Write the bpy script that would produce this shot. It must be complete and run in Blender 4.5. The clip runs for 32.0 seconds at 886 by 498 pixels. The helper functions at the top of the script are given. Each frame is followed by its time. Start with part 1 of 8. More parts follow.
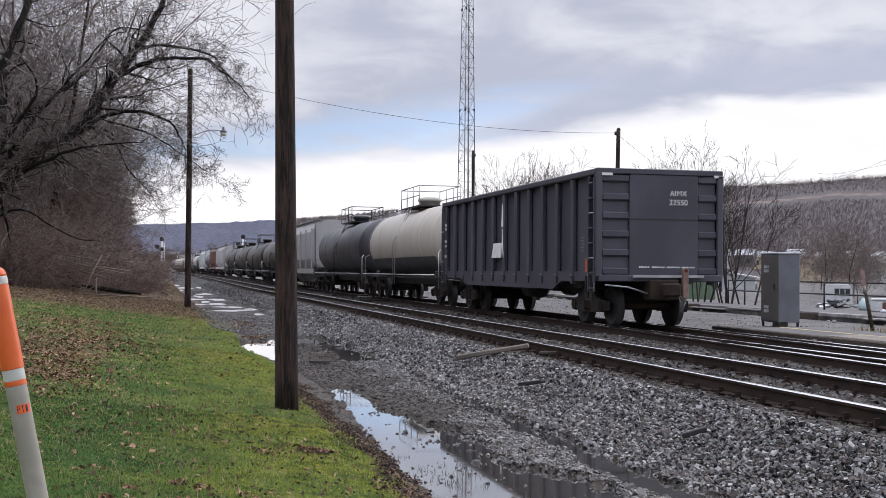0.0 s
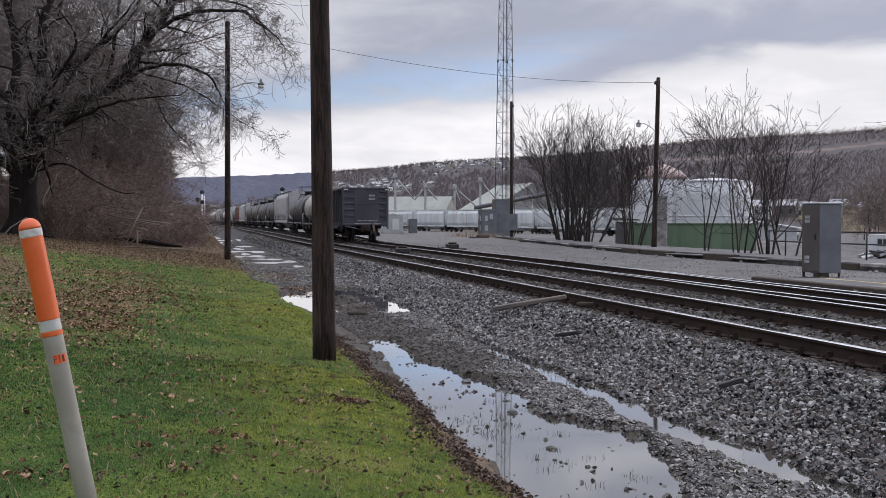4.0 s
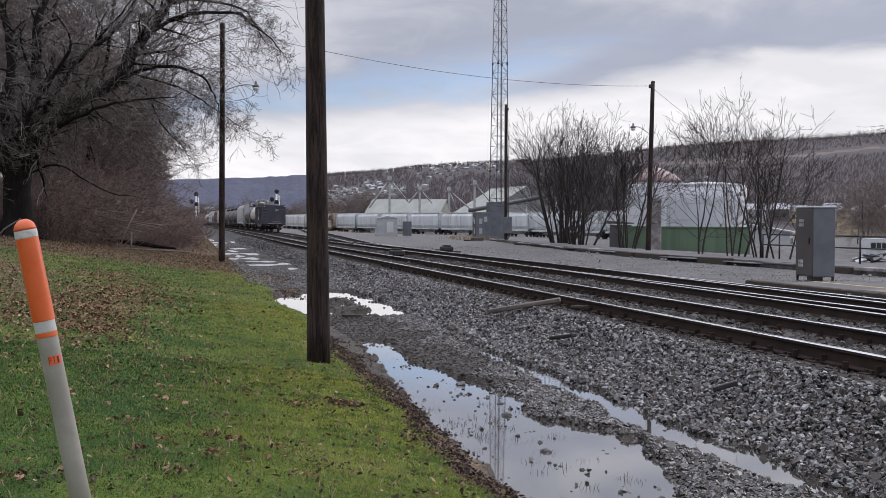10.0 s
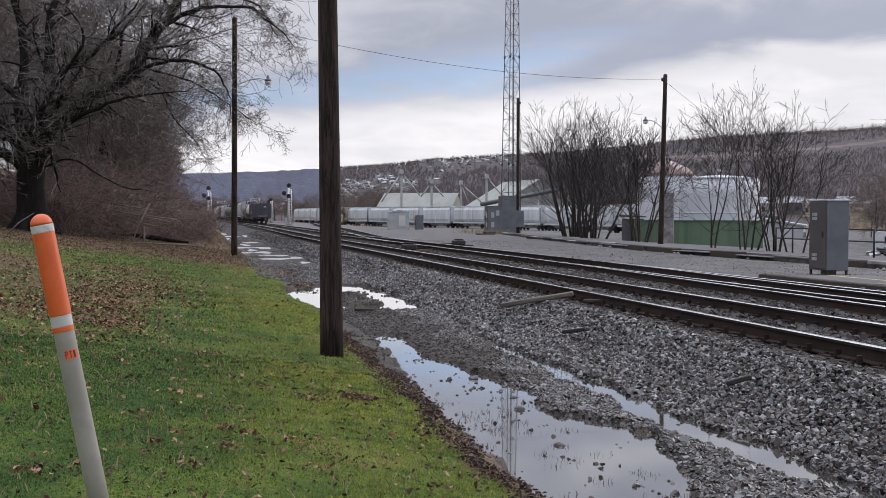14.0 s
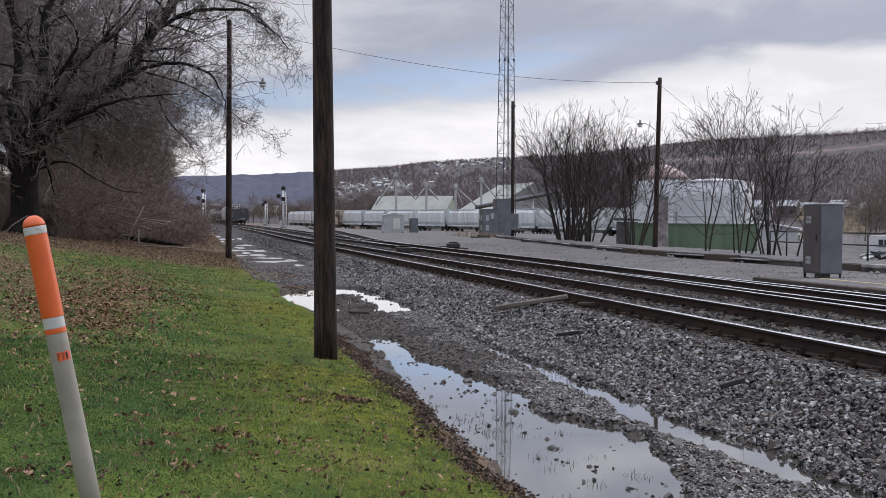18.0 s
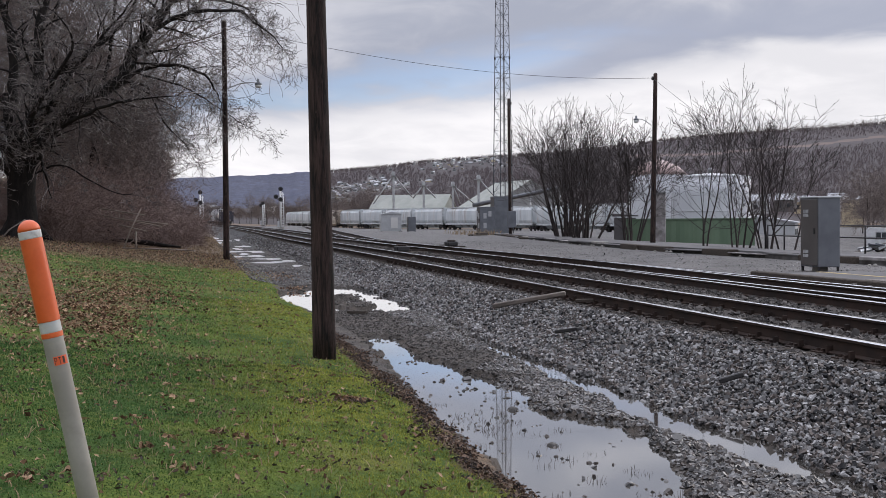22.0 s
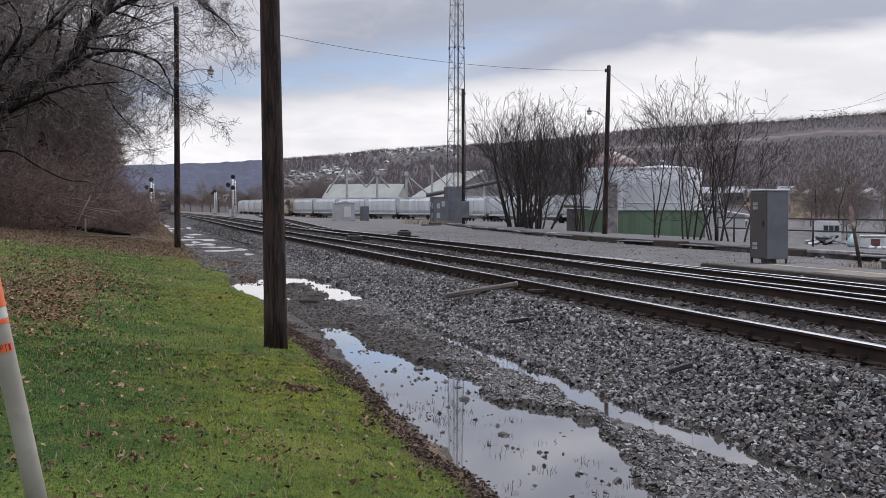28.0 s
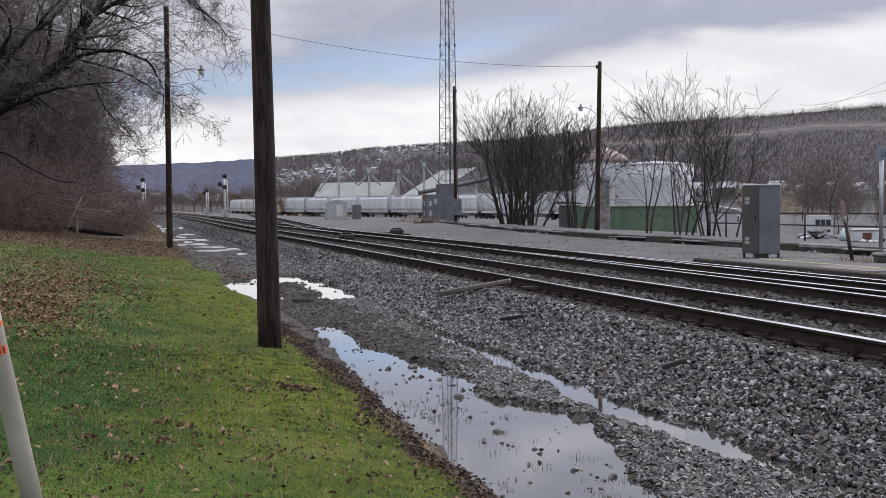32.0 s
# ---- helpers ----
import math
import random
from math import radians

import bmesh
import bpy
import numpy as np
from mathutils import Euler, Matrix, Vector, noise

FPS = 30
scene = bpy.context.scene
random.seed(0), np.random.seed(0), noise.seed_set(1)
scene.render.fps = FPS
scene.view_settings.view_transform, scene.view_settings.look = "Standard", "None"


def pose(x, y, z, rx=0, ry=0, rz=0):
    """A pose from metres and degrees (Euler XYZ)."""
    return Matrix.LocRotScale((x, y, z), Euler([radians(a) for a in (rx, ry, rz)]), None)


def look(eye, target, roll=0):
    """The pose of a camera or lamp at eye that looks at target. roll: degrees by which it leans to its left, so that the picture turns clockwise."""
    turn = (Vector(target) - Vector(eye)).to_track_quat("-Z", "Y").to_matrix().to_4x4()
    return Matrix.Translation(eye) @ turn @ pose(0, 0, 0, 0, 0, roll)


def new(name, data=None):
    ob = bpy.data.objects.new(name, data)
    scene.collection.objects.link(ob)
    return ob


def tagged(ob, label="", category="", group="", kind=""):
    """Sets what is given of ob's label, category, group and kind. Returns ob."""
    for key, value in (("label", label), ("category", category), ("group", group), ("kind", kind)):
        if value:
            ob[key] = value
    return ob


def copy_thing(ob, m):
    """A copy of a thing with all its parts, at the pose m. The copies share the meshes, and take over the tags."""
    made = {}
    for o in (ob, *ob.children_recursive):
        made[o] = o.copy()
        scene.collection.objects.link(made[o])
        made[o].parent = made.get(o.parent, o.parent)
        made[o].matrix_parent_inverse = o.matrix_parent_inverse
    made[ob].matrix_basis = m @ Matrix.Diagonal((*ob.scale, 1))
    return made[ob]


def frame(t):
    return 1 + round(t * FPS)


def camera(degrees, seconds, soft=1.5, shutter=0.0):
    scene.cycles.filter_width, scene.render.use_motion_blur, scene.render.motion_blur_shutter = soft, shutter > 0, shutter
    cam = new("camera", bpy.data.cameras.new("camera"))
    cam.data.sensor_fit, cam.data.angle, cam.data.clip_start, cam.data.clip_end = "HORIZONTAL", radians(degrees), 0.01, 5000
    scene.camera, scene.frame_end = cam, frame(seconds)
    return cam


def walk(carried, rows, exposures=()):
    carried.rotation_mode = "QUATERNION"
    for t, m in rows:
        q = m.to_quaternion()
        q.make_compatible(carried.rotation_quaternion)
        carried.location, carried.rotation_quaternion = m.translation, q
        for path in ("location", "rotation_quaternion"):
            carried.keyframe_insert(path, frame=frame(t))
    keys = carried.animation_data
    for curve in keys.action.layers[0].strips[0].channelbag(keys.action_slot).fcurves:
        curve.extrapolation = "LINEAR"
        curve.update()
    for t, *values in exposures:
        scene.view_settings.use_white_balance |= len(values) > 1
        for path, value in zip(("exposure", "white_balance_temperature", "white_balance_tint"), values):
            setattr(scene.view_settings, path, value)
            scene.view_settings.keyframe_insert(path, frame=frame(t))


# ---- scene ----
cam = camera(41.4, 32.0, 0.6)
PATH = [
    (0, pose(-0.030, 0, 1.232, 91.10, -0.43, -13.80)),
    (0.5, pose(-0.020, 0, 1.235, 91.12, -0.51, -13.50)),
    (1, pose(-0.005, 0, 1.234, 91.19, 0.10, -13.41)),
    (1.5, pose(0.011, 0, 1.236, 90.59, 1.03, -11.94)),
    (2, pose(0.024, 0, 1.235, 89.74, 1.07, -9.87)),
    (2.5, pose(0.024, 0, 1.233, 89.32, 0.84, -9.97)),
    (3, pose(0.025, 0, 1.227, 89.27, 0.69, -10.87)),
    (3.5, pose(0.016, 0, 1.227, 88.97, 0.19, -11.63)),
    (5.5, pose(-0.009, 0, 1.223, 88.59, -0.78, -11.81)),
    (6, pose(-0.010, 0, 1.223, 88.82, -0.72, -11.74)),
    (6.5, pose(-0.000, 0, 1.224, 88.98, -0.59, -11.71)),
    (7, pose(0.003, 0, 1.224, 88.96, -0.41, -11.63)),
    (7.5, pose(0.005, 0, 1.224, 88.86, -0.38, -11.57)),
    (8, pose(0.005, 0, 1.223, 88.84, -0.27, -11.57)),
    (8.5, pose(0.006, 0, 1.222, 88.80, -0.26, -11.59)),
    (9, pose(0.002, 0, 1.223, 88.77, -0.34, -11.65)),
    (9.5, pose(0.002, 0, 1.223, 88.84, -0.26, -11.91)),
    (10, pose(-0.001, 0, 1.224, 88.87, -0.38, -12.18)),
    (10.5, pose(0.000, 0, 1.225, 88.86, -0.47, -12.31)),
    (11, pose(-0.002, 0, 1.224, 88.84, -0.44, -12.52)),
    (11.5, pose(-0.002, 0, 1.224, 88.88, -0.43, -12.62)),
    (12, pose(-0.003, 0, 1.225, 88.88, -0.44, -12.71)),
    (12.5, pose(-0.002, 0, 1.225, 88.77, -0.36, -12.81)),
    (13, pose(-0.003, 0, 1.222, 88.59, -0.37, -12.87)),
    (13.5, pose(-0.005, 0, 1.223, 88.47, -0.29, -12.81)),
    (14, pose(-0.013, 0, 1.227, 88.56, -0.33, -11.60)),
    (14.5, pose(-0.010, 0, 1.226, 88.55, -0.30, -11.28)),
    (16.5, pose(-0.007, 0, 1.224, 88.54, -0.41, -11.63)),
    (17, pose(-0.004, 0, 1.223, 88.57, -0.32, -11.75)),
    (17.5, pose(-0.008, 0, 1.223, 88.63, -0.28, -11.79)),
    (18, pose(-0.007, 0, 1.223, 88.71, -0.40, -11.86)),
    (18.5, pose(-0.007, 0, 1.221, 88.73, -0.24, -11.93)),
    (19, pose(-0.006, 0, 1.224, 88.69, -0.10, -11.88)),
    (19.5, pose(-0.002, 0, 1.222, 88.64, -0.01, -11.84)),
    (20, pose(0.004, 0, 1.224, 88.65, 0.14, -11.80)),
    (20.5, pose(-0.001, 0, 1.225, 88.67, 0.11, -11.80)),
    (21, pose(0.001, 0, 1.224, 88.71, 0.18, -11.81)),
    (21.5, pose(0.003, 0, 1.223, 88.64, 0.33, -11.90)),
    (22, pose(0.003, 0, 1.225, 88.63, 0.38, -11.97)),
    (22.5, pose(0.001, 0, 1.223, 88.63, 0.33, -12.11)),
    (23, pose(-0.001, 0, 1.223, 88.65, 0.29, -12.32)),
    (23.5, pose(-0.002, 0, 1.224, 88.72, 0.19, -12.51)),
    (24, pose(0.002, 0, 1.226, 88.76, 0.21, -12.66)),
    (24.5, pose(0.001, 0, 1.225, 88.75, 0.39, -12.67)),
    (25, pose(0.002, 0, 1.224, 88.77, 0.70, -12.63)),
    (25.5, pose(0.004, 0, 1.223, 88.86, 0.23, -12.85)),
    (27.5, pose(0.003, 0, 1.229, 88.12, 0.03, -14.17)),
    (28, pose(0.007, 0, 1.222, 88.13, -0.11, -14.25)),
    (28.5, pose(0.006, 0, 1.225, 88.05, -0.28, -14.40)),
    (29, pose(0.011, 0, 1.228, 87.92, -0.47, -14.90)),
    (29.5, pose(0.001, 0, 1.226, 87.85, -0.53, -14.98)),
    (30, pose(0.002, 0, 1.225, 87.85, -0.48, -15.14)),
    (30.5, pose(0.004, 0, 1.223, 87.93, -0.16, -15.24)),
    (31, pose(0.008, 0, 1.221, 88.00, -0.25, -15.35)),
    (31.5, pose(0.006, 0, 1.225, 88.04, -0.05, -15.17)),
    (32, pose(0.001, 0, 1.226, 88.01, 0.41, -14.63)),
]
walk(cam, PATH, [(0, 0.50, 6480, 13), (1.0, 0.39, 6480, 13), (2.0, 0.21, 6480, 13), (32.0, 0.21, 6480, 13)])

# ---- sky and sun: broken overcast, brightest low in the south-east ----
world = bpy.data.worlds.new("overcast")
scene.world = world
world.use_nodes = True
wn, wl = world.node_tree.nodes, world.node_tree.links
wn.clear()


def sky_math(op, a, b=None, clamp=False):
    n = wn.new("ShaderNodeMath")
    n.operation, n.use_clamp = op, clamp
    for i, v in enumerate((a, b)):
        if v is None:
            continue
        if isinstance(v, (int, float)):
            n.inputs[i].default_value = v
        else:
            wl.new(v, n.inputs[i])
    return n.outputs[0]


def sky_mix(fac, a, b):
    n = wn.new("ShaderNodeMix")
    n.data_type = "RGBA"
    for i, v in ((0, fac), (6, a), (7, b)):
        if isinstance(v, (int, float)):
            n.inputs[i].default_value = v
        elif isinstance(v, tuple):
            n.inputs[i].default_value = (*v, 1)
        else:
            wl.new(v, n.inputs[i])
    return n.outputs[2]


def sky_smooth(v, lo, hi):
    n = wn.new("ShaderNodeMapRange")
    n.interpolation_type = "SMOOTHSTEP"
    wl.new(v, n.inputs[0])
    n.inputs[1].default_value, n.inputs[2].default_value = lo, hi
    return n.outputs[0]


SUN_AZ, SUN_EL = 62.0, 24.0      # degrees right of the track, above the horizon
sky = wn.new("ShaderNodeTexSky")
sky.sky_type, sky.sun_disc = "NISHITA", False
sky.sun_elevation, sky.sun_rotation = radians(SUN_EL), radians(SUN_AZ)
blue = wn.new("ShaderNodeMix")
blue.data_type, blue.blend_type = "RGBA", "MULTIPLY"
blue.inputs[0].default_value = 1.0
wl.new(sky.outputs[0], blue.inputs[6])
blue.inputs[7].default_value = (0.074, 0.084, 0.112, 1)
geo = wn.new("ShaderNodeTexCoord")
sep = wn.new("ShaderNodeSeparateXYZ")
wl.new(geo.outputs["Generated"], sep.inputs[0])
sx, sy, sz = sep.outputs
up = sky_math("MAXIMUM", sz, 0.0)
den = sky_math("ADD", up, 0.20)
flat = wn.new("ShaderNodeCombineXYZ")
wl.new(sky_math("DIVIDE", sx, den), flat.inputs[0])
wl.new(sky_math("DIVIDE", sy, den), flat.inputs[1])


def deck(scale, detail, rough, seed, warp=0.6):
    n = wn.new("ShaderNodeTexNoise")
    n.noise_dimensions = "4D"
    wl.new(flat.outputs[0], n.inputs["Vector"])
    n.inputs["W"].default_value = seed
    n.inputs["Scale"].default_value, n.inputs["Detail"].default_value = scale, detail
    n.inputs["Roughness"].default_value, n.inputs["Distortion"].default_value = rough, warp
    return n.outputs[0]


def times(a, b):
    return sky_math("MULTIPLY", a, b)


def less(a):
    return sky_math("SUBTRACT", 1.0, a)


broad = deck(1.3, 5, 0.50, 3.1)
fine = deck(3.6, 6, 0.55, 7.7)
ragged = sky_math("ADD", times(sky_math("SUBTRACT", broad, 0.5), 0.085), times(sky_math("SUBTRACT", fine, 0.5), 0.045))
# the deck's torn lower edge climbs towards the sun; under it lies a pale band over the horizon
low_edge = sky_math("ADD", 0.074, times(sky_math("MAXIMUM", sx, -0.2), 0.132))
over = sky_math("ADD", sky_math("SUBTRACT", sz, low_edge), ragged)
side = sky_math("ADD", sx, times(sky_math("SUBTRACT", broad, 0.5), 0.5))
mixed = sky_math("ADD", times(broad, 0.62), times(fine, 0.38))
deck_col = sky_mix(sky_smooth(mixed, 0.40, 0.60), (0.355, 0.385, 0.46), (0.56, 0.575, 0.62))
murk = times(sky_smooth(side, 0.20, 0.34), times(sky_smooth(over, -0.004, 0.014), less(sky_smooth(over, 0.028, 0.062))))
cloud = sky_mix(times(murk, 0.85), deck_col, (0.355, 0.388, 0.475))
gap = times(less(sky_smooth(side, 0.20, 0.36)), times(sky_smooth(over, -0.004, 0.014), less(sky_smooth(over, 0.010, 0.042))))
cloud = sky_mix(times(gap, 0.68), cloud, blue.outputs[2])
pale = sky_mix(sky_smooth(mixed, 0.38, 0.62), (0.70, 0.705, 0.725), (0.88, 0.875, 0.88))
whole = sky_mix(less(sky_smooth(over, -0.016, 0.012)), cloud, pale)
# an overcast sky is about three times as bright overhead as at the horizon
zen = wn.new("ShaderNodeVectorMath")
zen.operation = "SCALE"
wl.new(whole, zen.inputs[0])
wl.new(sky_math("ADD", 1.0, sky_math("MULTIPLY", sky_smooth(sz, 0.22, 0.85), 2.2)), zen.inputs["Scale"])
back = wn.new("ShaderNodeBackground")
wl.new(zen.outputs[0], back.inputs[0])
back.inputs[1].default_value = 1.0
wl.new(back.outputs[0], wn.new("ShaderNodeOutputWorld").inputs[0])

sun = new("sun", bpy.data.lights.new("sun", "SUN"))
sun.data.energy, sun.data.angle, sun.data.color = 1.0, radians(30), (1.0, 0.95, 0.88)
sd = Vector((math.sin(radians(SUN_AZ)) * math.cos(radians(SUN_EL)), math.cos(radians(SUN_AZ)) * math.cos(radians(SUN_EL)), math.sin(radians(SUN_EL))))
sun.matrix_world = look(sd * 200, (0, 0, 0))
scene.view_settings.exposure = 0.0

# ---- materials ----
class Net:
    """A small helper round one node material."""

    def __init__(self, name, rough=0.7, metal=0.0):
        self.m = bpy.data.materials.new(name)
        self.m.use_nodes = True
        self.t = self.m.node_tree
        self.b = self.t.nodes["Principled BSDF"]
        self.b.inputs["Roughness"].default_value, self.b.inputs["Metallic"].default_value = rough, metal
        self.co = None

    def add(self, kind):
        return self.t.nodes.new(kind)

    def put(self, v, sock):
        if isinstance(v, (int, float)):
            sock.default_value = v
        elif isinstance(v, tuple):
            sock.default_value = (*v, 1) if len(v) == 3 and sock.type == "RGBA" else v
        else:
            self.t.links.new(v, sock)

    def coords(self, vary=True):
        if self.co is None:
            tc = self.add("ShaderNodeTexCoord").outputs["Object"]
            if vary:
                oi = self.add("ShaderNodeObjectInfo").outputs["Random"]
                k = self.math("MULTIPLY", oi, 37.0)
                va = self.add("ShaderNodeVectorMath")
                self.put(tc, va.inputs[0])
                self.put(k, va.inputs[1])
                tc = va.outputs[0]
            self.co = tc
        return self.co

    def stretch(self, sx, sy, sz):
        n = self.add("ShaderNodeVectorMath")
        n.operation = "MULTIPLY"
        self.put(self.coords(), n.inputs[0])
        n.inputs[1].default_value = (sx, sy, sz)
        return n.outputs[0]

    def noise(self, scale, detail=4, rough=0.55, vec=None, warp=0.0):
        n = self.add("ShaderNodeTexNoise")
        self.put(vec if vec is not None else self.coords(), n.inputs["Vector"])
        n.inputs["Scale"].default_value, n.inputs["Detail"].default_value = scale, detail
        n.inputs["Roughness"].default_value, n.inputs["Distortion"].default_value = rough, warp
        return n.outputs[0]

    def cells(self, scale, vec=None):
        n = self.add("ShaderNodeTexVoronoi")
        self.put(vec if vec is not None else self.coords(), n.inputs["Vector"])
        n.inputs["Scale"].default_value = scale
        return n.outputs

    def math(self, op, a, b=0.0, clamp=False):
        n = self.add("ShaderNodeMath")
        n.operation, n.use_clamp = op, clamp
        self.put(a, n.inputs[0])
        self.put(b, n.inputs[1])
        return n.outputs[0]

    def step(self, v, lo, hi, a=0.0, b=1.0):
        n = self.add("ShaderNodeMapRange")
        n.interpolation_type = "SMOOTHSTEP"
        for i, x in enumerate((v, lo, hi, a, b)):
            self.put(x, n.inputs[i])
        return n.outputs[0]

    def mix(self, f, a, b, kind="MIX"):
        n = self.add("ShaderNodeMix")
        n.data_type, n.blend_type = "RGBA", kind
        for i, v in ((0, f), (6, a), (7, b)):
            self.put(v, n.inputs[i])
        return n.outputs[2]

    def attr(self, name):
        n = self.add("ShaderNodeAttribute")
        n.attribute_name = name
        return n.outputs["Fac"]

    def color(self, c):
        self.put(c, self.b.inputs["Base Color"])

    def rough(self, v):
        self.put(v, self.b.inputs["Roughness"])

    def bump(self, h, strength=0.4, dist=0.01):
        n = self.add("ShaderNodeBump")
        n.inputs["Strength"].default_value, n.inputs["Distance"].default_value = strength, dist
        self.put(h, n.inputs["Height"])
        self.put(n.outputs[0], self.b.inputs["Normal"])


def surface(name, c1, c2, scale=3.0, rough=0.7, metal=0.0, bump=0.3, dist=0.004, grain=40.0, dirt=None, dirt_at=(0.55, 0.75), stretch=None):
    """Two-scale colour variation, dirt patches and fine relief."""
    n = Net(name, rough, metal)
    vec = n.stretch(*stretch) if stretch else None
    a, g = n.noise(scale, 5, 0.6, vec), n.noise(grain, 3, 0.6, vec)
    c = n.mix(n.step(a, 0.35, 0.65), c1, c2)
    c = n.mix(n.math("MULTIPLY", g, 0.35), c, tuple(x * 0.55 for x in c2))
    if dirt:
        c = n.mix(n.step(n.noise(scale * 0.7, 6, 0.65, vec, 0.4), *dirt_at), c, dirt)
    n.color(c)
    n.rough(n.step(a, 0.2, 0.8, max(rough - 0.12, 0.03), min(rough + 0.12, 1)))
    if rough >= 0.75:
        n.b.inputs["Specular IOR Level"].default_value = 0.2
    if bump:
        n.bump(g, bump, dist)
    return n.m


def varied(name, c1, c2, rough=0.85, per="Object", bump=0.5, grain=60.0, mid=None, skew=1.0, mid_at=(0.6, 0.75)):
    """Loose pieces: each piece has its own shade."""
    n = Net(name, rough)
    if per == "Object":
        r = n.add("ShaderNodeObjectInfo").outputs["Random"]
    else:
        r = n.add("ShaderNodeNewGeometry").outputs["Random Per Island"]
    c = n.mix(n.math("POWER", r, skew), c1, c2)
    if mid:
        c = n.mix(n.step(n.math("FRACT", n.math("MULTIPLY", r, 7.3)), *mid_at), c, mid)
    g = n.noise(grain, 3)
    c = n.mix(n.math("MULTIPLY", g, 0.5), c, tuple(x * 0.5 for x in c1))
    n.color(c)
    if bump:
        n.bump(g, bump, 0.004)
    return n.m


M = {}
M["pole_wood"] = surface("creosoted_wood", (0.012, 0.0085, 0.0075), (0.066, 0.042, 0.036), 2.2, 0.85, 0, 1.0, 0.012, 9, (0.011, 0.009, 0.008), (0.48, 0.62), (12, 12, 1.1))
M["old_wood"] = surface("weathered_wood", (0.15, 0.13, 0.115), (0.26, 0.235, 0.21), 2, 0.85, 0, 0.6, 0.004, 20, (0.07, 0.06, 0.05), (0.55, 0.75), (1, 8, 8))
M["plank_wood"] = surface("wet_brown_wood", (0.070, 0.056, 0.047), (0.155, 0.128, 0.108), 2, 0.7, 0, 0.6, 0.004, 20, (0.04, 0.033, 0.028), (0.5, 0.7), (1, 8, 8))
M["tie_wood"] = surface("tie_wood", (0.035, 0.028, 0.023), (0.085, 0.070, 0.058), 3, 0.9, 0, 0.7, 0.006, 20, None, (0, 1), (1, 9, 9))
M["bark"] = surface("bark", (0.007, 0.006, 0.0055), (0.022, 0.018, 0.016), 2.0, 0.9, 0, 0.9, 0.02, 9, (0.022, 0.021, 0.018), (0.6, 0.8), (3, 3, 0.7))
# a few twigs are pale: glints and light buds painted as colour
M["twig"] = varied("grey_brown_twig", (0.030, 0.024, 0.022), (0.20, 0.163, 0.148), 0.5, "Island", 0.0, 6, (0.42, 0.385, 0.36), 1.5, (0.86, 0.92))
M["twig_grey"] = surface("grey_twig", (0.024, 0.019, 0.018), (0.058, 0.047, 0.044), 0.8, 0.75, 0, 0.0)
M["twig_fine"] = surface("fine_grey_twig", (0.028, 0.023, 0.022), (0.066, 0.054, 0.051), 0.8, 0.75, 0, 0.0)
M["brush"] = surface("reddish_brush", (0.135, 0.098, 0.087), (0.235, 0.172, 0.152), 0.6, 0.85, 0, 0.0)
M["wood_haze"] = surface("grey_brown_woodland_twigs", (0.098, 0.079, 0.071), (0.195, 0.157, 0.141), 0.6, 0.85, 0, 0.0)
M["steel"] = surface("polished_rail_steel", (0.80, 0.80, 0.82), (0.90, 0.90, 0.92), 4, 0.16, 1.0, 0.05, 0.001, 60)
M["rust"] = surface("rail_rust", (0.022, 0.016, 0.014), (0.045, 0.029, 0.023), 3, 0.85, 0, 0.4, 0.003, 50, (0.022, 0.018, 0.017))
M["concrete"] = surface("old_concrete", (0.20, 0.19, 0.175), (0.34, 0.325, 0.30), 1.1, 0.9, 0, 0.5, 0.008, 25, (0.09, 0.085, 0.075), (0.55, 0.72))
M["asphalt"] = surface("worn_asphalt", (0.095, 0.093, 0.096), (0.15, 0.146, 0.148), 0.6, 0.9, 0, 0.5, 0.006, 50, (0.09, 0.085, 0.08))
M["galv"] = surface("galvanised_steel", (0.33, 0.34, 0.35), (0.46, 0.47, 0.48), 3, 0.45, 0.6, 0.1, 0.002, 40, (0.20, 0.19, 0.18), (0.6, 0.8))
M["cab_grey"] = surface("weathered_grey_enamel", (0.112, 0.120, 0.136), (0.152, 0.162, 0.180), 1.6, 0.5, 0.15, 0.12, 0.002, 40, (0.13, 0.12, 0.11), (0.62, 0.85))
M["cab_light"] = surface("pale_grey_enamel", (0.36, 0.37, 0.38), (0.45, 0.46, 0.47), 1.6, 0.5, 0.1, 0.1, 0.002, 40, (0.2, 0.18, 0.16), (0.65, 0.85))
M["dark_metal"] = surface("dark_steel", (0.022, 0.021, 0.023), (0.046, 0.043, 0.043), 3, 0.6, 0.3, 0.2, 0.002, 40)
M["black_paint"] = surface("faded_black_car_paint", (0.042, 0.041, 0.056), (0.067, 0.066, 0.086), 0.8, 0.5, 0.0, 0.2, 0.004, 14, (0.095, 0.085, 0.086), (0.62, 0.85), (1, 1, 0.35))
M["tank_black"] = surface("tank_black", (0.042, 0.043, 0.050), (0.070, 0.070, 0.078), 0.7, 0.42, 0.0, 0.12, 0.003, 20, (0.085, 0.075, 0.07), (0.60, 0.82), (1, 0.4, 1))
M["tank_cream"] = surface("stained_cream_tank_paint", (0.40, 0.365, 0.315), (0.49, 0.455, 0.40), 0.7, 0.5, 0.0, 0.1, 0.002, 20, (0.24, 0.17, 0.12), (0.62, 0.78), (1, 2.2, 0.25))
M["hopper_grey"] = surface("dusty_grey_hopper_paint", (0.36, 0.355, 0.36), (0.46, 0.455, 0.455), 0.6, 0.6, 0.0, 0.1, 0.003, 20, (0.25, 0.22, 0.2), (0.62, 0.85), (1, 1, 0.3))
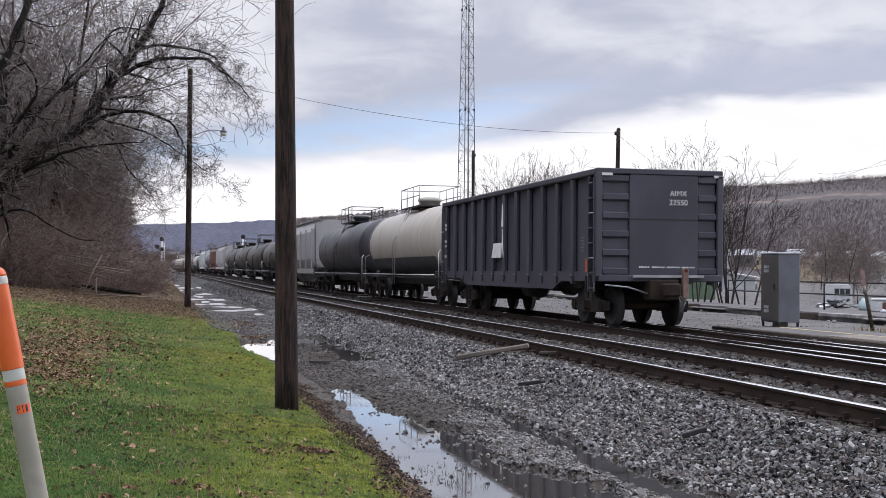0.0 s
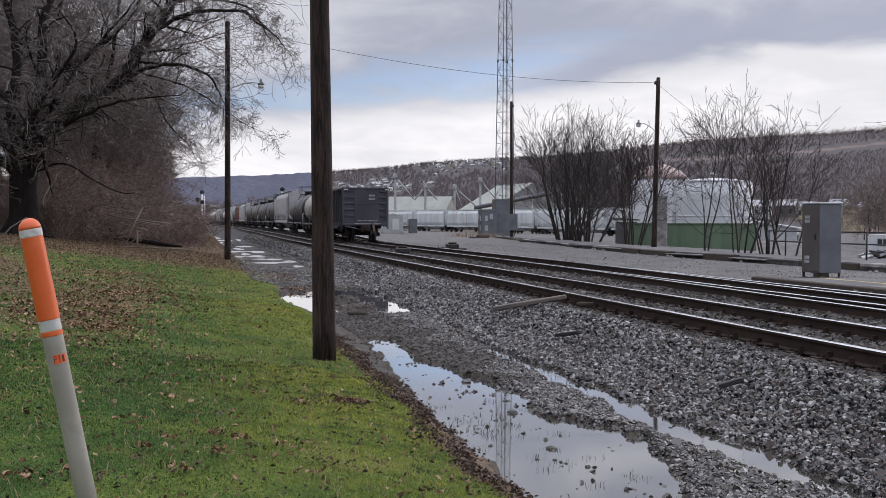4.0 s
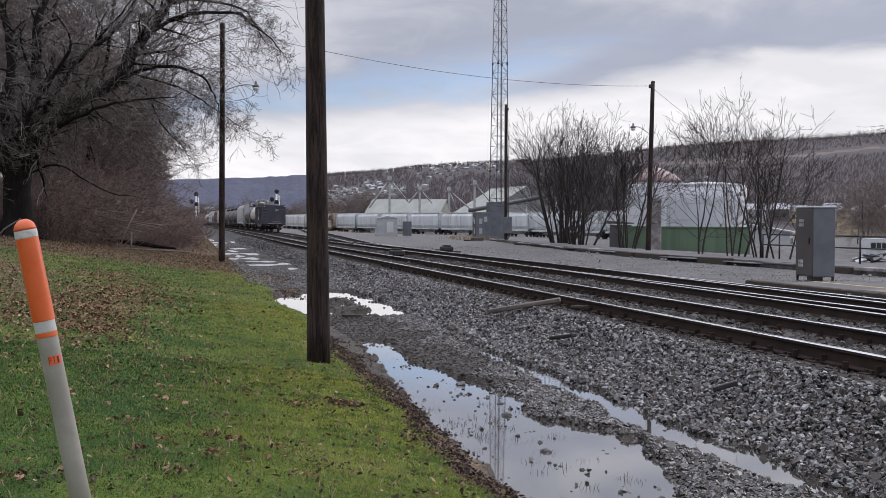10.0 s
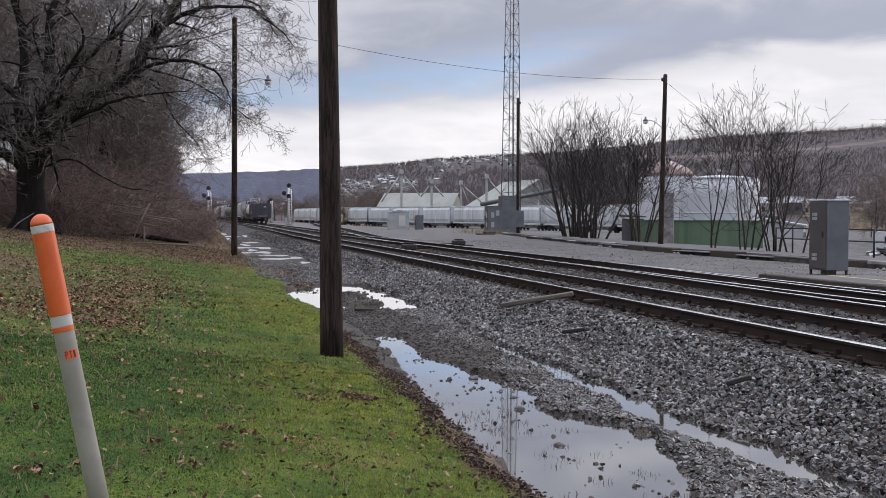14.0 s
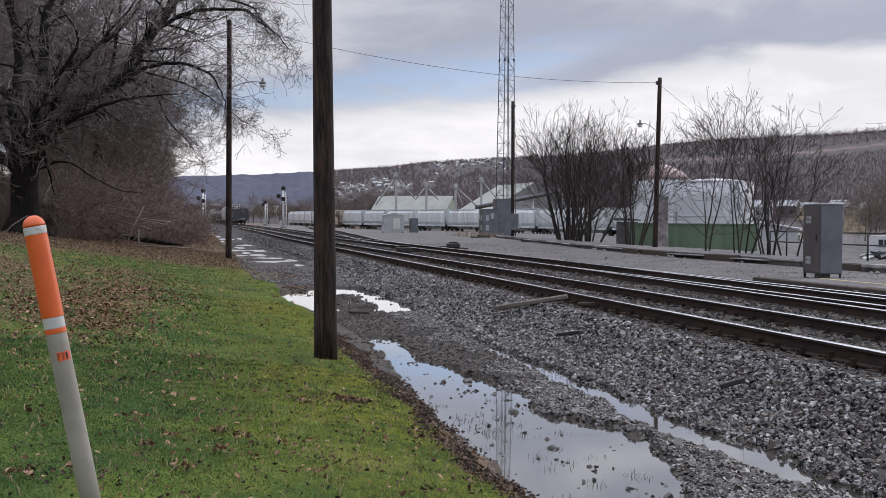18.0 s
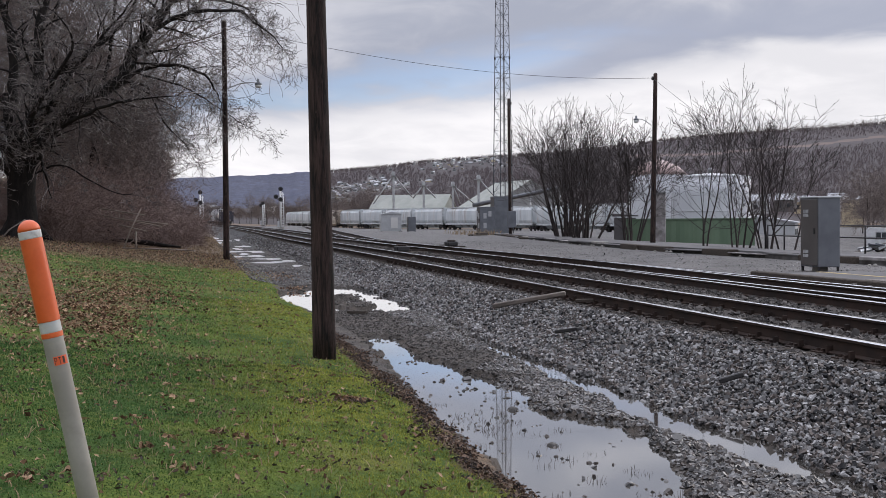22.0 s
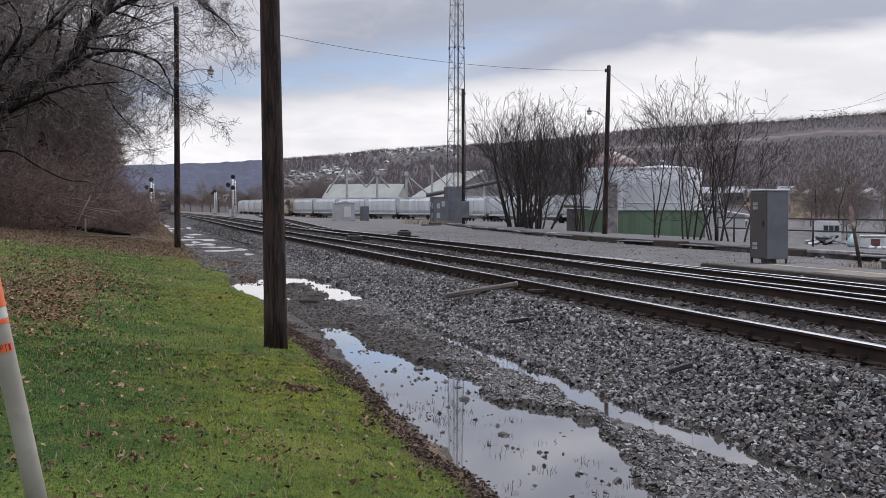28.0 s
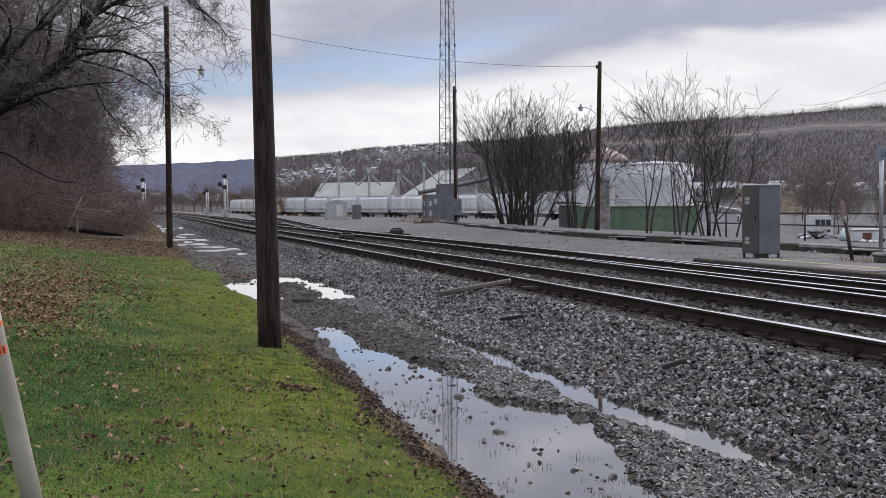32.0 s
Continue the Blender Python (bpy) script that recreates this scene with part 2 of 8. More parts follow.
M["hopper_white"] = surface("chalky_white_hopper_paint", (0.46, 0.50, 0.52), (0.62, 0.64, 0.65), 0.5, 0.6, 0.0, 0.1, 0.003, 20, (0.30, 0.26, 0.23), (0.52, 0.75), (1, 1.6, 0.3))
M["hopper_cream"] = surface("cream_hopper_paint", (0.52, 0.45, 0.37), (0.62, 0.55, 0.46), 0.4, 0.6, 0.0, 0.1, 0.003, 20, (0.38, 0.29, 0.22), (0.6, 0.85))
M["boxcar_red"] = surface("oxide_red_car_paint", (0.11, 0.045, 0.035), (0.16, 0.07, 0.05), 0.6, 0.65, 0.0, 0.1, 0.003, 20)
M["white_paint"] = surface("white_stencil_paint", (0.62, 0.62, 0.62), (0.78, 0.78, 0.77), 5, 0.6, 0, 0.05)
M["orange"] = surface("faded_orange_plastic", (0.64, 0.100, 0.020), (0.72, 0.135, 0.032), 6, 0.42, 0, 0.05, 0.001, 60, (0.55, 0.16, 0.06), (0.62, 0.8))
M["post_white"] = surface("grubby_white_plastic", (0.27, 0.250, 0.215), (0.34, 0.318, 0.275), 5, 0.6, 0, 0.06, 0.001, 60, (0.165, 0.158, 0.14), (0.52, 0.75))
M["band_white"] = surface("scuffed_reflective_band", (0.48, 0.485, 0.47), (0.60, 0.60, 0.58), 9, 0.4, 0, 0.1, 0.001, 60, (0.30, 0.27, 0.24), (0.52, 0.64))
M["sticker"] = surface("red_orange_sticker", (0.75, 0.10, 0.03), (0.78, 0.13, 0.04), 8, 0.45, 0, 0.0)
M["ink"] = surface("black_ink", (0.03, 0.022, 0.02), (0.05, 0.03, 0.025), 8, 0.6, 0, 0.0)
M["red_lens"] = surface("dark_red_lens", (0.10, 0.02, 0.018), (0.14, 0.025, 0.02), 8, 0.15, 0, 0.0)
M["marker_tan"] = surface("rusty_tan_casting", (0.16, 0.10, 0.08), (0.25, 0.17, 0.14), 4, 0.7)
M["tank_white"] = surface("white_tank_paint", (0.52, 0.535, 0.56), (0.62, 0.63, 0.65), 0.25, 0.5, 0, 0.05, 0.003, 10, (0.50, 0.49, 0.48), (0.62, 0.85), (1, 1, 0.2))
M["tank_red"] = surface("faded_red_roof_paint", (0.36, 0.26, 0.24), (0.44, 0.35, 0.33), 0.3, 0.7)
M["green_wall"] = surface("green_painted_steel", (0.092, 0.148, 0.090), (0.128, 0.19, 0.120), 0.4, 0.6, 0, 0.1, 0.003, 8, (0.16, 0.24, 0.14), (0.6, 0.8), (1, 1, 0.3))
M["brick"] = surface("brick_red", (0.20, 0.10, 0.085), (0.28, 0.16, 0.13), 0.8, 0.85)
M["shed_pale"] = surface("chalky_sheet_wall", (0.40, 0.41, 0.42), (0.50, 0.51, 0.52), 0.3, 0.7, 0, 0.0, 0.01, 6, (0.33, 0.32, 0.31), (0.6, 0.8), (1, 1, 0.2))
M["store_wall"] = surface("dull_green_grey_sheet", (0.25, 0.265, 0.235), (0.33, 0.34, 0.31), 0.3, 0.7, 0, 0.0)
M["roof_pale"] = surface("pale_sheet_roof", (0.36, 0.37, 0.39), (0.46, 0.47, 0.49), 0.3, 0.55, 0.1)
M["frayed"] = surface("faded_red_board", (0.17, 0.10, 0.09), (0.32, 0.24, 0.22), 9, 0.85)
M["kerb_face"] = surface("dark_mottled_concrete", (0.045, 0.042, 0.040), (0.11, 0.105, 0.10), 1.4, 0.9, 0, 0.6, 0.01, 20, (0.03, 0.027, 0.025), (0.5, 0.65))
M["tank_brown"] = surface("faded_brown_black_tank", (0.034, 0.030, 0.029), (0.056, 0.050, 0.048), 0.7, 0.5, 0.0, 0.12, 0.003, 20, (0.12, 0.10, 0.09), (0.60, 0.82), (1, 0.4, 1))
M["cab_brown"] = surface("brownish_grey_enamel", (0.070, 0.062, 0.058), (0.095, 0.085, 0.080), 1.6, 0.6, 0.1, 0.12, 0.002, 40)
M["tower_steel"] = surface("weathered_tower_steel", (0.135, 0.14, 0.155), (0.20, 0.205, 0.22), 1.0, 0.55, 0.3)
M["leg_steel"] = surface("bright_galvanised_sheet", (0.34, 0.35, 0.36), (0.46, 0.47, 0.48), 1.0, 0.5, 0.2)
M["block_pale"] = surface("mottled_pale_block", (0.20, 0.185, 0.18), (0.36, 0.34, 0.335), 1.6, 0.9, 0, 0.3, 0.01, 8, (0.13, 0.12, 0.115), (0.52, 0.7))
M["sign_blue"] = surface("faded_blue_grey_sign", (0.20, 0.235, 0.285), (0.25, 0.285, 0.335), 2.0, 0.5, 0, 0.05)
M["sign_ink"] = surface("navy_sign_ink", (0.02, 0.03, 0.06), (0.03, 0.04, 0.075), 5, 0.5, 0, 0.0)
M["plastic_white"] = surface("grubby_white_junk_plastic", (0.50, 0.51, 0.52), (0.62, 0.63, 0.64), 4, 0.5, 0, 0.1, 0.003, 20, (0.36, 0.34, 0.32), (0.55, 0.75))
M["plastic_aqua"] = surface("pale_aqua_plastic", (0.38, 0.50, 0.52), (0.46, 0.58, 0.60), 4, 0.4)
M["pale_stick"] = surface("bleached_stick_wood", (0.17, 0.145, 0.12), (0.28, 0.24, 0.205), 3, 0.85)
M["shed_white"] = surface("pale_siding", (0.55, 0.54, 0.52), (0.66, 0.65, 0.63), 0.3, 0.7)
M["shed_tan"] = surface("tan_siding", (0.46, 0.38, 0.25), (0.56, 0.47, 0.32), 0.3, 0.7)
M["roof_grey"] = surface("grey_sheet_roof", (0.22, 0.225, 0.228), (0.30, 0.305, 0.305), 0.3, 0.55, 0.2)
M["roof_dark"] = surface("dark_shingle_roof", (0.09, 0.085, 0.085), (0.15, 0.14, 0.14), 0.3, 0.85)
M["glass_dark"] = surface("window_glass", (0.03, 0.035, 0.04), (0.05, 0.055, 0.06), 1, 0.12, 0, 0.0)
M["lamp_glass"] = surface("frosted_lamp_glass", (0.55, 0.56, 0.55), (0.66, 0.66, 0.64), 5, 0.35, 0, 0.0)
M["wire"] = surface("cable_sheath", (0.03, 0.03, 0.032), (0.05, 0.05, 0.052), 1, 0.6, 0, 0.0)
M["yellow"] = surface("worn_yellow_line", (0.42, 0.31, 0.13), (0.50, 0.40, 0.20), 3, 0.8, 0, 0.1, 0.002, 30, (0.25, 0.22, 0.18), (0.45, 0.6))
M["stone_brown"] = varied("oily_brown_ballast", (0.020, 0.017, 0.015), (0.15, 0.132, 0.12), 0.8, "Island", 0.5, 40, None, 1.8)
M["stone"] = varied("ballast_stone", (0.014, 0.014, 0.016), (0.47, 0.46, 0.455), 0.65, "Island", 0.6, 40, (0.15, 0.128, 0.116), 1.6)
M["stone"].node_tree.nodes["Principled BSDF"].inputs["Specular IOR Level"].default_value = 0.25
M["stone_dark"] = varied("muddy_stone", (0.012, 0.011, 0.011), (0.27, 0.26, 0.255), 0.42, "Island", 0.5, 40, (0.080, 0.065, 0.056), 1.8, (0.5, 0.65))
M["leaf"] = varied("dead_leaf", (0.17, 0.092, 0.054), (0.54, 0.37, 0.25), 0.85, "Island", 0.3, 30, (0.060, 0.032, 0.020))
M["leaf"].node_tree.nodes["Principled BSDF"].inputs["Specular IOR Level"].default_value = 0.12
n = Net("grass_blade", 0.75)
n.b.inputs["Specular IOR Level"].default_value = 0.15
n.coords(False)
r = n.add("ShaderNodeNewGeometry").outputs["Random Per Island"]
sx = n.add("ShaderNodeSeparateXYZ")
n.put(n.coords(), sx.inputs[0])
side = n.math("ADD", n.math("MULTIPLY", sx.outputs[0], 0.34), n.math("MULTIPLY", n.noise(0.9, 5, 0.65), 1.1))
c = n.mix(n.step(side, 0.42, 1.08), (0.068, 0.142, 0.042), (0.36, 0.37, 0.070))
c = n.mix(n.math("MULTIPLY", n.step(n.noise(3.5, 4, 0.6), 0.45, 0.7), n.step(side, 0.35, 0.95)), c, (0.30, 0.28, 0.045))
c = n.mix(n.math("MULTIPLY", r, 0.60), c, (0.036, 0.074, 0.012))
c = n.mix(n.math("MULTIPLY", n.step(n.noise(5, 4, 0.7), 0.47, 0.62), 0.72), c, (0.016, 0.046, 0.013))
c = n.mix(n.math("MULTIPLY", n.step(n.noise(11, 3, 0.6), 0.55, 0.68), 0.5), c, (0.33, 0.35, 0.11))
c = n.mix(n.step(r, 0.95, 0.98), c, (0.28, 0.22, 0.09))
n.color(c)
M["blade"] = n.m
M["straw"] = varied("dry_grass", (0.22, 0.15, 0.085), (0.36, 0.27, 0.16), 0.8, "Island", 0.0, 20)
n = Net("puddle_water", 0.035)
n.color(n.mix(n.noise(1.3), (0.045, 0.041, 0.036), (0.070, 0.064, 0.057)))
n.b.inputs["IOR"].default_value = 1.42
n.b.inputs["Coat Weight"].default_value = 1.0
n.b.inputs["Coat Roughness"].default_value = 0.03
n.b.inputs["Specular IOR Level"].default_value = 0.5
n.bump(n.noise(9, 3, 0.5), 0.05, 0.004)
M["water"] = n.m
# pale base colour carries the bright sky reflection of the far pools
n = Net("rippled_far_water", 0.32)
n.color(n.mix(n.noise(1.3), (0.25, 0.245, 0.24), (0.32, 0.315, 0.31)))
n.b.inputs["Coat Weight"].default_value = 0.6
n.b.inputs["Coat Roughness"].default_value = 0.3
n.bump(n.noise(5, 4, 0.6), 0.8, 0.05)
M["water_far"] = n.m
M["leaf_dark"] = varied("wet_dark_leaf_litter", (0.045, 0.028, 0.019), (0.19, 0.115, 0.075), 0.8, "Island", 0.3, 30, (0.022, 0.016, 0.013))


# ---- mesh helpers ----
def mesh_from(name, V, F, mats, midx=None, smooth=False):
    me = bpy.data.meshes.new(name)
    V = np.asarray(V, dtype=np.float32).reshape(-1, 3)
    if isinstance(F, np.ndarray):
        k = F.shape[1]
        me.vertices.add(len(V))
        me.vertices.foreach_set("co", V.ravel())
        me.loops.add(F.size)
        me.loops.foreach_set("vertex_index", F.astype(np.int32).ravel())
        me.polygons.add(len(F))
        me.polygons.foreach_set("loop_start", np.arange(0, F.size, k, dtype=np.int32))
        me.update(calc_edges=True)
    else:
        me.from_pydata(V.tolist(), [], F)
    for m in (mats if isinstance(mats, (list, tuple)) else [mats]):
        me.materials.append(M[m])
    if midx is not None:
        me.polygons.foreach_set("material_index", np.asarray(midx, dtype=np.int32))
    me.polygons.foreach_set("use_smooth", np.full(len(me.polygons), bool(smooth)))
    me.update()
    return me


class Geo:
    """Collects boxes, tubes, prisms and lathes into one mesh."""

    def __init__(self):
        self.V, self.F, self.I, self.S = [], [], [], []

    def face(self, f, i=0, s=False):
        self.F.append(f), self.I.append(i), self.S.append(s)

    def box(self, x0, y0, z0, x1, y1, z1, i=0, bev=0.0):
        if bev:
            return self.bevbox(x0, y0, z0, x1, y1, z1, bev, i)
        b = len(self.V)
        self.V += [(x, y, z) for z in (z0, z1) for y in (y0, y1) for x in (x0, x1)]
        for f in ((0, 2, 3, 1), (4, 5, 7, 6), (0, 1, 5, 4), (2, 6, 7, 3), (0, 4, 6, 2), (1, 3, 7, 5)):
            self.face([b + k for k in f], i)
        return self

    def bevbox(self, x0, y0, z0, x1, y1, z1, e, i=0):
        xs, ys = (x0, x0 + e, x1 - e, x1), (y0, y0 + e, y1 - e, y1)
        ring = [(xs[1], ys[0]), (xs[2], ys[0]), (xs[3], ys[1]), (xs[3], ys[2]), (xs[2], ys[3]), (xs[1], ys[3]), (xs[0], ys[2]), (xs[0], ys[1])]
        cx, cy = (x0 + x1) / 2, (y0 + y1) / 2
        kx, ky = (x1 - x0 - 2 * e) / (x1 - x0), (y1 - y0 - 2 * e) / (y1 - y0)
        b = len(self.V)
        for z, s in ((z0, 1), (z0 + e, 0), (z1 - e, 0), (z1, 1)):
            for x, y in ring:
                self.V.append((cx + (x - cx) * (kx if s else 1), cy + (y - cy) * (ky if s else 1), z))
        for r in range(3):
            for k in range(8):
                a, c = b + r * 8 + k, b + r * 8 + (k + 1) % 8
                self.face([a, c, c + 8, a + 8], i)
        self.face([b + k for k in range(7, -1, -1)], i)
        self.face([b + 24 + k for k in range(8)], i)
        return self

    def tube(self, pts, rad, n=8, i=0, cap=True):
        pts = [Vector(p) for p in pts]
        rad = rad if isinstance(rad, (list, tuple)) else [rad] * len(pts)
        b, ref = len(self.V), None
        for k, p in enumerate(pts):
            d = (pts[min(k + 1, len(pts) - 1)] - pts[max(k - 1, 0)]).normalized()
            if ref is None:
                ref = d.orthogonal().normalized()
            u = (ref - d * ref.dot(d)).normalized()
            ref, w = u, d.cross(u)
            for j in range(n):
                a = 2 * math.pi * j / n
                self.V.append(tuple(p + (u * math.cos(a) + w * math.sin(a)) * rad[k]))
        for k in range(len(pts) - 1):
            for j in range(n):
                a, c = b + k * n + j, b + k * n + (j + 1) % n
                self.face([a, c, c + n, a + n], i, True)
        if cap:
            self.face([b + j for j in range(n - 1, -1, -1)], i)
            self.face([b + (len(pts) - 1) * n + j for j in range(n)], i)
        return self

    def lathe(self, prof, n=24, axis="z", c=(0, 0, 0), i=0):
        """prof: (radius, height) rows."""
        b = len(self.V)
        for r, h in prof:
            for j in range(n):
                a = 2 * math.pi * j / n
                u, w = r * math.cos(a), r * math.sin(a)
                p = {"z": (u, w, h), "y": (w, h, u), "x": (h, u, w)}[axis]
                self.V.append((c[0] + p[0], c[1] + p[1], c[2] + p[2]))
        for k in range(len(prof) - 1):
            for j in range(n):
                a, d = b + k * n + j, b + k * n + (j + 1) % n
                self.face([a, d, d + n, a + n], i, True)
        self.face([b + j for j in range(n - 1, -1, -1)], i)
        self.face([b + (len(prof) - 1) * n + j for j in range(n)], i)
        return self

    def prism(self, poly, lo, hi, axis="y", i=0):
        """A convex outline (a, b) drawn out along an axis."""
        b, n = len(self.V), len(poly)
        for h in (lo, hi):
            for p, q in poly:
                self.V.append({"y": (p, h, q), "x": (h, p, q), "z": (p, q, h)}[axis])
        for k in range(n):
            a, c = b + k, b + (k + 1) % n
            self.face([a, c, c + n, a + n], i)
        self.face([b + k for k in range(n - 1, -1, -1)], i)
        self.face([b + n + k for k in range(n)], i)
        return self

    def mesh(self, name, mats):
        me = bpy.data.meshes.new(name)
        me.from_pydata(self.V, [], self.F)
        for m in (mats if isinstance(mats, (list, tuple)) else [mats]):
            me.materials.append(M[m])
        me.polygons.foreach_set("material_index", np.asarray(self.I, dtype=np.int32))
        me.polygons.foreach_set("use_smooth", np.asarray(self.S, dtype=bool))
        bm = bmesh.new()
        bm.from_mesh(me)
        bmesh.ops.recalc_face_normals(bm, faces=bm.faces)
        bm.to_mesh(me)
        bm.free()
        return me


def thing(name, label, category, at=None, group="", kind=""):
    ob = new(name)
    if at is not None:
        ob.matrix_basis = at
    return tagged(ob, label, category, group, kind)


def part(name, g, mats, parent, label="", at=None):
    me = g.mesh(name, mats) if isinstance(g, Geo) else g
    ob = new(name, me)
    ob.parent = parent
    if at is not None:
        ob.matrix_basis = at
    return tagged(ob, label)


# ---- the lie of the land: x across the tracks, y along them, rail tops at z = 0 ----
def shift(y):
    """How far the line bends to the left in the distance."""
    return -5.2e-5 * np.maximum(np.asarray(y, dtype=float) - 100.0, 0.0) ** 2


def grade(y):
    """The line climbs gently up the valley."""
    y = np.asarray(y, dtype=float)
    return 0.0035 * np.clip(y - 85.0, 0.0, 60.0) + 0.0022 * np.clip(y - 145.0, 0.0, 400.0)


PX = [-3000, -700, -200, -60, -30, -14, -7, 1.6, 2.05, 2.35, 4.68, 5.10, 5.55, 5.85, 13.0, 27.0, 40, 80, 300, 3000]
PZ = [60, 60, 38, 15, 5.0, 1.5, 0.6, -0.44, -0.53, -0.60, -0.60, -0.535, -0.36, -0.215, -0.215, -0.20, -0.5, -0.9, -1.4, -4]


def ramp(y, ys, xs):
    return np.interp(y, ys, xs)


def grass_edge(y):
    return 0.05 * np.sin(2.1 * y) + 0.045 * np.sin(5.3 * y + 1.0) + ramp(y, [0, 7.1, 9, 11, 16, 20, 23, 29, 38, 48, 54, 60, 75], [1.9, 1.9, 1.87, 2.0, 1.95, 2.05, 2.2, 1.95, 2.4, 2.5, 2.0, 1.0, 0.4])


def puddle_depth(x, y):
    """Above 0 inside a puddle (soft edge), per place."""
    def band(lo, hi, y0, y1, fx=0.22, fy=0.7):
        return np.minimum(np.minimum((x - lo) / fx, (hi - x) / fx), np.minimum((y - y0) / fy, (y1 - y) / fy))
    d = band(ramp(y, [5, 7.7, 9.4, 11, 13, 15.7, 18.3], [2.1, 2.12, 2.11, 2.2, 2.27, 2.44, 2.56]),
             ramp(y, [5, 7.6, 8.5, 9.6, 10.1, 10.6, 10.9, 11.2, 11.6, 12.0, 13.3, 14.7, 15.5, 16.5, 18.2], [3.1, 3.36, 3.66, 3.84, 3.80, 3.62, 3.40, 3.28, 3.46, 3.60, 3.40, 3.22, 3.02, 3.05, 3.12]), 3, 18.8)
    mx = 0.07 * np.sin(y * 2.3) + 0.05 * np.sin(y * 5.1 + 1)
    d = np.maximum(d, band(0.5 * mx + ramp(y, [5, 7.2, 7.6, 8.4, 9.6, 11.6, 14.1, 15.6, 17.3, 19], [4.32, 4.28, 4.18, 4.05, 3.97, 4.05, 4.08, 4.10, 4.15, 4.2]), 0.4 * mx + 0.03 * np.sin(y * 3.7) + ramp(y, [5, 7.4, 8.2, 9.3, 10.4, 12.6, 14.9, 16.5, 17.7, 19], [4.42, 4.46, 4.52, 4.50, 4.41, 4.45, 4.39, 4.37, 4.31, 4.3]), 3, 19.3, 0.12) - 0.35 * (y > 15.5) * (np.sin(y * 4.2) > 0.5))
    d = np.maximum(d, band(ramp(y, [23.5, 25, 30.2, 31, 33], [2.5, 2.1, 1.5, 2.5, 3.3]), ramp(y, [24, 25, 28, 31, 33], [4.65, 4.75, 4.88, 4.75, 4.3]), 23.6, 33.0, 0.3))
    d = np.minimum(d, 1.0)
    d = np.where((y > 23) & (y < 34), d - 0.6 * (wobble(x, y, 2.1, 6.0) > 0.42) * (x > 2.7), d)
    isle = (np.hypot((x - 3.42) / 0.50, (y - 26.0) / 1.5) < 1) & (wobble(x, y, 0.7, 2.0) > 0.02)
    isle |= (np.hypot((x - 3.6) / 0.4, (y - 28.8) / 1.0) < 1) & (wobble(x, y, 0.6, 1.0) > 0.1)
    return np.where(isle, d - 1.2, d)


def wobble(x, y, s, seed=0.0):
    """Cheap smooth noise on arrays, about -1 to 1."""
    k = 2 * math.pi / s
    return (np.sin(k * x * 1.0 + 1.7 * np.sin(k * y * 0.61 + seed)) + np.sin(k * y * 0.83 + 2.1 * np.sin(k * x * 0.77 + 2 * seed) + seed) + np.sin(k * (x * 0.57 - y * 0.71) * 1.9 + 3 * seed)) / 3


WATER_Z = -0.645


def land(x, y):
    x, y = np.asarray(x, dtype=float), np.asarray(y, dtype=float)
    xs = x - shift(y) * np.clip((x + 40) / 42, 0, 1)
    z = np.interp(xs, PX, PZ)
    near = np.clip((40 - np.abs(xs)) / 20, 0, 1)
    z = z + near * 0.02 * wobble(x, y, 2.3, 1.0) * np.clip((5 - xs) / 1.5, 0.15, 1)
    z = z + np.clip((-8 - xs) / 20, 0, 1) * 0.7 * wobble(x, y, 17, 2.0)
    d = puddle_depth(xs, y) + 0.40 * wobble(x, y, 0.9, 4.0) + 0.25 * wobble(x, y, 0.37, 5.0)
    flat = (xs > 1.95) & (xs < 5.0)
    wet = np.clip(2.2 * d, 0, 1)
    z = z - np.interp(xs, [24.5, 33, 46, 90, 300], [0, 0.02, 1.0, 1.2, 0.6]) * np.clip((112 - y) / 8, 0, 1)
    z = np.where(flat & (y > 45), np.minimum(z, -0.625), z)
    z = np.where(flat & (d > 0), np.minimum(z, -0.615) - 0.085 * wet, z)
    return z + grade(y) * np.clip((34 - xs) / 9, 0, 1)


def high(x, y):
    return float(land(x, y))


def steps(*runs):
    out = []
    for a, b, s in runs:
        out += list(np.arange(a, b, s))
    return np.array(out)


gx = np.concatenate([[-3000, -1500, -700, -400, -200, -120, -80], steps((-60, -30, 5), (-30, -8, 2), (-8, 1.6, 0.4), (1.6, 5.0, 0.06), (5.0, 6.0, 0.15), (6.0, 14, 0.5), (14, 40, 2), (40, 120, 10)), [120, 200, 300, 500, 900, 1600, 3000]])
gy = np.concatenate([[-3000, -800, -200, -80, -40, -20], steps((-10, 4, 1), (4, 13, 0.07), (13, 20, 0.1), (20, 34, 0.16), (34, 66, 0.4), (66, 150, 1), (150, 420, 6)), [420, 500, 650, 900, 1300, 2000, 3000]])
GX, GY = np.meshgrid(gx, gy)
GZ = land(GX, GY)
far = np.hypot(GX, GY)
GZ = np.where(far > 1200, np.minimum(GZ, 30), GZ)
nx, ny = len(gx), len(gy)
idx = np.arange(nx * ny).reshape(ny, nx)
quads = np.stack([idx[:-1, :-1], idx[:-1, 1:], idx[1:, 1:], idx[1:, :-1]], -1).reshape(-1, 4)

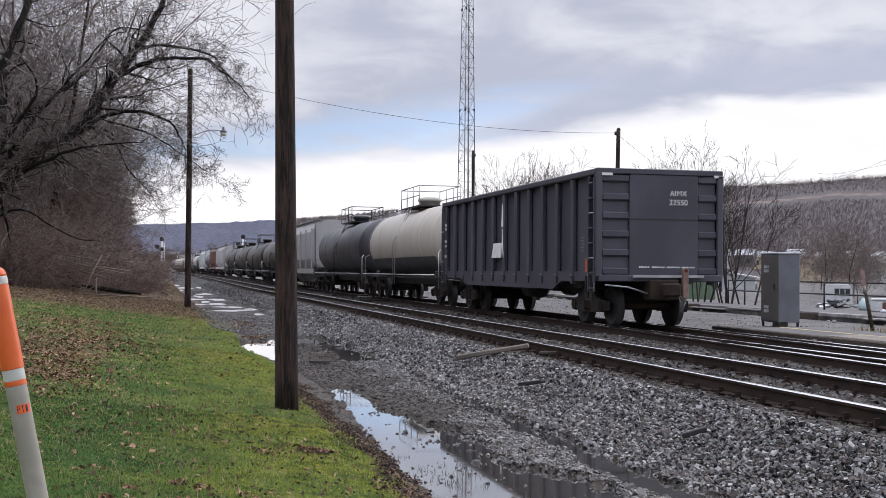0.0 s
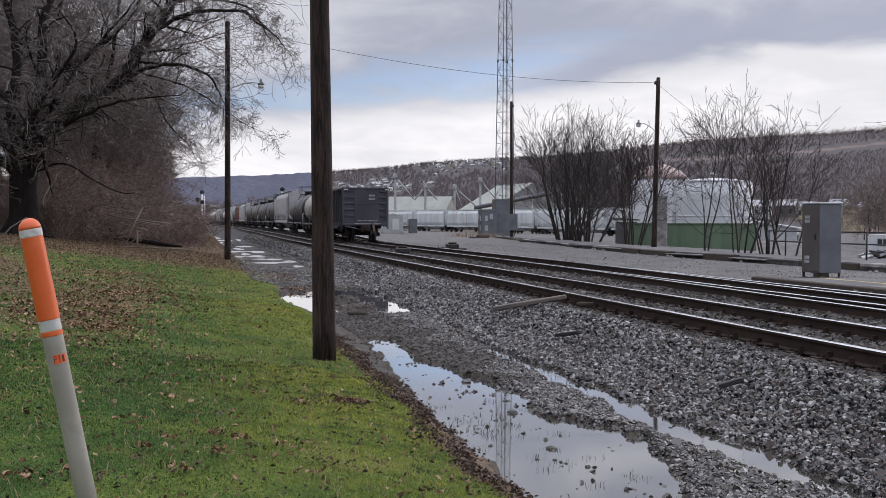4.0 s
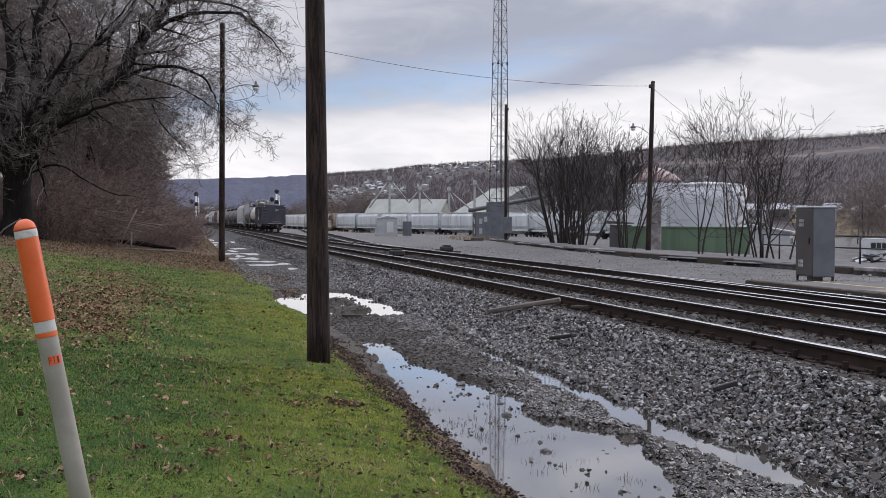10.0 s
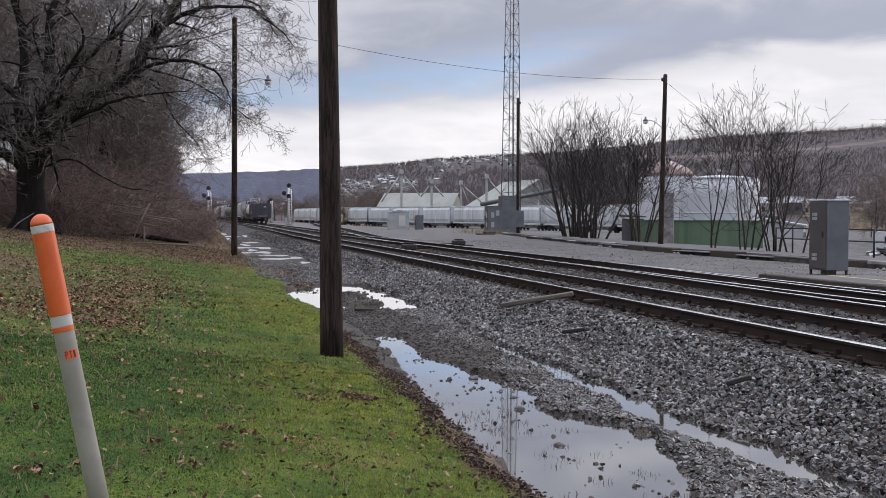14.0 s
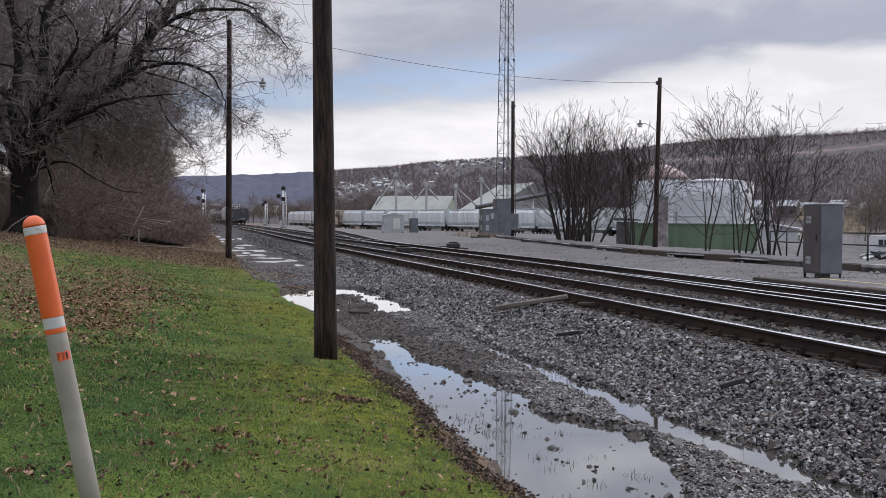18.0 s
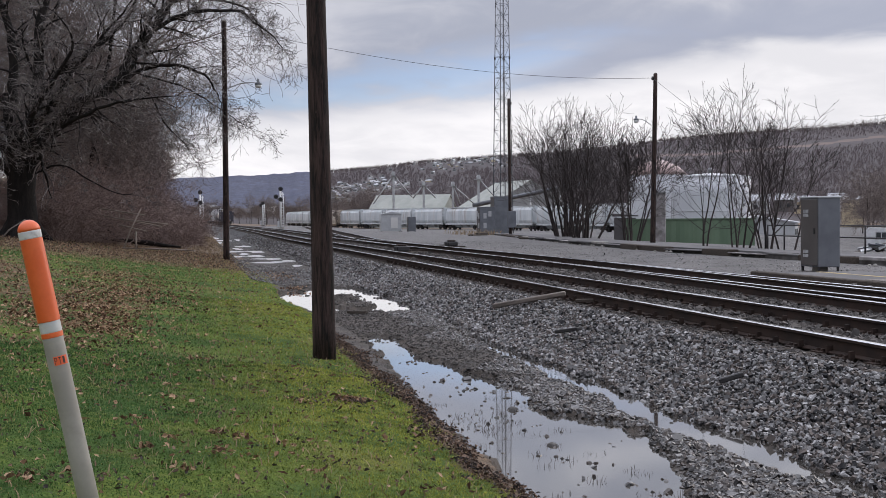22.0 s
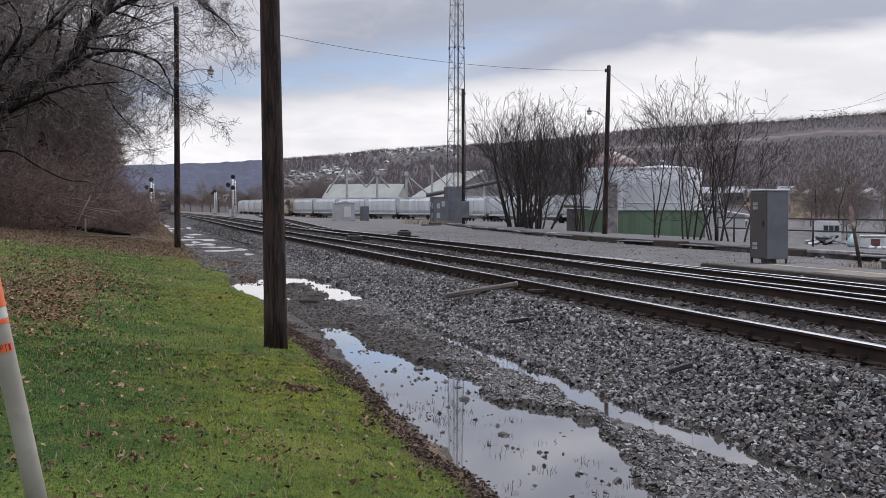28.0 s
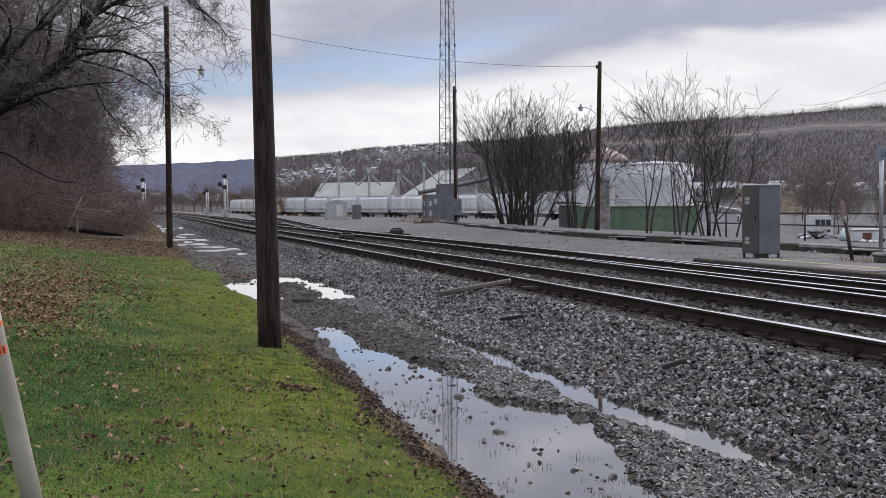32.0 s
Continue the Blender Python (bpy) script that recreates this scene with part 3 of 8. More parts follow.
# ground material: turf, leaf litter, gravel and mud, blended by where they lie
n = Net("ground", 0.9)
n.coords(False)
fz = n.noise(2.2, 6, 0.65)
fine_n = n.noise(38, 4, 0.6)
wide_n = n.noise(0.35, 5, 0.6)
# turf kept dark: the shade between grass blades is painted into it
turf = n.mix(n.step(n.noise(1.1, 5, 0.6), 0.35, 0.68), (0.045, 0.092, 0.022), (0.13, 0.17, 0.030))
turf = n.mix(n.step(fine_n, 0.35, 0.7), n.mix(0.6, turf, (0.022, 0.032, 0.008)), turf)
turf = n.mix(n.step(wide_n, 0.52, 0.75), turf, (0.17, 0.15, 0.05))
litter = n.mix(n.step(n.noise(14, 5, 0.7), 0.35, 0.65), (0.055, 0.036, 0.026), (0.19, 0.12, 0.08))
litter = n.mix(n.step(n.noise(0.9, 4), 0.4, 0.7), litter, (0.13, 0.10, 0.055))
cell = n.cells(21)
# near-black bed: shade in the gaps between ballast stones is put into this colour
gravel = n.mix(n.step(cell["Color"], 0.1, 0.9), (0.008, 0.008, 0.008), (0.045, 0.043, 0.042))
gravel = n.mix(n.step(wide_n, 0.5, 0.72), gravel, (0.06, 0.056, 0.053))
yard = n.mix(n.step(n.noise(0.5, 5, 0.65), 0.35, 0.65), (0.098, 0.093, 0.090), (0.158, 0.150, 0.145))
yard = n.mix(n.step(n.noise(9, 4, 0.7), 0.3, 0.7), n.mix(0.35, yard, (0.03, 0.03, 0.03)), yard)
mud = n.mix(n.step(fz, 0.35, 0.65), (0.026, 0.022, 0.019), (0.070, 0.058, 0.048))
edge = n.math("SUBTRACT", fz, 0.5)


def zone(name, soft=0.30, push=1.3):
    v = n.math("ADD", n.attr(name), n.math("MULTIPLY", edge, push))
    return n.step(v, 0.5 - soft / 2, 0.5 + soft / 2)


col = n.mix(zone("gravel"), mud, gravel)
col = n.mix(zone("yard", 0.5, 0.8), col, yard)
col = n.mix(zone("litter", 0.5, 1.8), col, litter)
col = n.mix(zone("grass", 0.16, 0.7), col, turf)
col = n.mix(zone("leaves", 0.4, 2.2), col, litter)
n.color(col)
n.rough(n.step(zone("grass"), 0, 1, 0.55, 0.95))
n.b.inputs["Specular IOR Level"].default_value = 0.1
hgt = n.math("ADD", n.math("MULTIPLY", cell["Distance"], -0.8), n.math("MULTIPLY", fine_n, 1.2))
n.bump(hgt, 0.7, 0.03)
M["ground"] = n.m
gm = mesh_from("ground", np.stack([GX, GY, GZ], -1).reshape(-1, 3), quads, "ground", smooth=True)
XS = GX - shift(GY) * np.clip((GX + 40) / 42, 0, 1)
soft = lambda v: np.clip(v, 0, 1)
ge = grass_edge(GY)
zones = {
    "grass": soft((ge - XS) / 0.35 + 0.5) * soft((54 - GY) / 6 + 0.5) * soft((XS + 13 + 0.0 * GY) / 3),
    "litter": np.maximum(np.where(XS < 2.1, 1.0, 0.0) * soft((ge + 0.4 - XS) / 0.3), soft((GY - 260) / 60) * (np.abs(XS - 9.2) > 4.5)),
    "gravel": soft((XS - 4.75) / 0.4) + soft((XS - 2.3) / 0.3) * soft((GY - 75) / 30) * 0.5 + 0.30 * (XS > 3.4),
    "yard": soft((XS - 12.9) / 0.6) * soft((300 - GY) / 60),
    "leaves": soft((0.62 - 0.5 * np.abs(XS - ge - 0.02) / 0.16)) * (GY < 19) + soft(1.15 - np.hypot((XS + 1.9) / 1.7, (GY - 19.5) / 6.5)) * 0.42 + soft(1.2 - np.hypot((XS + 5.0) / 2.6, (GY - 25) / 9)) * 0.62 + soft((GY - 36.5) / 6) * 0.66 * (XS < 2.4) + 0.14 * (XS < 1.2) + soft((-4.5 - XS) / 3) * 0.45,
}
for k, v in zones.items():
    a = gm.attributes.new(k, "FLOAT", "POINT")
    a.data.foreach_set("value", soft(v).astype(np.float32).ravel())
ground = tagged(new("ground", gm), "damp lawn, leaf litter, mud and gravel beside the railway", "ground", kind="structure")


def puddle(name, x0, x1, y0, y1, label, level=WATER_Z):
    ys = np.linspace(y0, y1, 14)
    V, F = [], []
    for i, y in enumerate(ys):
        V += [(x0 + float(shift(y)), y, level), (x1 + float(shift(y)), y, level)]
        if i:
            F.append([2 * i - 2, 2 * i - 1, 2 * i + 1, 2 * i])
    return tagged(new(name, mesh_from(name, V, F, "water")), label, "water", kind="structure")


puddle("water", 1.95, 3.84, 3.0, 19.2, "long shallow puddle of grey rainwater between grass and ballast")
puddle("water", 3.85, 4.72, 3.0, 19.4, "narrow trickle of water along the foot of the ballast", -0.614)
puddle("water", 1.4, 4.95, 23.3, 33.4, "bright shallow puddle in the muddy track beside the line")
POOLS = ((3.4, 54.0, 1.05, 0.42), (4.45, 55.8, 0.4, 0.22), (4.2, 49.4, 0.28, 0.12), (3.55, 59.0, 0.75, 0.35), (1.5, 64.0, 0.3, 0.3), (2.2, 63.6, 0.4, 0.35), (3.2, 64.2, 0.7, 0.5), (2.5, 74.5, 0.5, 0.5), (3.7, 73.9, 0.75, 0.6), (3.6, 89.5, 0.6, 0.8), (2.9, 82.0, 0.4, 0.5), (1.95, 102.5, 0.45, 1.0), (2.5, 114.0, 1.0, 1.5), (4.1, 116.4, 0.3, 0.8), (2.1, 129.5, 0.5, 2.0), (2.8, 68.5, 0.35, 0.3))


def pool(cx, cy, sx, sy, k):
    """One shallow far puddle with a ragged outline, a skin of water on the mud."""
    V = [(cx + float(shift(cy)), cy, -0.612 + float(grade(cy)))]
    m = 72
    for j in range(m):
        a = 2 * math.pi * j / m
        r = 0.95 + 0.24 * math.sin(2 * a + 1.7 * k) + 0.16 * math.sin(3 * a + 2.3 * k) + 0.10 * math.sin(7 * a + 1.1 * k) + 0.05 * math.sin(15 * a + 0.7 * k)
        V.append((cx + float(shift(cy)) + sx * r * math.cos(a), cy + sy * r * math.sin(a), -0.612 + float(grade(cy))))
    F = [[0, 1 + j, 1 + (j + 1) % m] for j in range(m)]
    tagged(new("water", mesh_from("water", V, F, "water_far")), "small bright far puddle in the muddy track", "water", kind="structure")


for k, (cx, cy, sx, sy) in enumerate(POOLS):
    pool(cx, cy, 0.85 * sx, 1.5 * cy * cy / 3816, 1.7 * k)


# ---- the tracks ----
RAIL = [(-0.07, -0.18), (0.07, -0.18), (0.07, -0.168), (0.012, -0.15), (0.010, -0.045), (0.036, -0.035), (0.036, -0.008), (0.028, 0.0), (-0.028, 0.0), (-0.036, -0.008), (-0.036, -0.035), (-0.010, -0.045), (-0.012, -0.15), (-0.07, -0.168)]


def rail_mesh(xf, y0, y1, off, step=2.0):
    ys = np.arange(y0, y1 + 0.01, step)
    V, F, I = [], [], []
    k = len(RAIL)
    for j, y in enumerate(ys):
        V += [(xf(y) + off + a, y, b + float(grade(y))) for a, b in RAIL]
        if j:
            for i in range(k):
                a, b = (j - 1) * k + i, (j - 1) * k + (i + 1) % k
                F.append([a, b, b + k, a + k])
                I.append(1 if i in (6, 7, 8) else 0)
    F += [list(range(k - 1, -1, -1)), [len(V) - k + i for i in range(k)]]
    I += [0, 0]
    return mesh_from("rail", V, F, ["rust", "steel"], I)


tie_g = Geo().box(-1.3, -0.11, -0.38, 1.3, 0.11, -0.185, bev=0.012)
tie_me = tie_g.mesh("tie", "tie_wood")
plate = Geo()
plate.box(-0.18, -0.09, -0.186, 0.18, 0.09, -0.172)
for sx in (-0.10, 0.10):
    for sy in (-0.05, 0.05):
        plate.box(sx - 0.016, sy - 0.016, -0.172, sx + 0.016, sy + 0.016, -0.145)
for s in (-1, 1):
    plate.box(s * 0.075 - 0.03, -0.13, -0.18, s * 0.075 + 0.03, -0.095, -0.10)
plate_me = plate.mesh("tie_plate", "rust")


def track(name, xf, y0, y1, label, ties=(6, 64), step=2.0):
    t = thing(name, label, "track", kind="structure")
    for off in (-0.753, 0.753):
        part("rail", rail_mesh(xf, y0, y1, off, step), None, t, "rusty rail with a bright worn head")
    rest = Geo()
    y = y0
    i = 0
    while y < y1:
        sl = (xf(y + 0.5) - xf(y - 0.5))
        if ties[0] <= y <= ties[1]:
            m = pose(xf(y) + 0.03 * math.sin(i * 2.3), y, 0.006 * math.sin(i * 1.7), 0, 0, -math.degrees(math.atan(sl)) + 0.6 * math.sin(i * 5.1))
            tie = part("tie", tie_me, None, t, at=m)
            if y < 40:
                for off in (-0.753, 0.753):
                    part("tie_plate", plate_me, None, tie, at=pose(off, 0, 0))
        elif 0 < y < 170:
            rest.box(xf(y) - 1.3, y - 0.11, -0.36 + float(grade(y)), xf(y) + 1.3, y + 0.11, -0.185 + float(grade(y)))
        y += 0.52
        i += 1
    if rest.V:
        tagged(part("tie_row", rest, "tie_wood", t, "row of dark wooden ties"), kind="stuff")
    return t


X1, X2 = 7.275, 11.10
near_line = lambda y: X1 + float(shift(y))
far_line = lambda y: X2 + float(shift(y))
SPLIT = 40.0


def cross_line(y):
    """The crossover leaves the far line at y = 40 and runs over to the near one behind the camera."""
    d = max(SPLIT - y, 0.0)
    return X2 - (d * d / 26.0 * 0.032 if d < 13 else 0.208 + (d - 13) * 0.032)


def siding_line(y):
    d = max(y - 58.0, 0.0)
    return X2 + float(shift(y)) * 0.3 + (d * d / 40 * 0.05 if d < 20 else 0.5 + (d - 20) * 0.068)


track("track_1", near_line, -60, 520, "near main line of rusty rails on ties in grey ballast", (6, 60), 4)
track("track_2", far_line, -60, 520, "far main line of rusty rails on ties in grey ballast", (14, 60), 4)
c = thing("track_3", "crossover rails leaving the far line", "track", kind="structure")
for off in (-0.753, 0.753):
    part("rail", rail_mesh(cross_line, -30, SPLIT - 3, off, 2.0), None, c, "rusty rail with a bright worn head")
c = thing("track_4", "siding bending away from the far line", "track", kind="structure")
for off in (-0.753, 0.753):
    part("rail", rail_mesh(siding_line, 62, 240, off, 3.0), None, c, "rusty siding rail")
g = Geo()
for y in np.arange(72, 200, 0.55):
    g.box(siding_line(y) - 1.3, y - 0.11, -0.36 + float(grade(y)), siding_line(y) + 1.3, y + 0.11, -0.19 + float(grade(y)))
tagged(part("tie_row", g, "tie_wood", c, "row of dark wooden ties"), kind="stuff")


def switch_machine(x, y, rz):
    t = thing("switch_machine", "low dark steel switch machine on long ties", "switch machine", pose(x, y, -0.2, 0, 0, rz))
    part("housing", Geo().box(-0.28, -0.5, 0.06, 0.28, 0.5, 0.30, bev=0.04), "dark_metal", t)
    part("cover", Geo().box(-0.2, -0.3, 0.30, 0.2, 0.25, 0.38, bev=0.03), "rust", t)
    part("throw_rod", Geo().tube([(-0.3, 0.1, 0.12), (-2.0, 0.1, 0.06)], 0.025, 6), "rust", t)
    part("throw_rod", Geo().tube([(-0.3, -0.15, 0.12), (-1.6, -0.15, 0.06)], 0.02, 6), "rust", t)
    for s in (-0.35, 0.35):
        part("timber", Geo().box(-1.2, s - 0.12, -0.12, 0.7, s + 0.12, 0.06, bev=0.012), "tie_wood", t)


switch_machine(9.2, 52.5, 180)
switch_machine(13.7, 62.5, 0)


# ---- poles, wires, tower, signals, cabinets ----
def wood_pole(x, y, h, r0, r1, label, lean=(0, 0)):
    z = high(x, y) - 0.12
    t = thing("utility_pole", label, "pole", pose(x, y, z, lean[0], lean[1], 0), "wooden poles")
    rows = [(r0 * 1.03, 0), (r0, 0.5)] + [(r0 + (r1 - r0) * k / 8, h * k / 8) for k in range(1, 9)]
    part("shaft", Geo().lathe(rows, 20), "pole_wood", t)
    part("pole_cap", Geo().lathe([(r1 * 0.96, h), (r1 * 0.7, h + 0.05), (0.01, h + 0.07)], 16), "old_wood", t)
    return t


p1 = wood_pole(1.534, 14.2, 11.0, 0.140, 0.082, "dark creosoted wooden utility pole standing in grass", (0, -0.88))
for k, z in enumerate((1.9, 2.3, 3.1, 3.4, 4.2)):
    part("nail", Geo().lathe([(0.012, 0), (0.012, 0.02)], 6, "y", (0.05 * math.sin(k * 2.1), -0.15, z)), "rust", p1)
p2 = wood_pole(1.35, 51.6, 10.4, 0.135, 0.10, "dark wooden utility pole carrying a small street lamp", (0, 0))


def street_lamp(pole, z, reach, side, drop):
    """A lamp on a curved arm; side: the way it points, in the pole's space."""
    pts = [(side[0] * reach * s, side[1] * reach * s, z + 0.35 * math.sin(s * 2.0) + drop * s) for s in (0, 0.25, 0.5, 0.75, 1.0)]
    arm = part("lamp_arm", Geo().tube(pts, 0.022, 6), "galv", pole)
    e = pts[-1]
    part("lamp_head", Geo().lathe([(0.03, e[2] + 0.17), (0.05, e[2] + 0.15), (0.055, e[2] + 0.03), (0.14, e[2] - 0.01), (0.15, e[2] - 0.07), (0.14, e[2] - 0.09)], 16, "z", (e[0] + side[0] * 0.1, e[1] + side[1] * 0.1, 0)), "cab_grey", arm, "grey metal lamp head")
    part("lamp_globe", Geo().lathe([(0.13, e[2] - 0.09), (0.135, e[2] - 0.17), (0.09, e[2] - 0.22), (0.03, e[2] - 0.235)], 16, "z", (e[0] + side[0] * 0.1, e[1] + side[1] * 0.1, 0)), "lamp_glass", arm, "frosted glass globe")


street_lamp(p2, 7.45, 1.35, (0.98, -0.2), 0.0)
p3 = wood_pole(24.7, 60.8, 9.55, 0.15, 0.11, "brown wooden utility pole with a curved lamp arm", (0, 1.1))
street_lamp(p3, 6.55, 1.2, (-0.95, -0.3), 0.15)
part("insulator", Geo().lathe([(0.05, 9.2), (0.07, 9.28), (0.05, 9.4)], 10, "z", (-0.17, 0, 0)), "dark_metal", p3)
p4 = wood_pole(28.24, 103.5, 12.6, 0.16, 0.12, "tall bare wooden pole beside the lattice tower", (0, -0.5))
part("crossarm", Geo().box(-0.09, -0.12, 12.1, 0.25, 0.12, 12.3, bev=0.01), "dark_metal", p4)
part("meter_box", Geo().box(-0.35, -0.40, 0.9, 0.45, -0.18, 2.4, bev=0.02), "cab_grey", p4, "grey meter box")

g = Geo()
WIRE_SAG = 0.70
top1, top3 = Vector((1.35, 51.6, 9.72)), Vector((24.72, 60.8, high(24.7, 60.8) + 9.2))
g.tube([tuple(top1.lerp(top3, k / 30) + Vector((0, 0, -WIRE_SAG * 4 * (k / 30) * (1 - k / 30)))) for k in range(31)], 0.010, 5)
tagged(new("overhead_cable", g.mesh("overhead_cable", "wire")), "thin black overhead cable slung between the poles", "cable")
g = Geo()
e = Vector((25.4, 52, 4.9))
g.tube([tuple(top3.lerp(e, k / 20) + Vector((0, 0, -0.05 * 4 * (k / 20) * (1 - k / 20)))) for k in range(21)], 0.009, 5)
tagged(new("overhead_cable", g.mesh("overhead_cable", "wire")), "thin service cable dropping from the lamp pole", "cable")

for x0, z0, z1 in ((930.0, 139.0, 27.5), (909.0, 144.0, 24.3)):
    g = Geo()
    a, b = Vector((x0, 1480.0, z0)), Vector((142.0, 188.0, z1))
    g.tube([tuple(a.lerp(b, k / 40) + Vector((0, 0, -2.5 * 4 * (k / 40) * (1 - k / 40)))) for k in range(41)], [0.22 - 0.0048 * k for k in range(41)], 5)
    tagged(new("power_line", g.mesh("power_line", "wire")), "high power line sweeping down across the valley", "cable")


def lattice_tower(x, y, rz):
    t = thing("lattice_tower", "slender galvanised steel lattice radio tower", "tower", pose(x, y, -0.3, 0, 0, rz))
    H, n = 36.0, 32
    w = lambda z: 0.80 - 0.012 * z
    for sx in (-1, 1):
        for sy in (-1, 1):
            leg = part("leg", Geo().tube([(sx * w(0), sy * w(0), 0), (sx * w(H), sy * w(H), H)], 0.05, 6), "tower_steel", t)
            for z in (7.5, 19, 30):
                part("flange", Geo().lathe([(0.10, z - 0.12), (0.10, z + 0.12)], 8, "z", (sx * w(z), sy * w(z), 0)), "dark_metal", leg)
    for k in range(n):
        z0, z1 = k * H / n, (k + 1) * H / n
        a, b = w(z0), w(z1)
        for i, ((ax, ay), (bx, by)) in enumerate((((-1, -1), (1, -1)), ((1, -1), (1, 1)), ((1, 1), (-1, 1)), ((-1, 1), (-1, -1)))):
            p, q = ((ax, ay), (bx, by)) if (k + i) % 2 else ((bx, by), (ax, ay))
            d1 = Geo().tube([(p[0] * a, p[1] * a, z0), (q[0] * b, q[1] * b, z1)], 0.022, 4)
            d2 = Geo().tube([(ax * b, ay * b, z1), (bx * b, by * b, z1)], 0.020, 4)
            part("diagonal_brace", d1, "tower_steel", t)
            part("cross_brace", d2, "tower_steel", t)
    part("cable_run", Geo().tube([(-0.3, -w(0) + 0.05, 0), (-0.12, -w(H), H)], 0.03, 5), "wire", t, "black feeder cable")


lattice_tower(32.6, 122.5, 16)


def cabinet(name, x, y, sx, sy, h, mat, label, rz=0, legs=0.13, vents=True, base=None, doors=1):
    z = high(x, y) if base is None else base
    t = thing(name, label, "cabinet", pose(x, y, z, 0, 0, rz))
    part("body", Geo().box(-sx / 2, -sy / 2, legs, sx / 2, sy / 2, h - 0.04, bev=0.012), mat, t)
    part("lid", Geo().box(-sx / 2 - 0.03, -sy / 2 - 0.03, h - 0.045, sx / 2 + 0.03, sy / 2 + 0.03, h, bev=0.012), "cab_light" if vents else mat, t, "pale overhanging lid")
    for a in (-1, 1):
        for b in (-1, 1):
            if legs:
                part("leg", Geo().box(a * (sx / 2 - 0.04) - 0.025, b * (sy / 2 - 0.04) - 0.025, 0, a * (sx / 2 - 0.04) + 0.025, b * (sy / 2 - 0.04) + 0.025, legs), "dark_metal", t)
    for k in range(doors):
        w = (sy - 0.06) / doors
        d = part("door", Geo().box(-sx / 2 - 0.022, -sy / 2 + 0.03 + k * w, legs + 0.04, -sx / 2 - 0.002, -sy / 2 + 0.02 + (k + 1) * w, h - 0.08, bev=0.006), "cab_brown" if mat == "cab_grey" else mat, t)
        yc = -sy / 2 + 0.03 + (k + 0.5) * w
        part("handle", Geo().box(-sx / 2 - 0.05, yc - w * 0.36, h * 0.5, -sx / 2 - 0.022, yc - w * 0.30, h * 0.5 + 0.16, bev=0.004), "dark_metal", d)
        if vents:
            for zz in (h * 0.24, h * 0.78):
                v = Geo()
                for j in range(4):
                    for r0 in (-0.10, 0.01):
                        v.box(-sx / 2 - 0.032, yc + 0.02 + j * 0.068, zz + r0, -sx / 2 - 0.022, yc + 0.062 + j * 0.068, zz + r0 + 0.085)
                part("vent", v, "cab_light", d, "pale slotted vent")
    return t


cabinet("relay_cabinet", 16.65, 29.07, 0.64, 0.94, 2.03, "cab_grey", "grey steel relay cabinet with vents on short legs")
cb = bpy.data.objects["relay_cabinet"]
part("cable_duct", Geo().box(-0.12, -0.2, 0.0, 0.12, 0.2, 0.13), "concrete", cb)
cabinet("equipment_house", 31.25, 118.3, 1.8, 1.6, 4.0, "cab_grey", "tall grey steel equipment house at the foot of the tower", legs=0.0, vents=False)
cabinet("equipment_cabinet", 29.45, 117.5, 1.6, 1.4, 2.85, "cab_grey", "grey steel equipment cabinet with pale notices", legs=0.0, vents=False, doors=2)
for zz, yy in ((1.9, -0.35), (0.9, -0.35), (2.1, 0.3)):
    part("notice", Geo().box(-0.86, yy - 0.16, zz - 0.25, -0.83, yy + 0.16, zz + 0.3), "cab_light", bpy.data.objects["equipment_cabinet"], "pale notice plate")
    part("notice", Geo().box(yy * 0.8 - 0.16, -0.73, zz - 0.25, yy * 0.8 + 0.16, -0.702, zz + 0.3), "cab_light", bpy.data.objects["equipment_cabinet"], "pale notice plate")
cabinet("signal_case", 22.7, 137, 2.4, 1.3, 2.1, "cab_light", "wide pale grey signal case with a shallow gable lid", legs=0.1, vents=False, doors=2)
g = bpy.data.objects["signal_case"]
part("gable", Geo().prism([(-1.25, 2.1), (1.25, 2.1), (0, 2.38)], -0.7, 0.7, "y"), "cab_light", g)
part("panel", Geo().box(-0.05, -0.70, 0.45, 0.75, -0.655, 1.7), "shed_white", g, "white door panel")
cabinet("signal_case", 25.4, 138, 0.9, 0.9, 1.75, "cab_grey", "slim grey signal case", legs=0.05, vents=False)


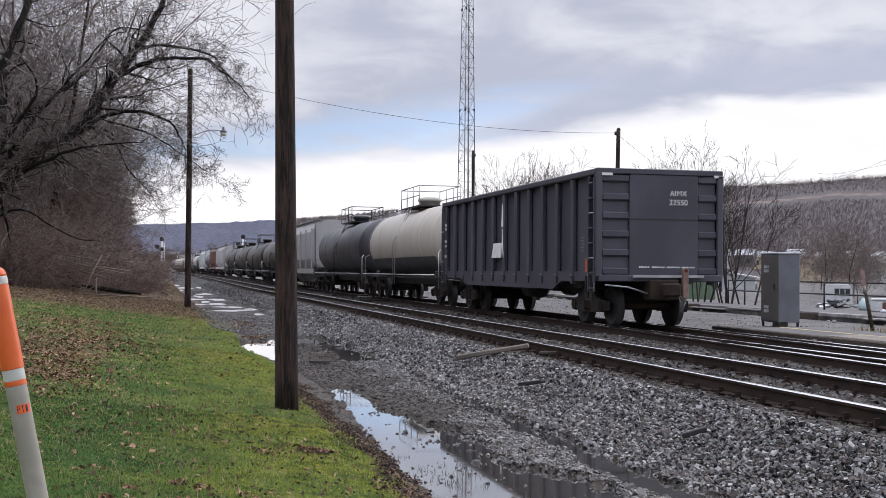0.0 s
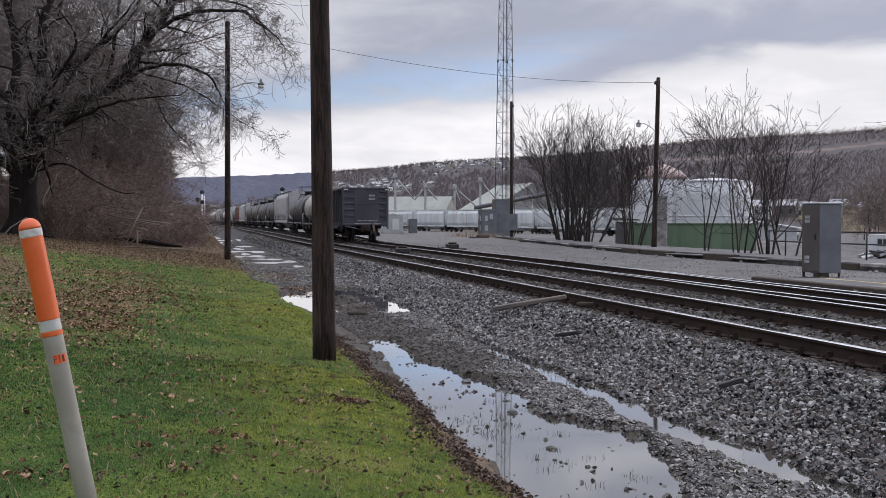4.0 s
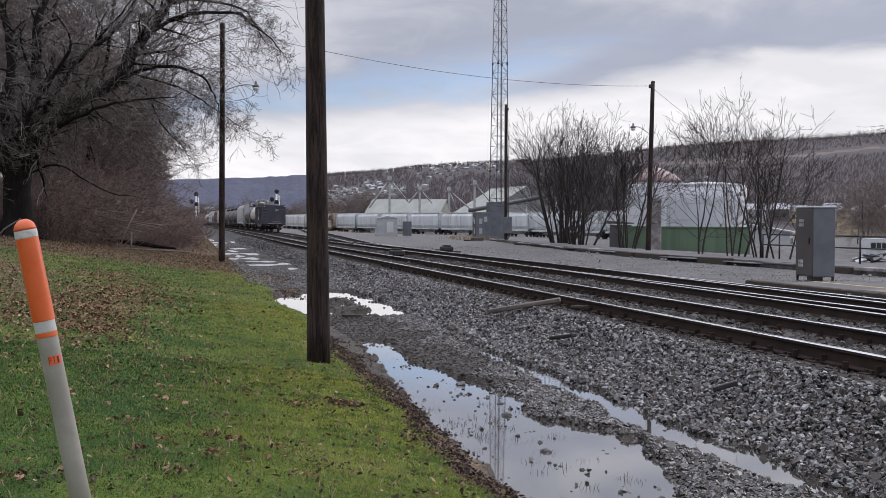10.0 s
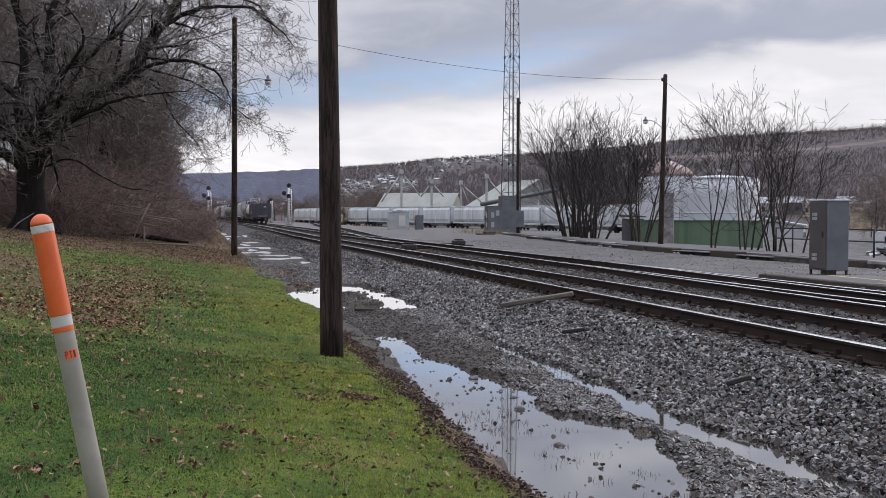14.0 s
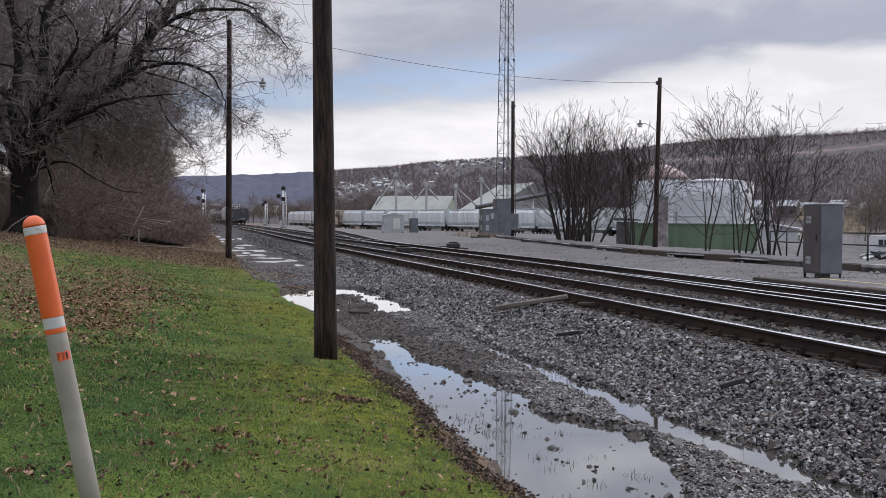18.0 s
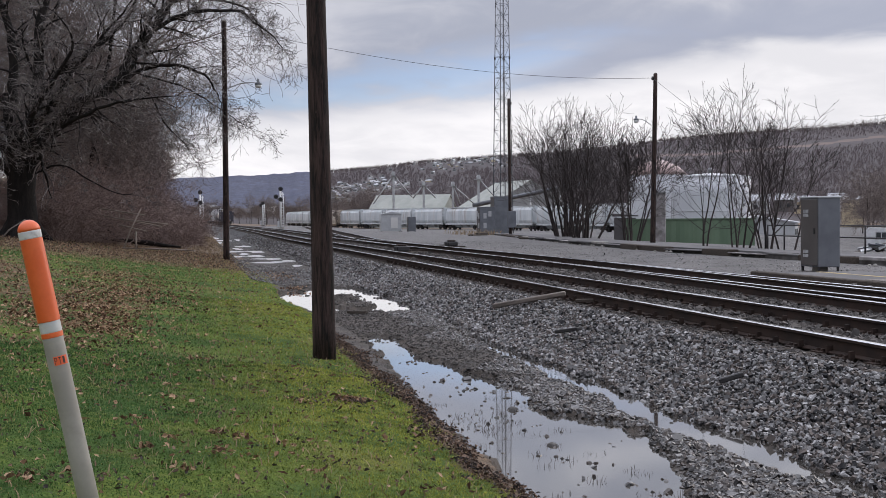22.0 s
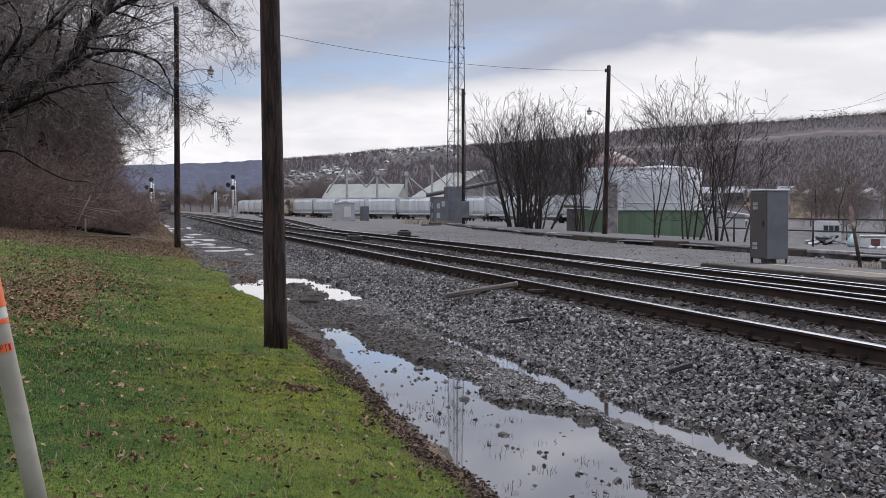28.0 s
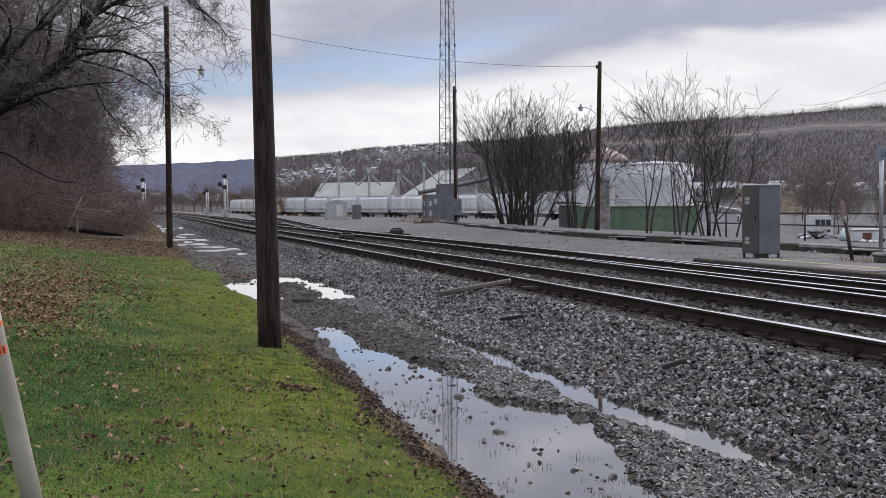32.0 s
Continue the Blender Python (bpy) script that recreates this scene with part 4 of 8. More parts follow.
def signal_mast(x, y, h, label, twin=True):
    t = thing("railway_signal", label, "signal", pose(x, y, high(x, y) - 0.2, 0, 0, 0), "line-side signals")
    part("base", Geo().box(-0.45, -0.45, 0, 0.45, 0.45, 0.5, bev=0.03), "concrete", t)
    part("mast", Geo().tube([(0, 0, 0.5), (0, 0, h)], 0.15, 8), "white_paint", t)
    for s in (-0.24, 0.24):
        part("ladder_rail", Geo().tube([(s + 0.32, -0.1, 0.4), (s * 0.8 + 0.18, -0.1, h - 0.3)], 0.075, 5), "white_paint", t)
    for k in range(int(h / 0.42)):
        z = 0.7 + k * 0.42
        if z < h - 0.4:
            part("rung", Geo().tube([(0.06, -0.1, z), (0.58, -0.1, z)], 0.05, 4), "white_paint", t)
    for z, dx in ((h + 0.25, 0.0), (h - 1.45, 0.0), (h - 1.0, -0.75)) if twin else ((h - 0.1, 0.0), (h - 0.6, -0.5)):
        hd = part("signal_head", Geo().lathe([(0.14, -0.1), (0.30, -0.12), (0.30, -0.2)], 16, "y", (dx, -0.1, z)), "dark_metal", t, "round black signal head")
        part("back_plate", Geo().lathe([(0.36, -0.14), (0.36, -0.11)], 20, "y", (dx, -0.1, z)), "dark_metal", hd)
        part("hood", Geo().prism([(dx - 0.16, z + 0.02), (dx, z + 0.17), (dx + 0.16, z + 0.02), (dx, z + 0.12)], -0.6, -0.3, "y"), "dark_metal", hd)
        part("bracket", Geo().tube([(0, 0, z - 0.1), (dx, -0.1, z - 0.1)], 0.04, 5), "galv", hd)
    part("platform", Geo().box(-0.5, -0.5, h - 2.2, 0.6, 0.3, h - 2.14), "galv", t)
    part("cable_box", Geo().box(-0.55, -0.2, 0.5, -0.2, 0.2, 1.5, bev=0.02), "cab_light", t)


signal_mast(1.0, 200, 6.3, "tall railway signal on a ladder mast beside the brush")
signal_mast(13.6, 190, 6.4, "tall railway signal on a ladder mast beyond the tracks")
signal_mast(15.4, 272, 5.6, "distant railway signal on a thin mast", False)


# ---- old platform, its edge, railing and clutter ----
EDGE_Y = [-40, 20, 50, 66, 85, 105, 125]
EDGE_X = [20.1, 20.1, 20.25, 21.9, 24.6, 27.6, 30.5]
edge_x = lambda y: float(np.interp(y, EDGE_Y, EDGE_X))
g = Geo()
ys = list(np.arange(-40, 110.1, 5.0))
for a, b in zip(ys[:-1], ys[1:]):
    i = len(g.V)
    g.V += [(edge_x(a) + 0.42, a, 0.012), (edge_x(a) + 3.9, a, -0.06), (edge_x(b) + 3.9, b, -0.06), (edge_x(b) + 0.42, b, 0.012)]
    g.V += [(x, y, -0.5) for x, y, z in g.V[i:i + 4]]
    for f in ((0, 1, 2, 3), (0, 4, 5, 1), (1, 5, 6, 2), (2, 6, 7, 3), (3, 7, 4, 0)):
        g.face([i + k for k in f])
plat = tagged(new("pavement", g.mesh("pavement", "asphalt")), "worn grey asphalt of the old platform", "pavement", kind="structure")
rnd = random.Random(5)
kerb = thing("platform_edge", "crumbling low concrete and timber platform edge", "kerb", kind="structure")
y = -2.0
while y < 108:
    L = rnd.uniform(2.2, 4.2)
    timber = rnd.random() < 0.22
    h = rnd.uniform(-0.09, 0.05)
    sl = math.degrees(math.atan((edge_x(y + L) - edge_x(y)) / L))
    g = Geo().box(-0.04 + rnd.uniform(-0.09, 0.09), 0.03 + rnd.uniform(0, 0.12), -0.075 if not timber else -0.40, 0.42, L - 0.03, h, bev=0.02)
    if not timber:
        part("face_block", Geo().box(0.06, 0.01, -0.42, 0.40, L - 0.01, -0.078), "kerb_face", kerb, "dark face block", pose(edge_x(y), y, 0, 0, 0, -sl))
    part("edge_block", g, "tie_wood" if timber else ("concrete", "block_pale", "asphalt")[int(L * 10) % 3], kerb, "dark timber baulk" if timber else "", pose(edge_x(y), y, 0, rnd.uniform(-0.4, 0.4), rnd.uniform(-2, 2), -sl))
    y += L
for k in range(44):
    y = rnd.uniform(27, 95)
    g = Geo()
    s = rnd.uniform(0.04, 0.10)
    g.lathe([(s * 0.8, 0), (s, s * 0.35), (s * 0.7, s * 0.9), (s * 0.3, s * 1.1)], 5)
    g.V = [(a * rnd.uniform(0.6, 1.3), b * rnd.uniform(0.6, 1.3), c * rnd.uniform(0.8, 1.1)) for a, b, c in g.V]
    g.S = [False] * len(g.F)
    o = tagged(new("concrete_lump", g.mesh("concrete_lump", "concrete")), "broken lump of pale concrete at the platform edge", "rubble", "rubble at the platform edge")
    o.matrix_basis = pose(edge_x(y) - rnd.uniform(0.05, 0.5), y, high(20, y) - 0.01, 0, 0, rnd.uniform(0, 360))

fence = thing("railing", "dark steel pipe railing on the old platform", "railing")
px = [(23.6, 20.5), (23.55, 24.5), (23.5, 28.5), (23.45, 33.0), (23.42, 37.8), (23.7, 44.2), (24.0, 46.2)]
for x, y in px:
    part("post", Geo().tube([(x, y, -0.15), (x, y, 0.98)], 0.035, 8), "dark_metal", fence)
for z in (0.95, 0.52):
    for a, b in zip(px[:-1], px[1:]):
        part("rail", Geo().tube([(*a, z), (*b, z)], 0.028, 6), "dark_metal", fence)
tp = thing("fence_post", "tall thin dark steel post beside the railing", "post", pose(24.1, 46.6, -0.1))
part("shaft", Geo().tube([(0, 0, 0), (0, 0, 2.6)], 0.04, 8), "dark_metal", tp)
part("cap", Geo().lathe([(0.05, 2.6), (0.03, 2.66)], 8), "dark_metal", tp)

cross = thing("boarded_crossing", "low boarded platform with a worn yellow line beside the rails", "platform", kind="structure")
part("slab", Geo().box(13.65, -20, -0.30, 16.1, 26.4, -0.09, bev=0.02), "asphalt", cross)
part("edge_timber", Geo().box(13.40, -20, -0.32, 13.645, 26.7, -0.06, bev=0.02), "tie_wood", cross, "dark edge timber")
part("yellow_line", Geo().box(14.95, -20, -0.0895, 15.10, 26.3, -0.084), "yellow", cross, "worn yellow line")
for k in range(7):
    part("board", Geo().box(13.75, 20.0 + k * 0.32, -0.09, 14.6, 20.28 + k * 0.32, -0.055, bev=0.008), "old_wood", cross)

lp = thing("leaning_post", "dark rotten wooden post leaning over with a frayed pale top", "post", pose(17.16, 25.56, -0.14, 0, -12, 0))
part("shaft", Geo().tube([(0, 0, 0), (0.0, 0, 0.5), (0.01, 0.02, 0.95)], [0.05, 0.046, 0.04], 8), "tie_wood", lp)
part("pale_band", Geo().tube([(0.01, 0.02, 0.95), (0.0, 0.02, 1.12)], [0.045, 0.045], 8), "post_white", lp, "scuffed white band")
g = Geo().box(-0.075, -0.012, 1.10, 0.065, 0.012, 1.50).box(-0.05, -0.014, 1.48, 0.03, 0.010, 1.57)
g.V = [(x + 0.02 * math.sin(9 * z), y, z) for x, y, z in g.V]
part("torn_board", g, "frayed", lp, "torn faded red board")
gp = thing("station_sign", "blue-grey station name board on a slim steel post", "sign", pose(17.24, 24.52, -0.15))
part("post", Geo().tube([(0, 0, 0.2), (0, 0, 2.77)], 0.050, 10), "galv", gp)
part("foot", Geo().box(-0.13, -0.13, 0, 0.13, 0.13, 0.17, bev=0.02), "kerb_face", gp)
part("base_plate", Geo().box(-0.16, -0.16, 0.17, 0.16, 0.16, 0.24, bev=0.015), "concrete", gp)
part("board", Geo().box(-0.075, -2.5, 2.44, -0.050, 0.06, 2.77, bev=0.006), "sign_blue", gp, "pale blue-grey name board")
part("post", Geo().tube([(0, -2.4, 0.2), (0, -2.4, 2.77)], 0.050, 10), "galv", gp)
cu = bpy.data.curves.new("lettering", "FONT")
cu.body, cu.size, cu.extrude = "Lewistown", 0.235, 0.002
tx = bpy.data.objects.new("lettering", cu)
scene.collection.objects.link(tx)
me = bpy.data.meshes.new_from_object(tx.evaluated_get(bpy.context.evaluated_depsgraph_get()))
bpy.data.objects.remove(tx)
me.materials.clear()
me.materials.append(M["sign_ink"])
part("lettering", me, None, gp, "dark blue lettering", pose(-0.079, -0.10, 2.53, 90, 0, -90))



# ---- tanks, grain plant and sheds beyond the platform ----
def tank(x, y, r, h, z, roof, label, mat="tank_white", roofmat=None):
    t = thing("storage_tank", label, "tank", pose(x, y, z), "storage tanks")
    part("shell", Geo().lathe([(r, 0)] + [(r, h * k / 4) for k in range(1, 5)], 40), mat, t)
    part("roof", Geo().lathe([(r + 0.05, h), (r * 0.7, h + roof * 0.55), (r * 0.3, h + roof * 0.9), (0.3, h + roof)], 40), roofmat or mat, t)
    part("roof_vent", Geo().lathe([(0.22, h + roof - 0.1), (0.22, h + roof + 0.3), (0.35, h + roof + 0.32), (0.1, h + roof + 0.5)], 12), "galv", t)
    for k in (2, 4):
        part("ring", Geo().lathe([(r + 0.03, h * k / 4 - 0.06), (r + 0.05, h * k / 4 - 0.03), (r + 0.03, h * k / 4)], 40), mat, t)
    lad = part("ladder", Geo().tube([(-r - 0.1, -0.25, 0.3), (-r - 0.1, -0.25, h)], 0.03, 5).tube([(-r - 0.1, 0.25, 0.3), (-r - 0.1, 0.25, h)], 0.03, 5), "galv", t)
    for k in range(int(h / 0.5)):
        part("rung", Geo().tube([(-r - 0.1, -0.25, 0.5 + k * 0.5), (-r - 0.1, 0.25, 0.5 + k * 0.5)], 0.02, 4), "galv", lad)
    return t


tank(44.4, 96, 3.45, 5.9, -1.0, 0.35, "white steel storage tank with a shallow cone roof")
tank(54.3, 132, 3.5, 7.7, -1.2, 1.9, "pale storage tank with a faded red dome roof", "tank_white", "tank_red")
gw = thing("containment_wall", "green painted sheet wall round the tanks", "wall", pose(40.2, 90, -1.0, 0, 0, -28))
for k in range(15):
    part("panel", Geo().prism([(0, 0), (0.34, -0.05), (0.699, 0)], 0, 2.19, "z").box(0, 0.002, 0, 0.699, 0.1, 2.2), "green_wall", gw, at=pose(-5.7 + k * 0.70, 0, 0))
part("coping", Geo().box(-5.8, -0.1, 2.2, 4.9, 0.14, 2.3), "green_wall", gw)
bl = thing("pump_house", "narrow weathered pale concrete block tower before the tanks", "building", pose(36.3, 88.0, -1.0, 0, 0, -25))
part("wall", Geo().box(-0.5, -0.5, 0, 0.5, 0.5, 4.3), "block_pale", bl)
part("roof", Geo().box(-0.58, -0.58, 4.3, 0.58, 0.58, 4.42), "roof_grey", bl)
bl = thing("small_shed", "small dark timber shed among the trees", "building", pose(35.7, 94.0, -1.0, 0, 0, -22))
part("wall", Geo().box(-0.9, -0.8, 0, 0.9, 0.8, 2.4), "roof_dark", bl)
part("roof", Geo().prism([(-1.1, 2.5), (1.1, 2.5), (1.1, 2.6), (-1.1, 2.75)], -0.95, 0.95, "y"), "roof_dark", bl)


def shed(name, x, y, z, L, W, h, rise, rz, wall, roof, label, windows=0, monitor=False):
    t = thing(name, label, "building", pose(x, y, z, 0, 0, rz), "far buildings")
    g = Geo().prism([(-W / 2, 0), (W / 2, 0), (W / 2, h), (0, h + rise), (-W / 2, h)], -L / 2, L / 2, "y")
    part("wall", g, wall, t)
    for s in (-1, 1):
        part("roof", Geo().prism([(0, h + rise + 0.02), (s * (W / 2 + 0.3), h - 0.1), (s * (W / 2 + 0.3), h + 0.08), (0, h + rise + 0.22)], -L / 2 - 0.3, L / 2 + 0.3, "y"), roof, t)
    if monitor:
        part("monitor", Geo().prism([(-W * 0.12, h + rise * 0.7), (W * 0.12, h + rise * 0.7), (W * 0.12, h + rise + 0.7), (0, h + rise + 1.1), (-W * 0.12, h + rise + 0.7)], -L / 2 + 1, L / 2 - 1, "y"), "roof_grey", t)
    for k in range(windows):
        yy = -L / 2 + L * (k + 0.5) / windows
        for s in (-1, 1):
            part("window", Geo().box(s * W / 2 - 0.05, yy - 0.5, h * 0.35, s * W / 2 + 0.05, yy + 0.5, h * 0.7), "glass_dark", t)
    return t


shed("grain_store", 61.5, 331, -1.0, 22, 14, 5.0, 4.6, 60, "store_wall", "store_wall", "dull green-grey grain store with a sheet roof")
shed("grain_store", 95, 345, -1.0, 26, 32, 4.4, 9.6, 8, "roof_grey", "store_wall", "broad grain store with a steep grey sheet roof")


def elevator_leg(x, y, h, arms, label):
    t = thing("elevator_leg", label, "grain elevator", pose(x, y, -1.0), "grain elevator legs")
    part("trunk", Geo().box(-0.28, -0.25, 0, 0.28, 0.25, h), "leg_steel", t)
    part("head", Geo().prism([(-0.45, h), (0.45, h), (0.5, h + 0.6), (0.25, h + 1.1), (-0.25, h + 1.1), (-0.5, h + 0.6)], -0.5, 0.5, "y"), "leg_steel", t)
    part("head_platform", Geo().box(-1.1, -0.8, h - 0.2, 1.1, 0.8, h - 0.1), "galv", t)
    for dx, dz in arms:
        part("spout", Geo().tube([(0, 0, h + 0.2), (dx, 0, h - dz)], 0.18, 8), "leg_steel", t)
    return t


elevator_leg(53.6, 318, 14.8, ((-5.6, 7.8), (5.2, 6.0)), "galvanised bucket elevator leg with two long spouts")
elevator_leg(62.4, 320, 12.2, ((-3.0, 3.6), (3.4, 3.6)), "galvanised bucket elevator leg")
elevator_leg(70.3, 318, 12.0, ((6.0, 5.0), (2.0, 5.0)), "galvanised bucket elevator leg with a long spout")
elevator_leg(77.6, 318, 13.9, ((5.0, 5.4),), "galvanised bucket elevator leg with one spout")
cv = thing("conveyor", "inclined steel conveyor gallery above the sheds", "conveyor", pose(0, 0, 0))
a, b = Vector((76, 318, 5.5)), Vector((104, 300, 11.5))
part("gallery", Geo().tube([tuple(a), tuple(b)], 0.6, 6), "cab_grey", cv)
for s in (0.25, 0.5, 0.75):
    q = a.lerp(b, s)
    part("trestle", Geo().tube([(q.x, q.y, -1.2), tuple(q)], 0.2, 5), "galv", cv)
shed("warehouse", 76, 150, -2.2, 16, 11, 2.9, 0.8, -30, "shed_pale", "roof_pale", "low white warehouse behind the trees", 4)
shed("yellow_building", 182, 300, -1.5, 8, 6, 7.0, 0.9, -32, "shed_tan", "roof_grey", "cream building with rows of windows", 3)
shed("yellow_building", 196, 290, -1.5, 8, 9, 5.0, 1.2, -32, "shed_pale", "roof_grey", "pale building beyond the yard", 3)
for k in range(8):
    px = (0.512, 0.538, 0.558, 0.59, 0.62, 0.648, 0.68, 0.71)[k]
    y = 360 + 9 * (k % 3)
    shed("row_house", px * y, y, 3.0 + 0.5 * (k % 2), 6.0, 5.5, 4.2, 1.9, 60 - 12 * k, ("shed_pale", "roof_dark", "shed_tan")[k % 3], "roof_pale", "pale-roofed row house beyond the yard", 2)


# junk heaped behind the railing
def lump(name, x, y, sx, sy, sz, mat, label, cat, seed):
    r = random.Random(seed)
    g = Geo().lathe([(0.30, 0.0), (0.50, 0.12), (0.52, 0.40), (0.42, 0.75), (0.20, 0.95), (0.05, 1.0)], 12)
    g.V = [(a * sx * (1 + r.uniform(-0.15, 0.15)), b * sy * (1 + r.uniform(-0.15, 0.15)), c * sz * (1 + r.uniform(-0.1, 0.1))) for a, b, c in g.V]
    o = tagged(new(name, g.mesh(name, mat)), label, cat, "junk behind the railing")
    o.matrix_basis = pose(x, y, high(x, y) - 0.01, 0, 0, r.uniform(0, 360))


ch = thing("plastic_chest", "grubby white plastic chest with a dull red panel", "chest", pose(27.9, 40.7, high(27.9, 40.7), 0, 0, -34), "junk behind the railing")
part("body", Geo().box(-0.52, -0.3, 0.0, 0.52, 0.3, 0.44, bev=0.05), "plastic_white", ch)
part("lid", Geo().box(-0.54, -0.32, 0.445, 0.54, 0.32, 0.53, bev=0.03), "plastic_white", ch)
part("red_panel", Geo().box(-0.10, -0.312, 0.10, 0.24, -0.302, 0.38), "boxcar_red", ch, "dull red panel")
lump("plastic_drum", 28.4, 42.9, 0.40, 0.40, 0.50, "plastic_aqua", "pale aqua plastic drum among the junk", "drum", 1)
for k, (x, y, w, h) in enumerate(((27.0, 39.5, 0.22, 0.13), (27.4, 39.6, 0.18, 0.11), (27.7, 39.7, 0.16, 0.12), (29.6, 40.9, 0.34, 0.2))):
    lump("rubbish_bag", x, y, w, w, h, "plastic_white", "small white rubbish bag among the junk", "bag", 10 + k)
for k, (x, y, w, h) in enumerate(((29.6, 42.2, 0.34, 0.42), (29.2, 41.6, 0.4, 0.24), (29.9, 43.8, 0.3, 0.3))):
    lump("dark_tub", x, y, w, w, h, "dark_metal", "dark plastic tub among the junk", "tub", 20 + k)
cp = thing("truck_cap", "white truck cap with dark windows standing behind the railing", "truck cap", pose(31.9, 50.3, high(31.9, 50.3), 0, 0, -32), "junk behind the railing")
part("shell", Geo().prism([(-0.66, 0), (0.66, 0), (0.64, 0.85), (0.52, 1.08), (-0.50, 1.10), (-0.64, 0.9)], -0.9, 0.9, "y"), "plastic_white", cp)
for k in range(3):
    part("window", Geo().box(-0.14 + k * 0.24, -0.915, 0.58, 0.06 + k * 0.24, -0.902, 0.88), "glass_dark", cp)
part("window_frame", Geo().box(-0.18, -0.912, 0.54, 0.60, -0.901, 0.92), "cab_light", cp)
hp = thing("scrap_heap", "low heap of grey boards and scrap behind the railing", "scrap", pose(29.3, 46.2, high(29.3, 46.2), 0, 0, -35), "junk behind the railing")
rs = random.Random(8)
for k in range(22):
    L, w, x = rs.uniform(0.3, 1.0), rs.uniform(0.05, 0.22), rs.uniform(-0.7, 0.7)
    part("scrap_piece", Geo().box(-L / 2, -w / 2, 0, L / 2, w / 2, rs.uniform(0.02, 0.12)), ("galv", "old_wood", "cab_grey", "dark_metal")[k % 4], hp, "", pose(x, rs.uniform(-0.3, 0.3), rs.uniform(0.0, 0.34 - 0.3 * abs(x)), rs.uniform(-25, 25), rs.uniform(-25, 25), rs.uniform(-60, 60)))


# ---- covered hoppers standing on the yard track ----
def hopper_bodies(L, W, top, bot, mat):
    """Rounded-side covered hopper: outline of the shell as a prism along y."""
    prof = [(-W * 0.42, bot), (W * 0.42, bot), (W * 0.49, bot + 0.5), (W * 0.5, (bot + top) / 2), (W * 0.49, top - 0.75), (W * 0.40, top - 0.25), (W * 0.2, top), (-W * 0.2, top), (-W * 0.40, top - 0.25), (-W * 0.49, top - 0.75), (-W * 0.5, (bot + top) / 2), (-W * 0.49, bot + 0.5)]
    return Geo().prism(prof, -L / 2, L / 2, "y")


def wheelset(parent, y, label=""):
    w = part("wheelset", Geo().tube([(-0.78, 0, 0), (0.78, 0, 0)], 0.09, 10), "rust", parent, label, pose(0, y, 0.46))
    for s in (-1, 1):
        part("wheel", Geo().lathe([(0.10, -0.09), (0.14, -0.07), (0.36, -0.02), (0.39, -0.06), (0.46, -0.065), (0.475, 0.05), (0.50, 0.06), (0.50, 0.085), (0.12, 0.09)], 28, "x", (-s * 0.0 + s * 0.753, 0, 0)) if s < 0 else Geo().lathe([(0.12, -0.09), (0.50, -0.085), (0.50, -0.06), (0.475, -0.05), (0.46, 0.065), (0.39, 0.06), (0.36, 0.02), (0.14, 0.07), (0.10, 0.09)], 28, "x", (0.753, 0, 0)), ["dark_metal"], w, "worn steel wheel")
    return w


def bogie(parent, y):
    b = part("truck", Geo().box(-0.95, -0.22, 0.52, 0.95, 0.22, 0.84, bev=0.03), "dark_metal", parent, "cast steel truck", pose(0, y, 0))
    for s in (-1, 1):
        X = s * 0.98
        g = Geo()
        g.prism([(-1.05, 0.36), (-0.75, 0.36), (-0.35, 0.30), (0.35, 0.30), (0.75, 0.36), (1.05, 0.36), (1.08, 0.58), (0.55, 0.66), (0.3, 0.85), (-0.3, 0.85), (-0.55, 0.66), (-1.08, 0.58)], X - 0.07, X + 0.07, "x")
        part("side_frame", g, "dark_metal", b)
        for k in (-0.14, 0.0, 0.14):
            part("spring", Geo().lathe([(0.06, 0.34), (0.07, 0.42), (0.055, 0.5), (0.07, 0.58), (0.06, 0.64)], 8, "z", (X + s * 0.05, k, 0)), "rust", b)
        for yy in (-0.89, 0.89):
            part("bearing_cap", Geo().lathe([(0.13, -0.06), (0.15, 0.04), (0.08, 0.09)], 12, "x", (X + s * 0.05, yy, 0.46)), "rust", b)
    return [wheelset(parent, y + k) for k in (-0.89, 0.89)]


def couplers(t, L, z=0.86):
    for s in (-1, 1):
        c = part("coupler", Geo().box(-0.09, s * (L / 2 - 0.5) - 0.55, z - 0.09, 0.09, s * (L / 2 - 0.5) + 0.55, z + 0.09, bev=0.02), "rust", t)
        part("knuckle", Geo().box(-0.20, s * (L / 2 + 0.05) - 0.14, z - 0.16, 0.18, s * (L / 2 + 0.05) + 0.16, z + 0.16, bev=0.05), "rust", c)
        part("air_hose", Geo().tube([(0.35, s * (L / 2 - 0.35), z - 0.1), (0.38, s * (L / 2 - 0.1), z - 0.3), (0.2, s * (L / 2 + 0.05), z - 0.5)], 0.025, 6), "wire", c)


